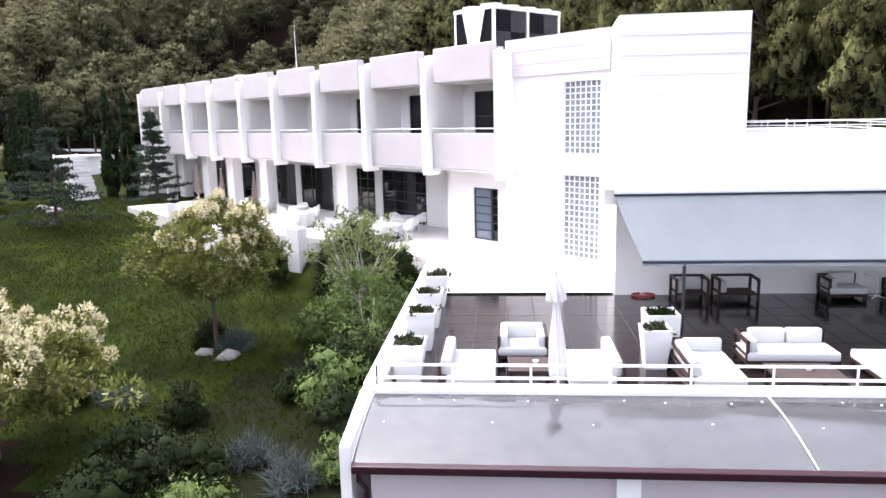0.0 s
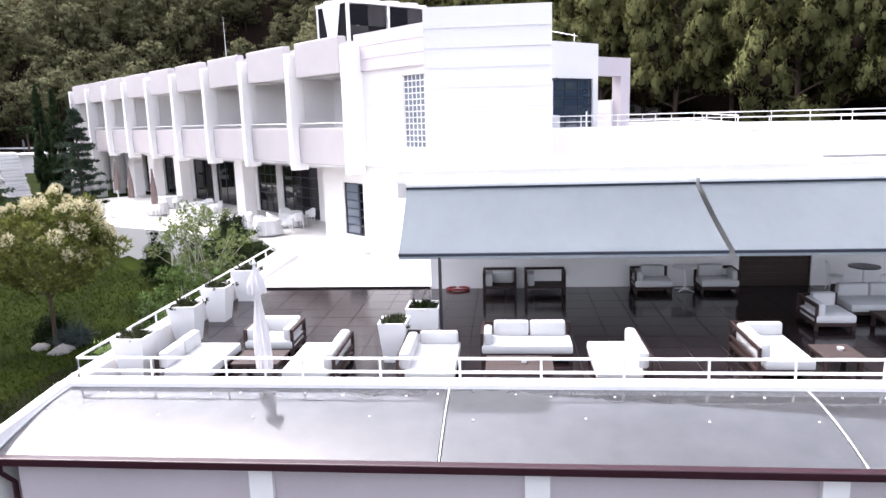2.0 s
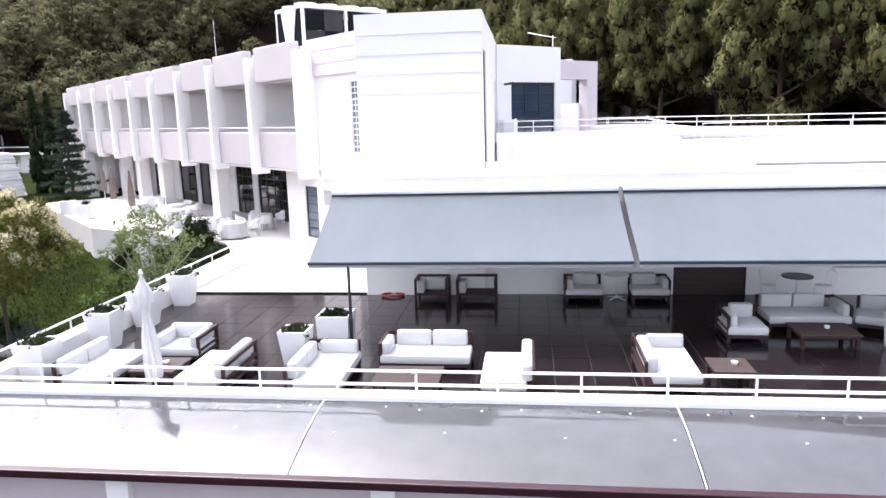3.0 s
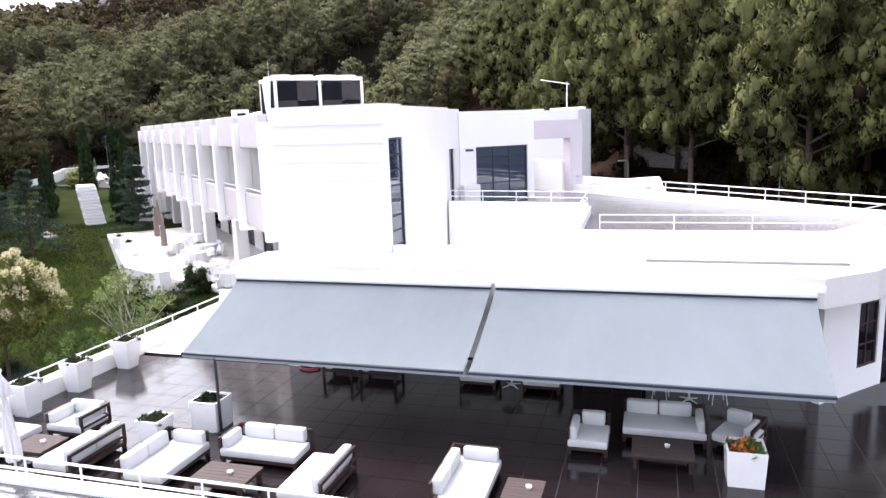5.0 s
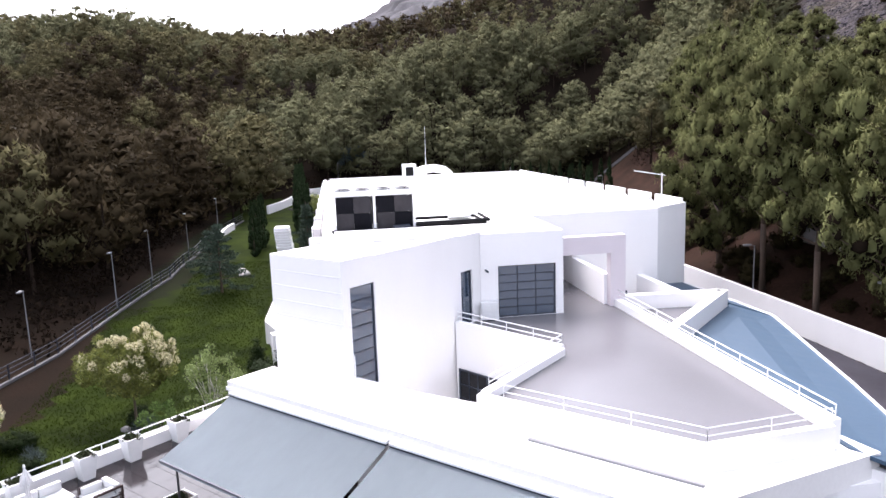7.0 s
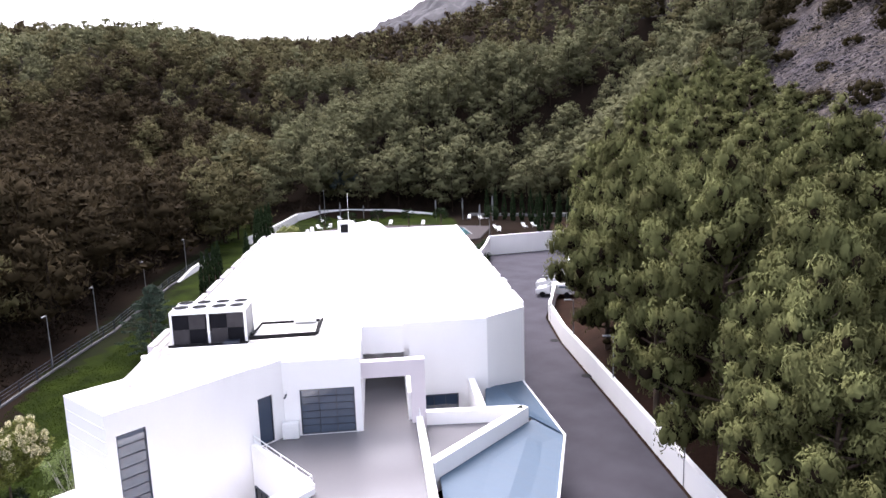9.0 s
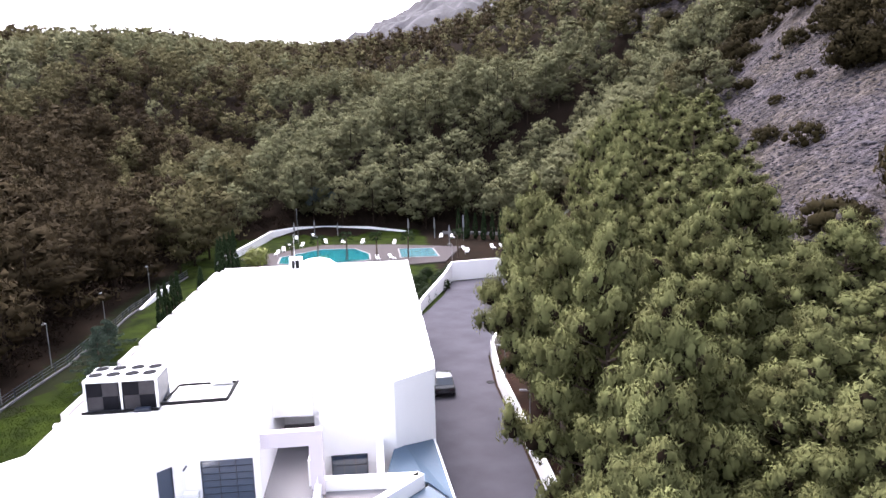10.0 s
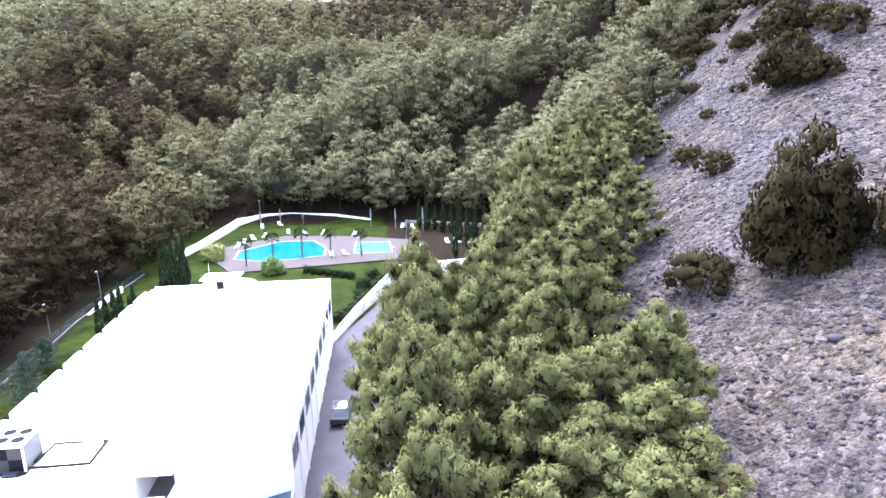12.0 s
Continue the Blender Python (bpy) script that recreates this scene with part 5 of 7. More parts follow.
# mast on the roof edge, roof mast and antenna
ms = thing("roof_mast", "thin pale metal mast with a short cross arm", "mast", "", "", pose(7.8, 21.7, 4.2))
bm = bmesh.new()
tube(bm, [(0, 0, 0), (0, 0, 1.5)], 0.022)
part("pole", bm, WHITE_METAL, ms)
for k in range(3):
    bm = bmesh.new()
    a = k * 2.1
    tube(bm, [(0, 0, 0.75), (0.2 * math.cos(a), 0.2 * math.sin(a), 0.3)], 0.012)
    part("stay", bm, WHITE_METAL, ms)
wp = thing("whip_antenna", "tall thin whip antenna on the flat roof", "antenna", "", "", pose(*ab(51.4, 29.1), ROOF))
bm = bmesh.new()
tube(bm, [(0, 0, 0), (0, 0, 2.2)], 0.05, 6, 0.04)
part("mast", bm, WHITE_METAL, wp)
bm = bmesh.new()
tube(bm, [(0, 0, 2.2), (0, 0, 5.4)], 0.025, 6, 0.012)
part("whip", bm, WHITE_METAL, wp)
an = thing("tv_antenna", "small antenna with a long horizontal boom on the roof corner", "antenna", "", "", pose(*ab(25.0, 39.6), ROOF, 0, 0, 20))
bm = bmesh.new()
tube(bm, [(0, 0, 0), (0, 0, 2.0)], 0.03)
part("mast", bm, WHITE_METAL, an)
bm = bmesh.new()
tube(bm, [(-1.6, 0, 2.15), (0.2, 0, 1.85)], 0.025)
for k in range(5):
    tube(bm, [(-1.5 + k * 0.35, -0.22, 2.13 - k * 0.058), (-1.5 + k * 0.35, 0.22, 2.13 - k * 0.058)], 0.012)
part("boom", bm, WHITE_METAL, an)

# condenser units on the roof
hv = thing("condenser_unit", "large white rooftop condenser with dark coil panels and round fans", "air conditioner", "", "", BLOCK @ pose(20.85, 20.5, ROOF))
HW = 4.05
bm = bmesh.new()
box(bm, 0, 0, 0, 2.3, HW, 0.14)
part("plinth", bm, FRAME, hv, "dark steel base frame")
for x in (0.0, 2.2):
    for y in (0.0, HW / 2 - 0.06, HW - 0.12):
        bm = bmesh.new()
        box(bm, x, y, 0.14, x + 0.1, y + 0.12, 1.8)
        part("corner_post", bm, WHITE_METAL, hv)
for k in range(2):
    bm = bmesh.new()
    y0 = k * HW / 2
    box(bm, -0.06, y0 + 0.0, 1.8, 2.36, y0 + HW / 2 - 0.02, 1.96, None, 0.03)
    top = part("top_panel", bm, WHITE_METAL, hv)
    for x in (0.62, 1.7):
        for q in (0.52, 1.5):
            bm = bmesh.new()
            lathe(bm, [(0.43, 1.96), (0.45, 2.06), (0.40, 2.06), (0.39, 1.98), (0.05, 1.98)], 20, (x, y0 + q))
            part("fan_ring", bm, WHITE_METAL, hv)
            bm = bmesh.new()
            lathe(bm, [(0.39, 1.99), (0.39, 2.072), (0.02, 2.085)], 20, (x, y0 + q))
            part("fan_guard", bm, HVAC_GRILLE, hv)
    # V-shaped coil blocks, checkered dark panels on the faces
    for face, x in (("front", 0.02), ("back", 2.26)):
        for i in range(2):
            for j in range(2):
                bm = bmesh.new()
                yy = y0 + 0.14 + i * 0.87
                box(bm, x, yy, 0.16 + j * 0.81, x + 0.03, yy + 0.86, 0.96 + j * 0.81)
                part("coil_panel", bm, HVAC_GRILLE if (i + j) % 2 else COIL_GREY, hv, "dark condenser coil panel")
bm = bmesh.new()
quad_box(bm, [(0.5, -0.01), (1.8, -0.01), (1.8, 0.02), (0.5, 0.02)], 0.16, 1.8)
for v_ in bm.verts:
    if v_.co.z < 0.5:
        v_.co.x = 1.15 + (v_.co.x - 1.15) * 0.35
part("end_panel", bm, WHITE_METAL, hv, "tapering white end panel")
bm = bmesh.new()
box(bm, 0.1, 0.03, 0.16, 2.2, 0.05, 1.8)
part("end_coil", bm, HVAC_GRILLE, hv)
bm = bmesh.new()
box(bm, 0.1, HW - 0.05, 0.16, 2.2, HW - 0.02, 1.8)
part("end_coil", bm, FRAME, hv)

# pipe rack and duct on the roof
pr = thing("pipe_run", "dark insulated pipes in a rectangle on the flat roof", "pipes", "", "", BLOCK @ pose(0, 0, ROOF))
for pts in ([(20.6, 20.4, 0.14), (20.6, 24.6, 0.14)], [(21.2, 24.6, 0.16), (21.3, 28.2, 0.16), (24.3, 28.2, 0.16), (24.3, 24.8, 0.16), (21.9, 24.6, 0.16)], [(21.0, 24.6, 0.3), (21.1, 28.35, 0.3), (24.0, 28.4, 0.3)]):
    bm = bmesh.new()
    tube(bm, pts, 0.085, 8)
    part("pipe", bm, BLACK, pr)
bm = bmesh.new()
box(bm, 24.2, 26.7, 0.1, 25.2, 28.0, 0.55, None, 0.02)
part("valve_box", bm, WHITE_METAL, pr, "pale sheet metal box")
bm = bmesh.new()
box(bm, 20.1, 23.4, 0.0, 20.6, 24.2, 0.35, None, 0.02)
part("pump", bm, FRAME, pr)
ch = thing("roof_vent", "white roof vent box with a dark louvre beside a curved duct", "vent", "", "", BLOCK @ pose(59.0, 28.3, ROOF))
bm = bmesh.new()
box(bm, -0.5, -0.7, 0, 0.5, 0.7, 1.7, None, 0.02)
part("housing", bm, WHITE_METAL, ch)
bm = bmesh.new()
box(bm, -0.53, -0.4, 0.5, -0.5, 0.4, 1.4)
part("louvre", bm, BLACK, ch)
bm = bmesh.new()
tube(bm, [(0, 0.7, 0.8), (0, 1.5, 1.05), (0, 2.6, 1.15), (0, 3.6, 0.95), (0, 4.2, 0.5), (0, 4.3, 0.0)], 0.42, 12)
part("duct", bm, WHITE_METAL, ch, "curved white duct", True)

# ---------------------------------------------------------------- restaurant terrace
def cloth_table(m):
    t = thing("dining_table", "round dining table under a long white cloth", "table", "restaurant tables", "", m)
    bm = bmesh.new()
    seg, rings = 32, []
    for k, (r, z) in enumerate([(0.5, 0.76), (0.56, 0.755), (0.58, 0.7), (0.6, 0.35), (0.64, 0.08)]):
        wv = 0.0 if k < 2 else 0.03 * k
        rings.append([bm.verts.new((r * (1 + wv * math.cos(9 * a)) * math.cos(a), r * (1 + wv * math.cos(9 * a)) * math.sin(a), z)) for a in [2 * math.pi * i / seg for i in range(seg)]])
    for a, b in zip(rings, rings[1:]):
        for i in range(seg):
            bm.faces.new((a[i], a[(i + 1) % seg], b[(i + 1) % seg], b[i]))
    bm.faces.new(rings[0])
    part("tablecloth", bm, CUSHION, t, "", True)
    bm = bmesh.new()
    tube(bm, [(0, 0, 0), (0, 0, 0.75)], 0.05, 8)
    part("column", bm, DARK_METAL, t)
    return t


def dining_chair(m):
    t = thing("dining_chair", "white tub chair at a restaurant table", "chair", "restaurant chairs", "", m)
    bm = bmesh.new()
    box(bm, -0.25, -0.25, 0.4, 0.25, 0.25, 0.48, None, 0.03)
    part("seat", bm, PLANTER, t)
    bm = bmesh.new()
    pts = [(-0.27, -0.1), (-0.27, 0.15), (-0.15, 0.28), (0.15, 0.28), (0.27, 0.15), (0.27, -0.1)]
    path_wall(bm, pts, 0.04, 0.45, [0.66, 0.74, 0.84, 0.84, 0.74, 0.66])
    part("backrest", bm, PLANTER, t)
    for sx in (-1, 1):
        for sy in (-1, 1):
            bm = bmesh.new()
            tube(bm, [(sx * 0.2, sy * 0.2, 0.42), (sx * 0.23, sy * 0.23, 0)], 0.022)
            part("leg", bm, PLANTER, t)
    return t


TABLES = [(26.6, 19.3), (29.2, 18.6), (33.8, 18.9), (36.4, 20.1), (38.8, 18.4), (28.2, 21.4), (41.6, 20.2)]
t0 = c0 = None
for i, (a, b) in enumerate(TABLES):
    x, y = ab(a, b)
    t0 = cloth_table(pose(x, y, 0.42)) if t0 is None else copy_thing(t0, pose(x, y, 0.42, 0, 0, 31 * i))
    for k in range(4 if i % 2 else 3):
        g = radians(40 + 90 * k + 17 * i)
        cm = pose(x + 0.92 * math.cos(g), y + 0.92 * math.sin(g), 0.42, 0, 0, math.degrees(g) - 90)
        c0 = dining_chair(cm) if c0 is None else copy_thing(c0, cm)
for x, y in ((-14.05, 38.15), (-17.3, 41.6), (-21.0, 46.5)):
    p = thing("parasol", "closed dusty brown parasol on the restaurant terrace", "parasol", "restaurant parasols", "", pose(x, y, 0.42))
    bm = bmesh.new()
    tube(bm, [(0, 0, 0), (0, 0, 2.9)], 0.03, 8)
    part("pole", bm, WHITE_METAL, p)
    bm = bmesh.new()
    lathe(bm, [(0.32, 0), (0.32, 0.06), (0.06, 0.1)], 16)
    part("base", bm, PALE_FLOOR, p)
    bm = bmesh.new()
    folded(bm, 0.9, 2.85, 0.15, 0.07)
    part("canopy", bm, TERRACOTTA, p, "folded dusty brown cloth", True)
for x, y in ((-20.3, 41.5), (-17.7, 39.4)):
    p = thing("planter", "white cube planter at the restaurant terrace edge", "planter", "edge planters", "", pose(x, y, 0.42))
    bm = bmesh.new()
    box(bm, -0.35, -0.35, 0, 0.35, 0.35, 0.85, None, 0.02)
    part("pot", bm, PLANTER, p)
    o = new("plant", herb(71, 0.4, 0.25, 16, SHRUB))
    o.parent = p
    o.location = (0, 0, 0.8)

# ---------------------------------------------------------------- fence and lamps
FENCE = [(-20.5, 18), (-25.4, 26.2), (-29.4, 31.8), (-36.5, 41.8), (-41.4, 46.4), (-56.8, 62.9), (-65, 72)]
def lz(x, y):
    return float(land(x, y))


fence = thing("boundary_fence", "three-rail dark metal fence on a low pale kerb", "fence")
for (x0, y0), (x1, y1) in zip(FENCE, FENCE[1:]):
    L = math.hypot(x1 - x0, y1 - y0)
    n = round(L / 2.2)
    pts = [(x0 + (x1 - x0) * k / n, y0 + (y1 - y0) * k / n) for k in range(n + 1)]
    bm = bmesh.new()
    path_wall(bm, pts, 0.25, [lz(*p) - 0.4 for p in pts], [lz(*p) + 0.16 for p in pts])
    part("kerb", bm, GROUT, fence, "low pale concrete kerb")
    for h in (0.55, 0.85, 1.15):
        bm = bmesh.new()
        tube(bm, [(x, y, lz(x, y) + h) for x, y in pts], 0.03)
        part("rail", bm, FRAME, fence)
    for x, y in pts[:-1]:
        bm = bmesh.new()
        box(bm, x - 0.035, y - 0.035, lz(x, y) + 0.2, x + 0.035, y + 0.035, lz(x, y) + 1.2)
        part("post", bm, FRAME, fence)
bm = bmesh.new()
path_wall(bm, [(-50.8, 56.9), (-54.5, 61), (-58, 65.0)], 0.4, -0.5, [0.9, 1.6, 1.7])
struct("wall_boundary", bm, PLASTER, "rough pale boundary wall beyond the fence")


def street_lamp(x, y, h, ang, z=None):
    p = thing("street_lamp", "slim grey lamp post with a short arm", "street lamp", "lamp posts", "", pose(x, y, lz(x, y) if z is None else z, 0, 0, ang))
    bm = bmesh.new()
    tube(bm, [(0, 0, 0), (0, 0, h)], 0.05, 8, 0.035)
    part("pole", bm, LAMP_METAL, p)
    bm = bmesh.new()
    tube(bm, [(0, 0, h - 0.05), (0.3, 0, h + 0.02)], 0.025)
    part("arm", bm, LAMP_METAL, p)
    bm = bmesh.new()
    box(bm, 0.2, -0.12, h - 0.03, 0.75, 0.12, h + 0.08, None, 0.03)
    part("head", bm, LAMP_METAL, p)


for x, y, h in ((-26.2, 24.8, 4.6), (-31.9, 34.0, 4.7), (-37.6, 40.6, 4.8), (-46.2, 50.2, 4.8), (-55.5, 60.8, 4.8)):
    street_lamp(x, y, h, -45)
for x, y in ((-9.6, 86.2), (-1.0, 68.3), (5.6, 61.3), (13.0, 53.9), (21.5, 45.2)):
    street_lamp(x, y, 4.6, 215, 0.5)
for x, y in ((-29.3, 96.5), (-21.5, 106.2)):
    street_lamp(x, y, 5.2, 250, 0.6)
street_lamp(-75.0, 102.5, 7.0, -40, 1.0)

# drain covers in the road
for x, y in ((2.6, 63.2), (9.3, 56.9), (-3.3, 72.5)):
    p = thing("manhole_cover", "dark iron drain cover set in the road", "manhole cover", "drain covers", "", pose(x, y, 0.56, 0, 0, 44))
    bm = bmesh.new()
    lathe(bm, [(0.42, 0.0), (0.42, 0.015), (0.38, 0.02), (0.02, 0.02)], 16)
    part("cover", bm, BLACK, p)


# ---------------------------------------------------------------- cars
def car(m, paint, label, tall=1.5, roof_mat=None):
    t = thing("car", label, "car", "parked cars", "", m)
    L, W = 4.3, 1.78
    prof = [(-2.15, 0.35), (-2.12, 0.75), (-1.95, 0.95), (-1.0, 1.02), (-0.35, tall), (1.25, tall), (1.95, 1.0), (2.12, 0.9), (2.15, 0.4)]
    bm = bmesh.new()
    rows = []
    for s in (-1, 1):
        rows.append([bm.verts.new((x, s * W / 2 * (1.0 if z < 1.05 else 0.82), z)) for x, z in prof])
    for i in range(len(prof) - 1):
        bm.faces.new((rows[0][i], rows[0][i + 1], rows[1][i + 1], rows[1][i]))
    bm.faces.new((rows[0][0], rows[1][0], rows[1][-1], rows[0][-1]))
    for r in rows:
        bm.faces.new(r)
    bmesh.ops.bevel(bm, geom=bm.edges[:], offset=0.06, segments=2, profile=0.5, affect="EDGES")
    part("body", bm, paint, t, "", True)
    for s in (-1, 1):
        bm = bmesh.new()
        y0, y1 = s * (W / 2 * 0.84), s * (W / 2 * 0.955)
        q = [bm.verts.new(c) for c in ((-0.85, y1, 1.06), (1.6, y1, 1.06), (1.15, y0, tall - 0.1), (-0.28, y0, tall - 0.1))]
        bm.faces.new(q)
        bmesh.ops.solidify(bm, geom=bm.faces[:], thickness=0.02)
        part("side_window", bm, GLASS, t)
    for xa, za, xb, zb in ((-0.98, 1.06, -0.42, tall - 0.06), (1.84, 1.08, 1.34, tall - 0.06)):
        bm = bmesh.new()
        sgn = -0.03 if xa < 0 else 0.03
        q = [bm.verts.new((x + sgn, y, z + 0.02)) for x, y, z in ((xa, -0.72, za), (xa, 0.72, za), (xb, 0.64, zb), (xb, -0.64, zb))]
        bm.faces.new(q)
        bmesh.ops.solidify(bm, geom=bm.faces[:], thickness=0.02)
        part("windscreen", bm, GLASS, t)
    for x in (-1.35, 1.35):
        for s in (-1, 1):
            bm = bmesh.new()
            lathe(bm, [(0.32, -0.1), (0.32, 0.1), (0.2, 0.11)], 16)
            bmesh.ops.rotate(bm, verts=bm.verts[:], cent=(0, 0, 0), matrix=Matrix.Rotation(radians(90), 3, "X"))
            bmesh.ops.translate(bm, verts=bm.verts[:], vec=(x, s * (W / 2 - 0.06), 0.32))
            part("wheel", bm, BLACK, t)
        for s in (-1, 1):
            bm = bmesh.new()
            x2 = -2.13 if x < 0 else 2.12
            box(bm, x2 - 0.03, s * 0.6 - 0.18, 0.66, x2 + 0.03, s * 0.6 + 0.18, 0.8, None, 0.01)
            part("light", bm, PLANTER if x < 0 else GUTTER, t)
    return t


car(pose(0.2, 59.3, 0.56, 0, 0, 315), CAR_DARK, "dark parked car on the service road", 1.62)
car(pose(-8.0, 80.6, 0.56, 0, 0, 25), CAR_WHITE, "white parked car by the road wall")
car(pose(-6.1, 77.6, 0.56, 0, 0, 25), CAR_WHITE, "second white parked car by the road wall")

# rough stone retaining wall on the wooded bank
bm = bmesh.new()
path_wall(bm, [(12.8, 64.6), (14.5, 63.2), (17.8, 60.2)], 0.5, 3.2, [5.6, 6.2, 6.0])
struct("wall_bank", bm, STONE, "rough grey stone retaining wall on the wooded bank")

# white terraced feature wall in the garden, and pool bar
ww = thing("terraced_wall", "white stepped garden wall with horizontal ledges", "wall", "", "", pose(-33.2, 53.4, 0, 0, 0, 45.8))
for k in range(14):
    out, lean_x = 0.03 * math.sin(k * 2.3), -0.035 * k
    bm = bmesh.new()
    box(bm, -0.8 - out + lean_x, -0.5 + k * 0.08 - out, k * 0.27, 0.8 + out + lean_x, 2.6, k * 0.27 + 0.21, None, 0.02)
    part("ledge", bm, PLASTER, ww)
    bm = bmesh.new()
    box(bm, -0.68 + lean_x, -0.34 + k * 0.08, k * 0.27 + 0.21, 0.68 + lean_x, 2.5, k * 0.27 + 0.27)
    part("recess", bm, PALE_FLOOR, ww)
PINE_H = 16.0
PINES = [pine_mesh(11, PINE_H, 5.4, 40), pine_mesh(12, PINE_H, 5.0, 36, 0.28), pine_mesh(13, PINE_H, 5.6, 40, 0.08), pine_mesh(14, PINE_H, 5.2, 36, 0.32),
         pine_mesh(15, PINE_H, 5.2, 30, 0.12, 4, 26, 0.28), pine_mesh(16, PINE_H, 5.6, 30, 0.1, 4, 26, 0.28)]


def plant_pine(x, y, top, k, wide, turn):
    """A pine at (x, y) whose crown ends at the height top."""
    z = float(land(x, y))
    t = thing("pine_tree", "tall pine with soft rounded olive green needle plumes", "tree", "pines beside the road")
    t.matrix_basis = pose(x, y, z - 0.2, 0, 0, turn) @ Matrix.Diagonal((wide, wide, (top - z) / PINE_H, 1))
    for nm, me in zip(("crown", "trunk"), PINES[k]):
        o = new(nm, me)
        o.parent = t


# large pines along the road and up the foot of the slope: x, y, height of the top, breadth
ROADSIDE = [(23, 46.2, 18.3, 1.0), (27.6, 42.6, 16.5, 0.9), (27.5, 51.6, 17.6, 0.95), (24, 56.3, 18.2, 0.9), (25, 59.8, 20.6, 0.95), (31.4, 59.0, 18.5, 0.8), (32.6, 48.9, 15.2, 0.85), (17.2, 51.6, 16.9, 0.95),
            (8.6, 61.6, 19.5, 1.0), (28.8, 39.2, 14.3, 0.8), (30.2, 36.2, 12.9, 0.8), (12.9, 57.0, 18.2, 1.0), (35.5, 41.5, 14.5, 0.85), (38, 33.0, 13.0, 0.9), (16.5, 60.5, 17.5, 0.9), (21, 52, 16.2, 0.85), (13, 63.5, 18, 0.9), (30, 54.5, 17.0, 0.9), (34, 53.5, 15.8, 0.9), (36, 49.5, 14.3, 0.9), (33.2, 44, 14.2, 0.9), (38.5, 44, 13.2, 0.8)]
UPHILL = [(6.9, 80.9, 22.7, 1.0), (0.2, 89, 24.6, 1.0), (0.5, 104.8, 28.7, 1.05), (15.3, 86.2, 23, 0.9), (12.5, 69.5, 20, 1.0), (8.5, 75.5, 21, 1.0), (17.5, 76, 21, 0.9), (9, 94, 25.5, 1.0), (18.5, 66.5, 20, 0.95),
          (-5, 98, 24, 1.0), (-7, 110, 27, 1.0), (20, 62.5, 19, 0.9), (3, 114, 28, 0.9), (-12, 118, 26, 1.0), (2.5, 97, 25, 0.9), (-14, 127, 27.5, 1.0), (-4, 122, 28, 1.0), (14, 79.5, 20.5, 0.9)]
for i, (x, y, top, wide) in enumerate(ROADSIDE):
    plant_pine(x, y, top, i % 4, wide, i * 77)
for i, (x, y, top, wide) in enumerate(UPHILL):
    plant_pine(x, y, top, 4 + i % 2, wide, i * 77)


# the wooded hills, one mass of crowns
def spaced(r, x0, x1, y0, y1, step):
    gx_, gy_ = np.meshgrid(np.arange(x0, x1, step), np.arange(y0, y1, step * 0.87), indexing="ij")
    gx_ = gx_ + (np.arange(gx_.shape[1]) % 2)[None] * step * 0.5
    p = np.stack([gx_.ravel(), gy_.ravel()], -1)
    return p + r.uniform(-0.36, 0.36, p.shape) * step


def crown_form(seed, count, step, puff, coat, size, low):
    """A pine crown one unit high and about one third broad to each side: plumes of needle sprays along rising branches. Vertices, faces, normals."""
    r = np.random.default_rng(seed)
    cs, rs = [], []
    for k in range(count):
        t = ((k + r.uniform(0, 0.9)) / count) ** 0.85
        reach = 0.33 * (0.95 * (1 - t ** 1.9) ** 0.7 + 0.06) * r.uniform(0.6, 1.1)
        ang = 2.4 * k + r.uniform(-0.5, 0.5)
        z0, rise = low + (0.9 - low) * t, reach * r.uniform(0.1, 0.4)
        m = 1 + int(reach / step)
        for i in range(m):
            g = 0.25 + 0.75 * (i + r.uniform(0.3, 0.9)) / m
            q = puff * r.uniform(0.75, 1.3) * (1.1 - 0.35 * t)
            cs.append((reach * g * math.cos(ang) + r.normal() * 0.012, reach * g * math.sin(ang) + r.normal() * 0.012, z0 + rise * g ** 1.5))
            rs.append((q, q, q * r.uniform(0.75, 1.05)))
    cs, rs = np.array(cs), np.array(rs)
    return tufted(cs, rs, OCTA, coat, size, 0.24, r, 0.2, unit((cs - np.array([0, 0, 0.45])) * np.array([1, 1, 0.8])), 1.0, 0.52)


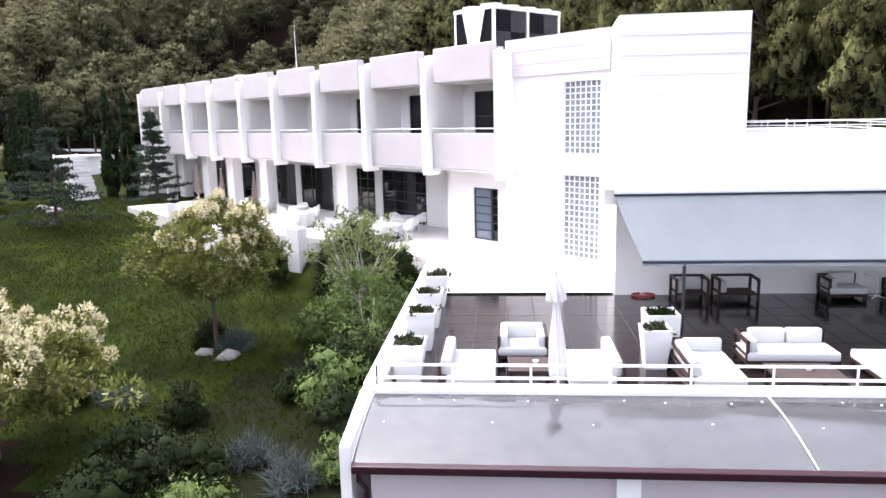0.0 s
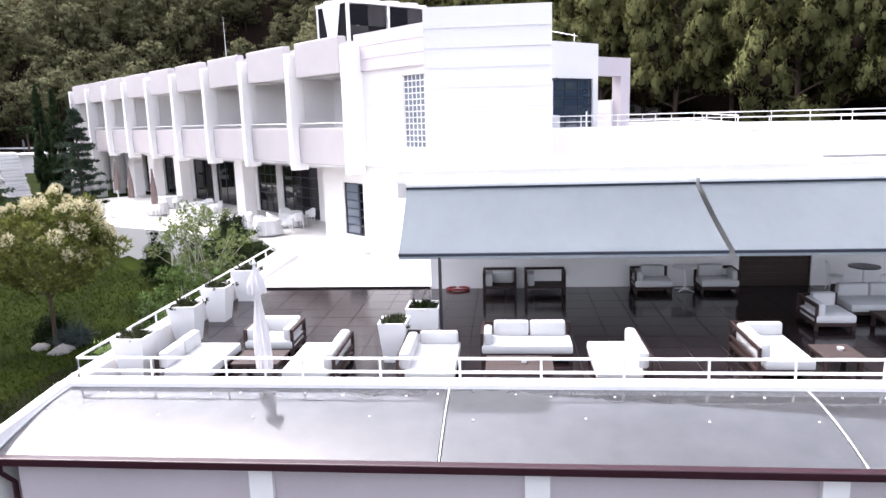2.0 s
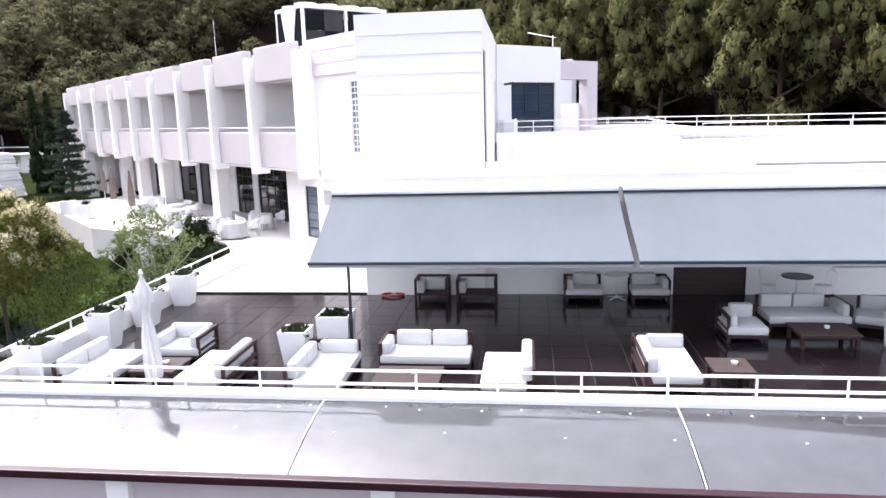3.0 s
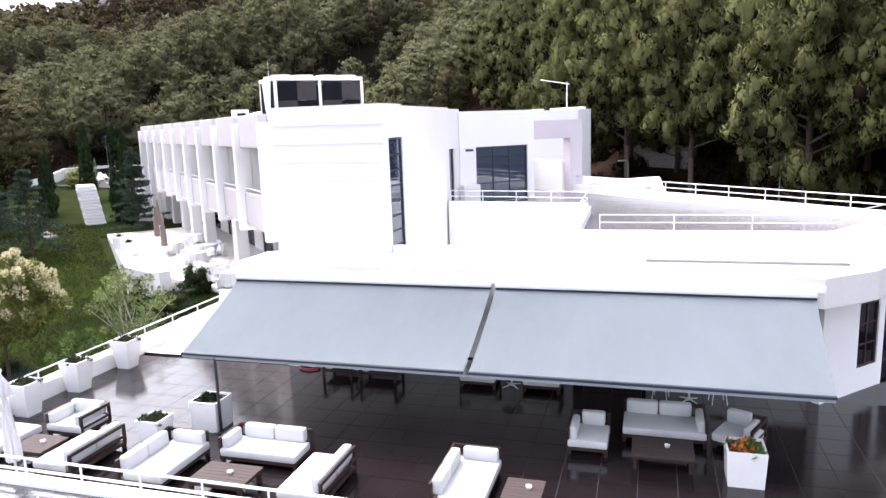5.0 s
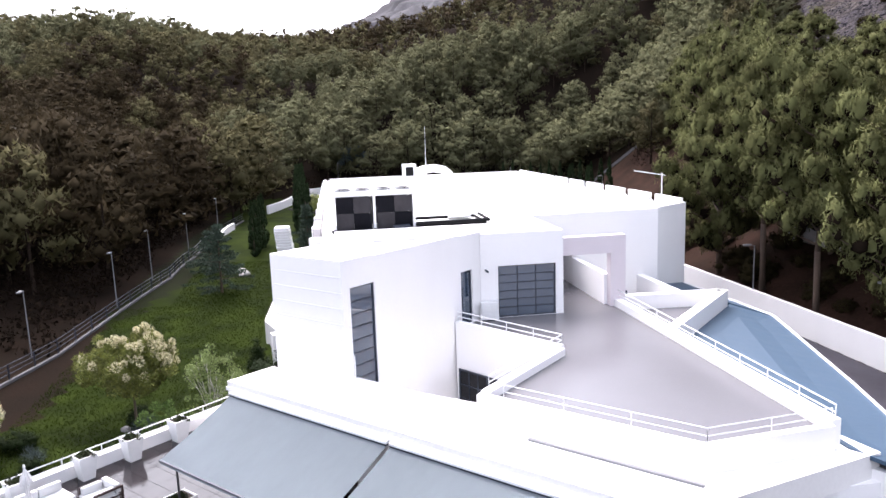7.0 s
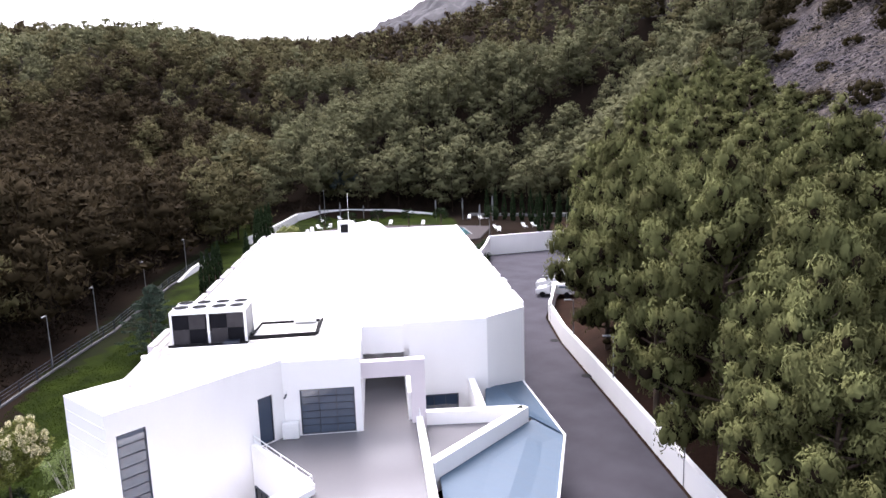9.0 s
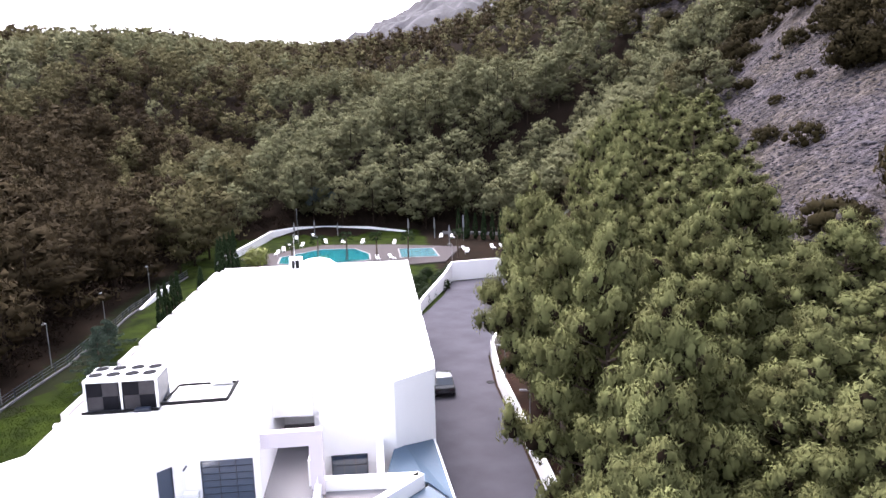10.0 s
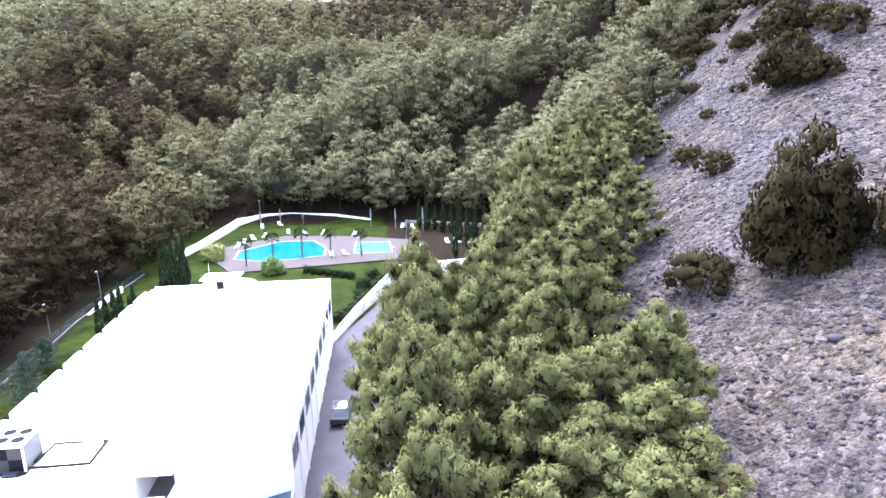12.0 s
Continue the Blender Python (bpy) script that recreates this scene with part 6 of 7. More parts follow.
def forest(pts, r, wide, forms, less=0.0):
    """Pines of several forms, turned and scaled one by one, with a tone for each tree."""
    z = land(pts[:, 0], pts[:, 1])
    n = len(pts)
    swell = 0.5 + 0.5 * waves(pts[:, 0], pts[:, 1], 6.5)
    hh = r.uniform(8.5, 14.5, n) + 3.5 * swell - less
    big = hh * wide * r.uniform(0.8, 1.25, n)
    turn = r.uniform(0, 6.283, n)
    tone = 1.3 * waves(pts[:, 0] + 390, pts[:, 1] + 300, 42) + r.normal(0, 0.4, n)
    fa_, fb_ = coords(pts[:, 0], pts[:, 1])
    # browner trees to the west paint in shade, paler ones to the north light
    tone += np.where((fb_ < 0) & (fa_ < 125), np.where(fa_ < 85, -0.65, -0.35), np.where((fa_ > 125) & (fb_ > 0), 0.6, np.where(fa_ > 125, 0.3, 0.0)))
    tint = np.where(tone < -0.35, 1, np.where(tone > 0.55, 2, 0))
    vs, fs, ns, ks, o = [], [], [], [], 0
    for k, (v, f, nor) in enumerate(forms):
        own = np.arange(k, n, len(forms))
        c, s = np.cos(turn[own])[:, None], np.sin(turn[own])[:, None]
        w, h = big[own][:, None], hh[own][:, None]
        x, y = v[None, :, 0], v[None, :, 1]
        vs.append(np.stack([(c * x - s * y) * w + pts[own, 0:1], (s * x + c * y) * w + pts[own, 1:2], v[None, :, 2] * h + z[own][:, None]], -1).reshape(-1, 3))
        ns.append(np.stack([c * nor[:, 0] - s * nor[:, 1], s * nor[:, 0] + c * nor[:, 1], np.repeat(nor[None, :, 2], len(own), 0)], -1).reshape(-1, 3))
        fs.append((f[None] + (o + np.arange(len(own)) * len(v))[:, None, None]).reshape(-1, 3))
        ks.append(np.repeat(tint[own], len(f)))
        o += len(own) * len(v)
    return (np.concatenate(vs), np.concatenate(fs)), z, hh, np.concatenate(ks), np.concatenate(ns)


FOREST_MIX = [PINE_FAR, PINE_SHADED_BROWN, PINE_PALE]


def coords(x, y):
    return -0.7175 * x + 0.6966 * y, 0.6966 * x + 0.7175 * y


def wooded_near(x, y):
    a, b = coords(x, y)
    e = b - hill_foot(a)
    west = (b < 0.2) & (a > 44) | (b < -16) & (a > 12)
    north = (a > 139 + 2 * np.sin(b / 9) - 9 * np.clip((b - 40) / 15, 0, 1)) & (e < 60)
    pocket = (a > 96) & (b < 8) | (a > 92) & (e > 4) & (e < 30)
    return (west | north | pocket) & (np.hypot(x + 30, y - 60) < 132)


def wooded_far(x, y, r):
    a, b = coords(x, y)
    e = b - hill_foot(a)
    ok = ((b < 1.0) & (a > 10) | (a > 132)) & (np.hypot(x + 30, y - 60) >= 132)
    bare = (e > 20) & (r.random(len(x)) < np.clip(0.5 + (e - 20) / 90 - (a - 121) / 520, 0, 0.95))
    ang = np.degrees(np.arctan2(y - 10, x - 10))
    return ok & ~bare & (ang > 83) & (ang < 187)


r_f = np.random.default_rng(21)
pts = spaced(r_f, -165, 105, -75, 195, 7.6)
pts = pts[wooded_near(pts[:, 0], pts[:, 1])]
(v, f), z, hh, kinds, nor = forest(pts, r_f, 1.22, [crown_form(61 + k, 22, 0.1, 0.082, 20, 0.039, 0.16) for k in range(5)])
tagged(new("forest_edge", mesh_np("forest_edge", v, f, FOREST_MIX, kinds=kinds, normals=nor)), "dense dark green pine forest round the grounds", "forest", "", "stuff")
# trunks in a darker copy of the bark, its colour holding the canopy's shade
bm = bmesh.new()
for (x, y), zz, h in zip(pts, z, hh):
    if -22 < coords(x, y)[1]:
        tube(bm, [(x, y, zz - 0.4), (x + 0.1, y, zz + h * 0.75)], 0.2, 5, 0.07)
tagged(part("forest_trunks", bm, SHADED_BARK, None), "bare brown pine trunks under the forest canopy", "forest", "", "stuff")

# dead lower branches inside the forest's edge, the shade there in their near-black brown
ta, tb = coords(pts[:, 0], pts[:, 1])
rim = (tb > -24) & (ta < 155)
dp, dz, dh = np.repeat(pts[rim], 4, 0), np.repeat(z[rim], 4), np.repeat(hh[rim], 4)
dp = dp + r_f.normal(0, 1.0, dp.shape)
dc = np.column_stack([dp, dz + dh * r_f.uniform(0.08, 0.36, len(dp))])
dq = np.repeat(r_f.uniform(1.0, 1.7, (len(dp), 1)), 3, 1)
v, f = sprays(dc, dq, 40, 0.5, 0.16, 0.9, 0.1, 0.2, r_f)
tagged(new("dead_branches", mesh_np("dead_branches", v, f, SHADED_DEAD_TWIG)), "dead lower pine branches inside the forest edge, in a shade-dark brown", "branches", "", "stuff")

# low scrub under the first trees, coloured near-black to stand for shade
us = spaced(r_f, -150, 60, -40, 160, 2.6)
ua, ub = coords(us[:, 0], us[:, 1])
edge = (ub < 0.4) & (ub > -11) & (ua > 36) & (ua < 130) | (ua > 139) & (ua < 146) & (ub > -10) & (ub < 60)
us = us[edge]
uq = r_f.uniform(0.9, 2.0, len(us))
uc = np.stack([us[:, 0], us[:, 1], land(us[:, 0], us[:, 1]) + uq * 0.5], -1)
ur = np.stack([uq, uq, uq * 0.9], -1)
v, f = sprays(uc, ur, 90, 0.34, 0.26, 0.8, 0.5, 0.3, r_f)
tagged(new("undergrowth", mesh_np("undergrowth", v, f, SHADED_DEAD_TWIG)), "scrub and undergrowth below the forest edge, in a shade-dark brown", "undergrowth", "", "stuff")

near_hills = spaced(r_f, -340, 110, -60, 340, 8.4)
near_hills = near_hills[wooded_far(near_hills[:, 0], near_hills[:, 1], r_f) & (np.hypot(*near_hills.T) < 330)]
far_hills = spaced(r_f, -760, 150, -60, 760, 9.0)
far_hills = far_hills[wooded_far(far_hills[:, 0], far_hills[:, 1], r_f) & (np.hypot(*far_hills.T) >= 330) & (np.hypot(*far_hills.T) < 740)]
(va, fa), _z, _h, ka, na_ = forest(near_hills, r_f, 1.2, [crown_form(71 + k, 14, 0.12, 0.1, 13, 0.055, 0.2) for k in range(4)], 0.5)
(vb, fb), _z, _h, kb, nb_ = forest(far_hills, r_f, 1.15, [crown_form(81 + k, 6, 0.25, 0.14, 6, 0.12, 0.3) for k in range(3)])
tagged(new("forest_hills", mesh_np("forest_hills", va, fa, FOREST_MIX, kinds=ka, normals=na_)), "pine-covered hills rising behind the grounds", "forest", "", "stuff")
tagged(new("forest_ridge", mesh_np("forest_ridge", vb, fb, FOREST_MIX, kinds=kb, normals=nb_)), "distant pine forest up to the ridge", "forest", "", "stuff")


# shrubs on the stony slope
def bush_mesh(seed, w, h, clumps, per, size, mat, flat=0.8):
    r = np.random.default_rng(seed)
    d = r.normal(size=(clumps, 3))
    d /= np.linalg.norm(d, axis=1, keepdims=True)
    d[:, 2] = np.abs(d[:, 2])
    cs = d * np.array([w, w, h]) * r.uniform(0.35, 0.85, (clumps, 1)) + np.array([0, 0, h * 0.12])
    q = r.uniform(0.25, 0.45, clumps) * min(w, h * 1.3)
    rs = np.stack([q, q, q * flat], -1)
    v, f, nor = tufted(cs, rs, OCTA, int(per * 1.1), size * 0.7, 0.28, r, 0.2, d)
    return mesh_np("foliage", v, f, mat, normals=nor)


def stem_mesh(pts, r0, r1, mat=BARK):
    bm = bmesh.new()
    for p in pts:
        tube(bm, p, r0, 6, r1)
    return mesh_of(bm, "stem", mat, True)


def plant(name, label, category, parts, m, group=""):
    t = thing(name, label, category, group, "", m)
    for nm, me in parts:
        o = new(nm, me)
        o.parent = t
    return t


def dome_mesh(seed, w, h, clumps, per, size, mat, low=-0.15, q_=1.0):
    """A dense rounded bush: clumps close together over a dome, the lowest on the ground."""
    r = np.random.default_rng(seed)
    k = np.arange(clumps) + 0.5
    up = 1 - (1 - low) * k / clumps
    turn = k * 2.39996 + r.uniform(-0.3, 0.3, clumps)
    flat = np.sqrt(np.maximum(0, 1 - up * up))
    d = np.stack([flat * np.cos(turn), flat * np.sin(turn), up], -1)
    reach = r.uniform(0.5, 0.85, (clumps, 1))
    cs = d * np.array([w, w, h]) * reach * (1 + 0.18 * np.sin(3 * turn + seed))[:, None] + np.array([0, 0, 0.2])
    q = r.uniform(0.26, 0.46, clumps) * w * q_
    v, f, nor = tufted(cs, np.stack([q, q, q * 0.85], -1), ICO1, per, size, 0.3, r, 0.16, d)
    return mesh_np("foliage", v, f, mat, normals=nor)


SLOPE_BUSH = [dome_mesh(31, 2.0, 2.0, 28, 20, 0.24, SLOPE_LEAF), dome_mesh(32, 2.0, 1.6, 24, 20, 0.24, SLOPE_LEAF), dome_mesh(33, 2.0, 2.4, 30, 20, 0.24, SLOPE_LEAF), dome_mesh(34, 2.0, 2.6, 110, 70, 0.17, SLOPE_LEAF, q_=0.62)]
STUB = stem_mesh([[(0, 0, -0.5), (0, 0, 0.32)]], 0.1, 0.05)
r_b = np.random.default_rng(41)
# x, y, radius and shape of the larger ones
spots = [(13.0, 107.6, 2.3, 0), (19.2, 100.4, 2.4, 2), (34.3, 79.2, 5.0, 3), (27.5, 76.6, 3.2, 0), (1.7, 135.3, 2.2, 1), (10.9, 118.9, 1.3, 2), (21.6, 118.3, 4.6, 3), (25.0, 116.5, 3.4, 0),
         (7.3, 140.9, 3.0, 0), (12.1, 138.6, 3.0, 2), (13.5, 123.3, 1.7, 1), (5.1, 139.5, 1.0, 1), (-20.0, 172.1, 5.0, 3), (-13.0, 164.0, 4.0, 2), (-7.0, 156.0, 4.6, 0), (-6.7, 164.7, 3.6, 2),
         (4.7, 155.3, 4.4, 0), (14.1, 142.5, 4.4, 2), (22.1, 130.5, 3.2, 0), (16.4, 133.1, 4.2, 3), (-27.4, 201.7, 5.0, 2), (-38.7, 199.8, 5.0, 0), (-49.3, 199.6, 4.6, 2), (43.0, 78.0, 4.5, 3)]
tries = 0
while len(spots) < 170 and tries < 9000:
    tries += 1
    x, y = r_b.uniform(-60, 60), r_b.uniform(110, 270)
    a, b = coords(x, y)
    e = b - float(hill_foot(np.array(a)))
    if e > 46 and 60 < a < 230 and all(math.hypot(x - q[0], y - q[1]) > 1.1 * q[2] + 1.6 for q in spots):
        spots.append((x, y, r_b.uniform(1.2, 3.6), int(r_b.integers(0, 3))))
# a denser belt of scrub along the upper edge of the wood
tries = 0
while len(spots) < 270 and tries < 6000:
    tries += 1
    a = r_b.uniform(104, 225)
    b = float(hill_foot(np.array(a))) + r_b.uniform(24, 58)
    x, y = ab(a, b)
    if all(math.hypot(x - q[0], y - q[1]) > 0.8 * q[2] + 1.6 for q in spots):
        spots.append((x, y, r_b.uniform(1.8, 4.3), int(r_b.integers(0, 3))))
for x, y, s, k in spots:
    tall = k == 3 and y < 90
    plant("slope_shrub", "tall spreading evergreen bush on the stony slope" if tall else "rounded olive brown shrub on the stony slope", "shrub", [("foliage", SLOPE_BUSH[k]), ("stem", STUB)],
          pose(x, y, float(land(x, y)) - 0.1, 0, 0, r_b.uniform(0, 360)) @ Matrix.Diagonal((s / 1.9, s / 1.9, s / (1.5 if tall else 2.1), 1)), "shrubs on the stony slope")

# dark scrub on the wooded bank above the road
r_k = np.random.default_rng(47)
for i in range(70):
    a, b = r_k.uniform(8, 74), 0
    b = hill_foot(a) + r_k.uniform(2.2, 12)
    x, y = ab(float(a), float(b))
    s = r_k.uniform(0.35, 0.95)
    plant("bank_bush", "dark brownish scrub bush on the wooded bank", "shrub", [("foliage", SLOPE_BUSH[i % 3]), ("stem", STUB)],
          pose(x, y, float(land(x, y)) - 0.15, 0, 0, r_k.uniform(0, 360)) @ Matrix.Diagonal((s, s, s * 0.9, 1)), "bushes under the roadside pines")

# loose stones on the slope, one mass
r_s = np.random.default_rng(43)
sx, sy = r_s.uniform(-15, 85, 30000), r_s.uniform(35, 150, 30000)
sa, sb = coords(sx, sy)
se = sb - hill_foot(sa)
ok = (se > 14) & (se < 85) & (sa < 110)
sx, sy = sx[ok], sy[ok]
q = r_s.uniform(0.06, 0.28, len(sx)) * np.where(r_s.random(len(sx)) < 0.03, 2.0, 1)
cs = np.stack([sx, sy, land(sx, sy)], -1)
rs = np.stack([q * r_s.uniform(0.7, 1.5, len(sx)), q, q * 0.6], -1)
v, f = cores(cs, rs, OCTA, r_s, 0.25)
tagged(new("scree", mesh_np("scree", v, f, SCREE_STONE)), "loose pale limestone rubble on the slope", "rubble", "", "stuff")

# ---------------------------------------------------------------- garden plants
def crown_tree(name, label, x, y, h, w, seed, leaf, bloom=None, bloom_side=(0, 0), n=130, size=0.115, trunk_h=1.2, stems=1, group="", per=150):
    """A small broadleaved tree: forked trunk and a loose crown of leaf clumps, with blossom on its outer clumps."""
    r = np.random.default_rng(seed)
    t = thing(name, label, "tree", group, "", pose(x, y, lz(x, y) - 0.05, 0, 0, 0))
    d = r.normal(size=(n, 3))
    d /= np.linalg.norm(d, axis=1, keepdims=True)
    rad = r.uniform(0.45, 1.0, (n, 1)) ** 0.6
    cs = d * rad * np.array([w, w, (h - trunk_h) / 2]) * (1 + 0.16 * r.normal(size=(n, 1))) + np.array([0, 0, trunk_h + (h - trunk_h) / 2])
    q = r.uniform(0.22, 0.42, n) * w / 2.4
    rs = np.stack([q, q, q * 0.9], -1)
    v, f = tufts(cs, rs, per, size, 0.36, 0.25, r)
    o = new("crown", mesh_np("crown", v, f, leaf))
    o.parent = t
    if bloom:
        score = d[:, 2] * 0.9 + d[:, 0] * bloom_side[0] + d[:, 1] * bloom_side[1] + r.normal(size=n) * 0.35
        pick = np.argsort(-score)[: int(n * 0.36)]
        c2 = cs[pick] + d[pick] * q[pick][:, None] * 0.7 + np.array([0, 0, 0.12])
        v, f = tufts(c2, rs[pick] * np.array([0.6, 0.6, 0.8]), 120, size * 0.62, 0.5, 0.6, r)
        o = new("blossom", mesh_np("blossom", v, f, bloom))
        o.parent = t
        tagged(o, "clusters of cream blossom")
    bm = bmesh.new()
    for k in range(stems):
        ox, oy = (0.16 * math.cos(2.4 * k), 0.16 * math.sin(2.4 * k)) if stems > 1 else (0, 0)
        tube(bm, [(ox, oy, -0.2), (ox * 1.6, oy * 1.6, trunk_h * 0.6), (ox * 3.5, oy * 3.5, trunk_h + 0.5)], 0.09 if stems == 1 else 0.045, 7, 0.04 if stems == 1 else 0.025)
        for j in range(6):
            e = cs[(k * 17 + j * 9) % n]
            tube(bm, [(ox * 2, oy * 2, trunk_h * 0.8 + 0.1 * j), tuple(e * np.array([0.5, 0.5, 0.5]) + np.array([ox, oy, trunk_h * 0.5])), tuple(e)], 0.03, 5, 0.008)
    part("trunk", bm, PALE_BARK if stems > 1 else BARK, t, "", True)
    return t


PALE_BARK = material("pale_bark", (0.42, 0.40, 0.36), 0.85, vary=0.15, scale=4, fine=30, bump=0.4)
MIX_LEAF = material("olive_green_leaves", (0.20, 0.225, 0.048), 0.6, second=(0.1, 0.1, 0.026), scale=1.2, fine=8, bump=0, island=0.35, spec=0.3)
translucent(MIX_LEAF, 0.12)
BIRCH_LEAF = material("light_green_leaves", (0.19, 0.24, 0.085), 0.6, vary=0.2, scale=1.5, fine=12, bump=0, island=0.35, spec=0.2)
translucent(BIRCH_LEAF, 0.12)
crown_tree("flowering_tree", "small tree with cream blossom on the lawn", -10.5, 23.4, 5.3, 2.4, 81, MIX_LEAF, BLOSSOM, (0.75, 0.1), 160, trunk_h=2.1, group="flowering trees")
crown_tree("flowering_tree", "spreading tree with pale cream blossom at the garden edge", -12.6, 15.2, 3.5, 2.5, 82, MIX_LEAF, BLOSSOM, (0.35, 0.5), 160, group="flowering trees")
crown_tree("birch_shrub", "open multi-stemmed young tree with pale stems", -5.6, 25.0, 4.9, 1.65, 83, BIRCH_LEAF, None, (0, 0), 85, 0.085, 1.5, 5, per=62)
crown_tree("birch_shrub", "open multi-stemmed leafy shrub by the terrace wall", -4.6, 21.6, 3.2, 1.35, 84, LEAF, None, (0, 0), 70, 0.1, 0.8, 3, per=90)


def bush(name, label, x, y, w, h, seed, mat, clumps=60, per=50, size=0.12, group="", z=None):
    if mat is OLIVE_LEAF:
        r = np.random.default_rng(seed)
        cs = np.column_stack([r.normal(0, w * 0.3, (9, 2)), r.uniform(0.1, 0.35, 9) * h])
        me = mesh_np("foliage", *tufts(cs, np.full((9, 3), 0.28 * w), 70, 0.42 * h, 0.035, 0.5, r), mat)
    else:
        me = bush_mesh(seed, w, h, clumps, per, size, mat)
    return plant(name, label, "bush", [("foliage", me), ("stem", STUB)], pose(x, y, (lz(x, y) if z is None else z) - 0.05, 0, 0, seed * 37), group)


# green shrubs along the terrace wall
for i, (x, y, w, h) in enumerate(((-4.3, 16.4, 0.9, 1.6), (-4.9, 18.0, 1.1, 2.1), (-4.4, 19.6, 1.0, 2.4), (-5.4, 20.4, 1.0, 1.7), (-4.3, 23.2, 1.0, 2.3), (-5.3, 23.0, 1.1, 1.9), (-6.3, 19.2, 0.8, 1.1), (-4.0, 14.6, 0.7, 1.1), (-4.3, 25.4, 1.0, 2.6), (-6.3, 25.6, 1.0, 1.7), (-5.4, 26.4, 1.1, 2.2), (-7.2, 24.4, 0.9, 1.4), (-4.5, 18.8, 0.9, 2.7), (-4.4, 22.3, 1.0, 2.8), (-4.6, 24.4, 1.1, 3.0), (-5.4, 26.9, 1.2, 3.1), (-6.7, 27.3, 1.1, 2.8))):
    bush("wall_shrub", "leafy green shrub growing against the terrace wall", x, y, w, h, 90 + i, LEAF if i % 3 else SHRUB, 50, 50, 0.13, "shrubs by the wall")
# dark clipped hedge at the end of the railing
for i, (x, y, w, h) in enumerate(((-4.5, 27.5, 1.15, 3.1), (-5.5, 28.0, 1.2, 3.2), (-6.7, 28.9, 1.2, 2.9), (-7.9, 30.1, 1.2, 2.4))):
    bush("hedge_bush", "dense dark evergreen bush beside the restaurant terrace", x, y, w, h, 110 + i, SHRUB, 70, 60, 0.10, "dark bushes")
bush("hedge_bush", "dense dark rounded bush against the terrace edge", -7.0, 31.3, 0.95, 1.75 - lz(-7.0, 31.3), 115, SHRUB, 110, 60, 0.09, "dark bushes")
bush("topiary_ball", "clipped dark round topiary bush", -11.05, 31.94, 0.75, 1.3 - lz(-11.05, 31.94), 116, SHRUB, 90, 70, 0.08)
pl = thing("plinth", "white rendered block at the corner of the restaurant terrace", "plinth", "", "", pose(-10.24, 32.9, 0, 0, 0, -27))
bm = bmesh.new()
box(bm, -0.38, -0.32, lz(-10.24, 32.9) - 0.2, 0.38, 0.32, 0.98, None, 0.02)
part("block", bm, PLASTER, pl)
# low garden plants
for i, (x, y, w, h, m_) in enumerate(((-9.2, 15.0, 1.3, 1.2, SHRUB), (-7.6, 14.0, 1.3, 1.3, SHRUB), (-8.8, 12.6, 1.4, 1.3, SHRUB), (-8.9, 17.3, 0.8, 1.2, SHRUB), (-6.6, 12.6, 1.0, 1.0, LEAF), (-10.9, 18.4, 0.9, 0.8, OLIVE_LEAF), (-6.2, 15.3, 0.75, 1.0, OLIVE_LEAF), (-4.95, 14.3, 0.75, 1.0, OLIVE_LEAF), (-9.8, 23.4, 0.7, 1.1, OLIVE_LEAF), (-10.9, 23.8, 0.7, 1.0, SHRUB), (-13.2, 18.5, 1.1, 1.0, SHRUB), (-12.8, 12.5, 1.5, 1.5, SHRUB), (-15.3, 14.5, 1.4, 1.4, SHRUB))):
    grey = m_ is OLIVE_LEAF
    bush("spiky_shrub" if grey else "low_shrub", "grey-blue spiky shrub in the garden bed" if grey else "low dark green garden shrub", x, y, w, h, 120 + i, m_, 40, 60 if grey else 50, 0.2 if grey else 0.13, "garden shrubs")
for i, (x, y, s) in enumerate(((-10.75, 22.9, 0.36), (-9.75, 22.6, 0.42), (-31.5, 46.5, 0.7), (-33, 47.5, 0.6))):
    b_ = thing("boulder", "pale rough garden boulder on the lawn", "boulder", "garden boulders", "", pose(x, y, lz(x, y), 0, 0, 50 * i))
    v, f = cores(np.zeros((1, 3)), np.array([[s, s * 0.75, s * 0.55]]), ico(2), np.random.default_rng(130 + i), 0.16)
    o = new("stone", mesh_np("stone", v, f, STONE))
    o.parent = b_


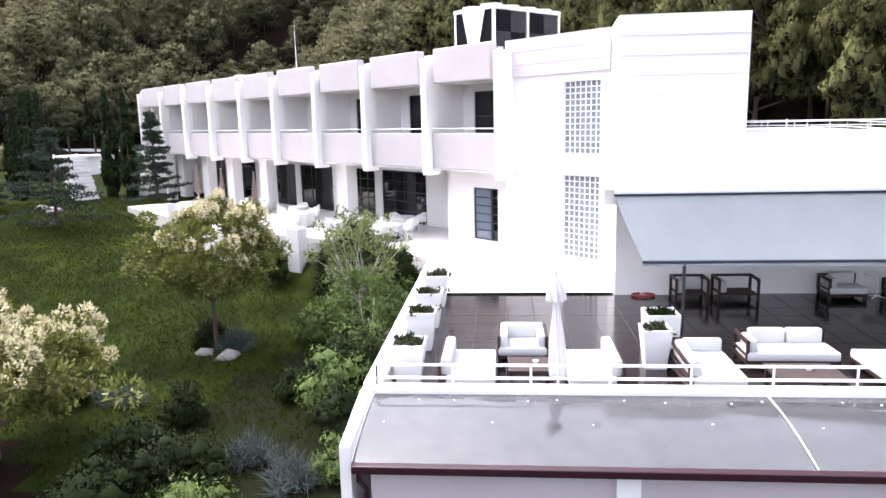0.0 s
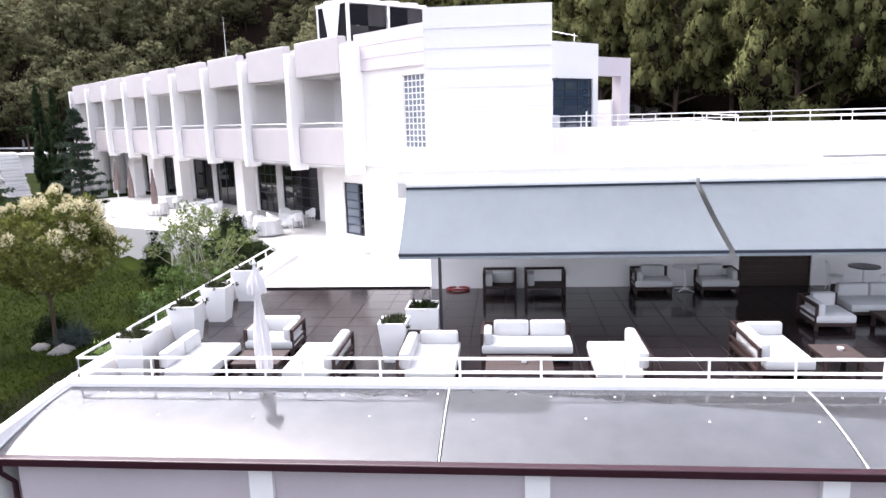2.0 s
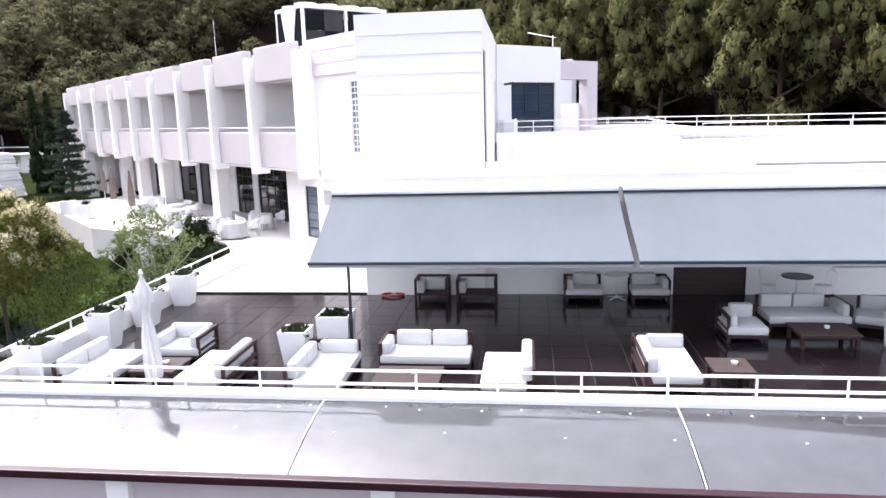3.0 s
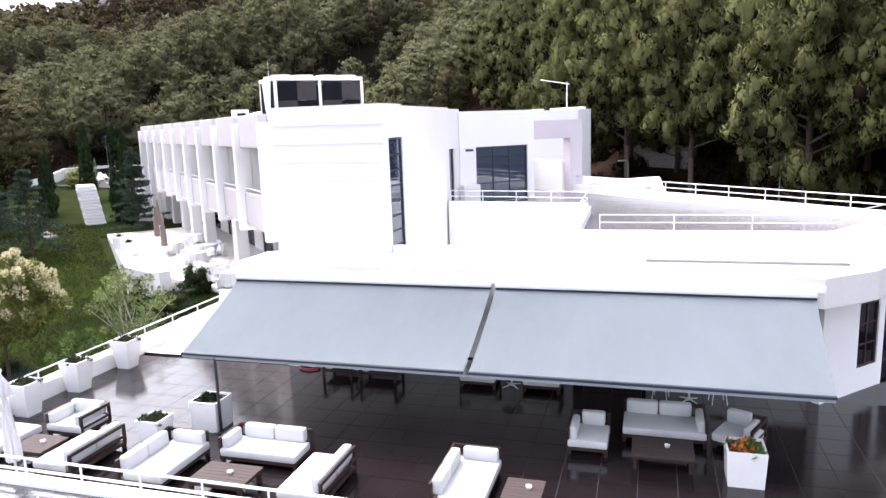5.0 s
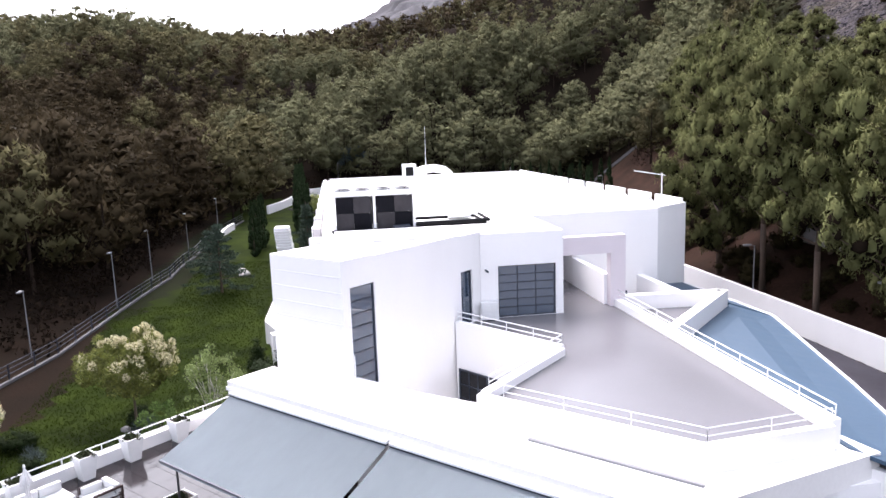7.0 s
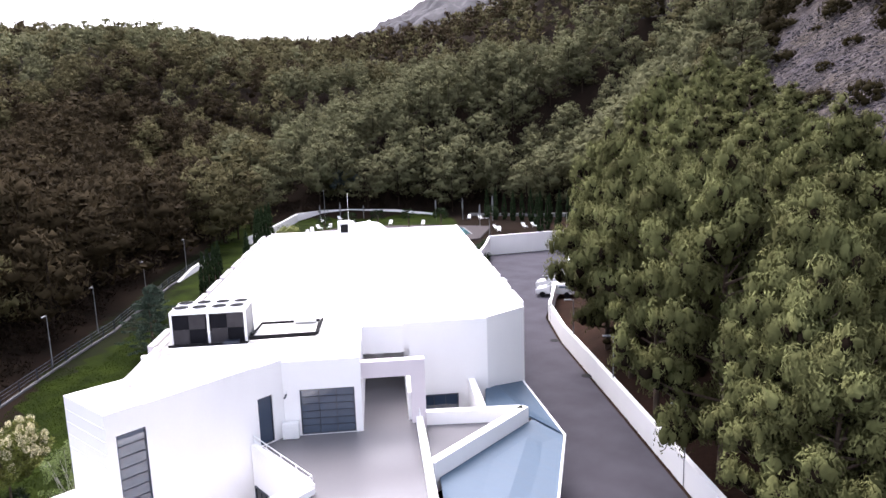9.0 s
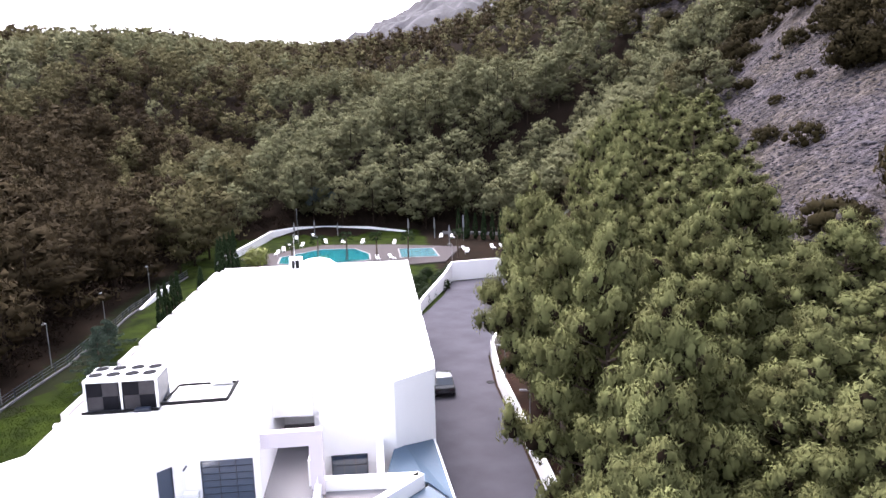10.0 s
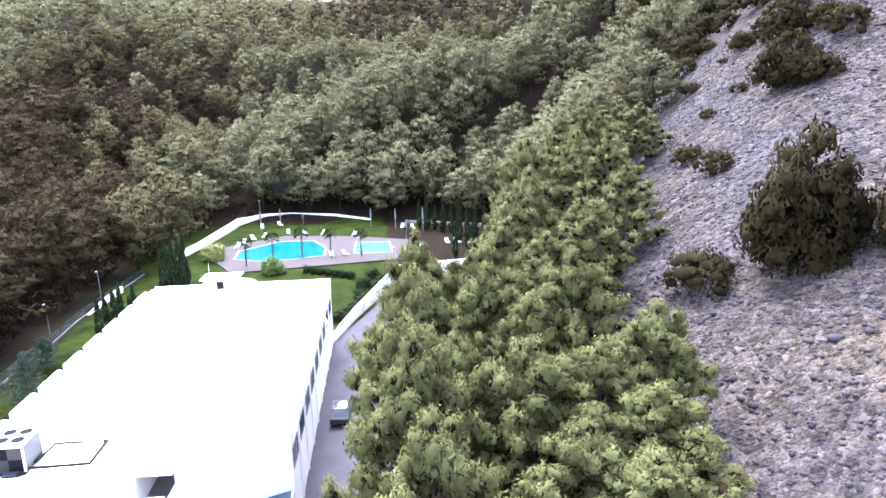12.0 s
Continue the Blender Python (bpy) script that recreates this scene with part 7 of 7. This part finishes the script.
# tiered conifers on the lawn
def conifer(x, y, h, w, seed, label, mat=None):
    r = np.random.default_rng(seed)
    t = thing("conifer", label, "tree", "garden conifers", "", pose(x, y, lz(x, y) - 0.05))
    cs, rs, limbs = [], [], []
    tiers = int(h / 0.6)
    for k in range(tiers):
        f_ = k / tiers
        z = 0.7 + (h - 0.8) * f_
        reach = w * (1 - f_ ** 1.2) * r.uniform(0.75, 1.1)
        for j in range(6):
            a = 2 * math.pi * j / 6 + r.uniform(-0.3, 0.3) + k
            e = reach * r.uniform(0.45, 1.1)
            zl, tip = z + r.uniform(-0.3, 0.3), r.uniform(-0.28, 0.3) * e * 0.5
            limbs.append([(0, 0, zl - 0.1), (e * 0.5 * math.cos(a), e * 0.5 * math.sin(a), zl + tip * 0.3), (e * math.cos(a), e * math.sin(a), zl + tip)])
            for q in (0.3, 0.5, 0.7, 0.88, 1.0):
                cs.append((e * q * math.cos(a), e * q * math.sin(a), zl + tip * q ** 1.5 + 0.04))
                s = 0.32 * (1.15 - 0.55 * q)
                rs.append((s, s, 0.1))
    v, f = tufts(np.array(cs), np.array(rs), 22, 0.17, 0.3, 0.2, r)
    o = new("foliage", mesh_np("foliage", v, f, mat or CEDAR))
    o.parent = t
    bm = bmesh.new()
    tube(bm, [(0, 0, -0.3), (0, 0, h)], 0.13, 7, 0.02)
    part("trunk", bm, BARK, t)
    bm = bmesh.new()
    for l in limbs[::2]:
        tube(bm, l, 0.03, 4, 0.008)
    tagged(part("branches", bm, BARK, t), "", "", "", "stuff")


CEDAR = material("blue_green_needles", (0.05, 0.075, 0.052), 0.8, vary=0.2, scale=1.5, fine=10, bump=0, island=0.35, spec=0.25)
translucent(CEDAR, 0.2)
conifer(-28.0, 41.5, 6.4, 3.6, 140, "spreading blue-green cedar on the lawn")
conifer(-25.5, 49.6, 7.0, 2.4, 141, "tall tiered conifer by the end of the building")
conifer(-36.0, 46.0, 4.4, 2.8, 142, "low spreading cedar near the fence")


def cypress(x, y, h, w, seed, z=None, group="cypresses"):
    r = np.random.default_rng(seed)
    n = int(h * 16)
    t_ = r.random(n)
    a = r.uniform(0, 6.283, n)
    rr = w * np.minimum(1, 4 * t_ + 0.35) * (1 - t_ ** 2.2) * 0.8
    cs = np.stack([rr * np.cos(a), rr * np.sin(a), 0.2 + h * 0.97 * t_], -1)
    rs = np.stack([np.full(n, w * 0.42), np.full(n, w * 0.42), np.full(n, w * 0.8)], -1) * (1.05 - 0.6 * t_)[:, None]
    v, f = join(cores(cs, rs * 0.8, ICO1, r), tufts(cs, rs, 14, 0.16, 0.3, 1.3, r))
    t = thing("cypress", "slender dark Italian cypress", "tree", group, "", pose(x, y, (lz(x, y) if z is None else z) - 0.1))
    o = new("foliage", mesh_np("foliage", v, f, CYPRESS))
    o.parent = t
    bm = bmesh.new()
    tube(bm, [(0, 0, -0.2), (0, 0, h * 0.8)], 0.1, 6, 0.02)
    part("trunk", bm, BARK, t)
    return t


c1 = cypress(-32.0, 55.2, 8.8, 0.75, 150)
cypress(-29.6, 53.6, 8.2, 0.65, 151)
for i, (x, y) in enumerate(((-46.5, 67.0), (-48, 68.6), (-49.6, 70.4), (-51, 72.0), (-44.6, 65.3))):
    copy_thing(c1, pose(x, y, lz(x, y), 0, 0, 60 * i))
c2 = None
for i in range(16):
    x, y = -52 + i * 1.35, 126.2 + 0.12 * i + 1.2 * math.sin(i * 2.1)
    if c2 is None:
        c2 = cypress(x, y, 6.0, 0.6, 152)
    else:
        copy_thing(c2, pose(x, y, lz(x, y), 0, 0, 47 * i) @ Matrix.Diagonal((1, 1, 0.8 + 0.3 * ((i * 7) % 5) / 5, 1)))
for i, (x, y) in enumerate(((-30.0, 112.0), (-27.5, 113.5), (-33.0, 119.0), (-24.5, 115.5), (-36.5, 121))):
    copy_thing(c2, pose(x, y, lz(x, y), 0, 0, 80 * i))
for i, (x, y) in enumerate(((-40, 55.0), (-41.3, 56.6), (-42.6, 58.0), (-38.7, 53.5))):
    copy_thing(c2, pose(x, y, lz(x, y), 0, 0, 70 * i))


# palms between pool and lawn
def palm(m, seed, h=4.0):
    r = np.random.default_rng(seed)
    t = thing("palm_tree", "short fan palm with a dark fibrous trunk", "tree", "palms by the pool", "", m)
    bm = bmesh.new()
    tube(bm, [(0, 0, -0.1), (0.03, 0, h * 0.5), (0, 0, h)], 0.16, 8, 0.13)
    part("trunk", bm, BARK, t)
    vs, fs = [], []
    for k in range(44):
        a, el = r.uniform(0, 6.283), r.uniform(-0.5, 1.1)
        d = np.array([math.cos(a) * math.cos(el), math.sin(a) * math.cos(el), math.sin(el)])
        s = np.array([-math.sin(a), math.cos(a), 0])
        root, tip = np.array([0, 0, h]), np.array([0, 0, h]) + d * 0.95
        for j in range(9):
            g = (j - 4) * 0.28
            w = d * math.cos(g) + s * math.sin(g)
            e = tip + w * 0.62 - np.array([0, 0, 0.12 + 0.1 * abs(j - 4) / 4])
            p = np.cross(w, d + 0.3) * 0.07
            o = len(vs)
            vs += [tip - p, tip + p, e]
            fs.append((o, o + 1, o + 2))
        o = len(vs)
        vs += [root - s * 0.02, root + s * 0.02, tip]
        fs.append((o, o + 1, o + 2))
    ob = new("fronds", mesh_np("fronds", np.array(vs), np.array(fs), CYPRESS))
    ob.parent = t
    return t


pm = None
for i, (x, y) in enumerate(((-54.6, 85.2), (-54.4, 90.6), (-53.0, 95.9), (-48.6, 99.0), (-43.9, 102.15), (-37.5, 108.0))):
    m = pose(x, y, max(1.0, lz(x, y)), 0, 0, 50 * i)
    pm = palm(m, 160) if pm is None else copy_thing(pm, m)


def lounger(m):
    t = thing("sun_lounger", "white plastic sun lounger by the pool", "lounger", "pool loungers", "", m)
    bm = bmesh.new()
    box(bm, -0.32, -0.95, 0.28, 0.32, 0.4, 0.34, None, 0.01)
    part("bed", bm, PLANTER, t)
    bm = bmesh.new()
    box(bm, -0.32, 0, 0, 0.32, 0.75, 0.05, pose(0, 0.4, 0.3, 40, 0, 0))
    part("backrest", bm, PLANTER, t)
    for sx in (-1, 1):
        for y in (-0.8, 0.3):
            bm = bmesh.new()
            box(bm, sx * 0.27 - 0.03, y - 0.03, 0, sx * 0.27 + 0.03, y + 0.03, 0.28)
            part("leg", bm, PLANTER, t)
    return t


lg = None
for i, (x, y) in enumerate(((-68, 92), (-70, 95), (-71.5, 98), (-72, 101), (-70, 105.5), (-67, 107.5), (-63.5, 109.5), (-80, 106), (-79, 110), (-55, 124), (-52.5, 124.6), (-41, 114.5), (-39.5, 113), (-48, 98.6), (-46.5, 100.6), (-58, 113), (-38, 119), (-36.6, 120.4))):
    m = pose(x, y, max(1.02 if -72 < x < -40 and y < 113 else 0, lz(x, y)), 0, 0, 35 + 20 * (i % 3))
    lg = lounger(m) if lg is None else copy_thing(lg, m)
for x, y, h in ((-82.0, 107.0, 3.4), (-79.5, 110.5, 3.6), (-61.5, 121.0, 4.0), (-55.5, 122.5, 4.4), (-49.0, 124.0, 5.2), (-46.5, 116.5, 4.2), (-76.0, 114.0, 2.8)):
    t = thing("pool_post", "slim grey post with a folded shade by the pool", "post", "posts by the pool", "", pose(x, y, lz(x, y)))
    bm = bmesh.new()
    tube(bm, [(0, 0, -0.2), (0, 0, h)], 0.07, 8, 0.05)
    part("pole", bm, LAMP_METAL, t)
    bm = bmesh.new()
    lathe(bm, [(0.09, h * 0.45), (0.2, h * 0.55), (0.14, h * 0.85), (0.05, h * 0.98)], 8)
    part("folded_shade", bm, LAMP_METAL, t, "", True)
pb = thing("pool_bar", "low white pool bar with a flat roof and striped front", "building", "", "", pose(-46.5, 75.5, 0.4, 0, 0, 44))
bm = bmesh.new()
box(bm, -2.5, -1.6, 0, 2.5, 1.6, 2.3)
part("wall", bm, PLASTER, pb)
bm = bmesh.new()
box(bm, -2.9, -2.0, 2.3, 2.9, 2.0, 2.5, None, 0.02)
part("roof", bm, ROOFING, pb)
bush("round_shrub", "large rounded olive shrub near the pool", -63.6, 84.5, 2.6, 3.4, 170, MIX_LEAF, 110, 60, 0.2)
bush("round_shrub", "bright yellow-green shrub behind the roof", -47.5, 85.5, 2.4, 3.0, 171, LEAF, 90, 60, 0.2)
for i in range(7):
    x, y = -43.5 + i * 1.45, 89.4 + i * 0.35
    bush("box_hedge", "clipped dark green hedge section on the lawn", x, y, 1.0, 1.3, 172, SHRUB, 50, 50, 0.12, "clipped hedge")
for i, (x, y) in enumerate(((-25.5, 89.3), (-27.8, 91.3), (-24.2, 84.5), (-22.5, 81.2), (-26.5, 86.2), (-29.6, 93.6), (-21.4, 77.6), (-30.5, 90.2), (-33.0, 94.5), (-31.5, 98.5), (-28.5, 102))):
    bush("bank_shrub", "dark evergreen shrub on the planted bank", x, y, 1.5, 1.7, 180 + i % 3, SHRUB, 50, 50, 0.16, "bank shrubs")
crown_tree("silver_tree", "grey-blue leaved tree at the forest edge", -88.0, 119.0, 6.0, 3.2, 190, OLIVE_LEAF, None, (0, 0), 110, 0.4, 2.0)

# tufts of grass on the lawn, one mass
r_g = np.random.default_rng(51)
n_g = 46000
ga, gb = r_g.uniform(14, 62, n_g), r_g.uniform(2.5, 19, n_g)
gx_, gy_ = -0.7175 * ga + 0.6966 * gb, 0.6966 * ga + 0.7175 * gb
ok = (gx_ < -3.4) & ~((gb < 6.5) & (ga > 46)) & ~((gb > 14.8) & (ga > 32) & (ga < 52))
gx_, gy_ = gx_[ok], gy_[ok]
cs = np.stack([gx_, gy_, land(gx_, gy_) + 0.02], -1)
v, f = tufts(cs, np.full((len(cs), 3), 0.06), 2, 0.1, 0.2, 1.4, r_g)
GRASS = material("grass_blades", (0.042, 0.060, 0.010), 0.9, second=(0.020, 0.031, 0.006), scale=0.4, fine=5, bump=0, island=0.3, spec=0.04)
translucent(GRASS, 0.3)
tagged(new("grass", mesh_np("grass", v, f, GRASS)), "uneven tufts of lawn grass", "grass", "", "stuff")

# ---------------------------------------------------------------- terrace tiles
TS = 0.82
bm = bmesh.new()
box(bm, 0.008, 0.008, -0.011, TS - 0.008, TS - 0.008, 0.002)
tile_me = mesh_of(bm, "tile", TILE)
nx, ny = 27, 11
for i in range(nx):
    for j in range(ny):
        o = new("tile", tile_me)
        o.parent = tfloor
        o.location = (-2.79 + i * TS, 13.28 + j * TS, FLOOR)
# the same tiles past the awnings, one mass
bm = bmesh.new()
for i in range(nx, nx + 5):
    for j in range(ny):
        x, y = -2.79 + i * TS, 13.28 + j * TS
        box(bm, x + 0.008, y + 0.008, FLOOR - 0.011, x + TS - 0.008, y + TS - 0.008, FLOOR + 0.002)
tagged(part("tiles", bm, TILE, tfloor), "", "", "", "stuff")
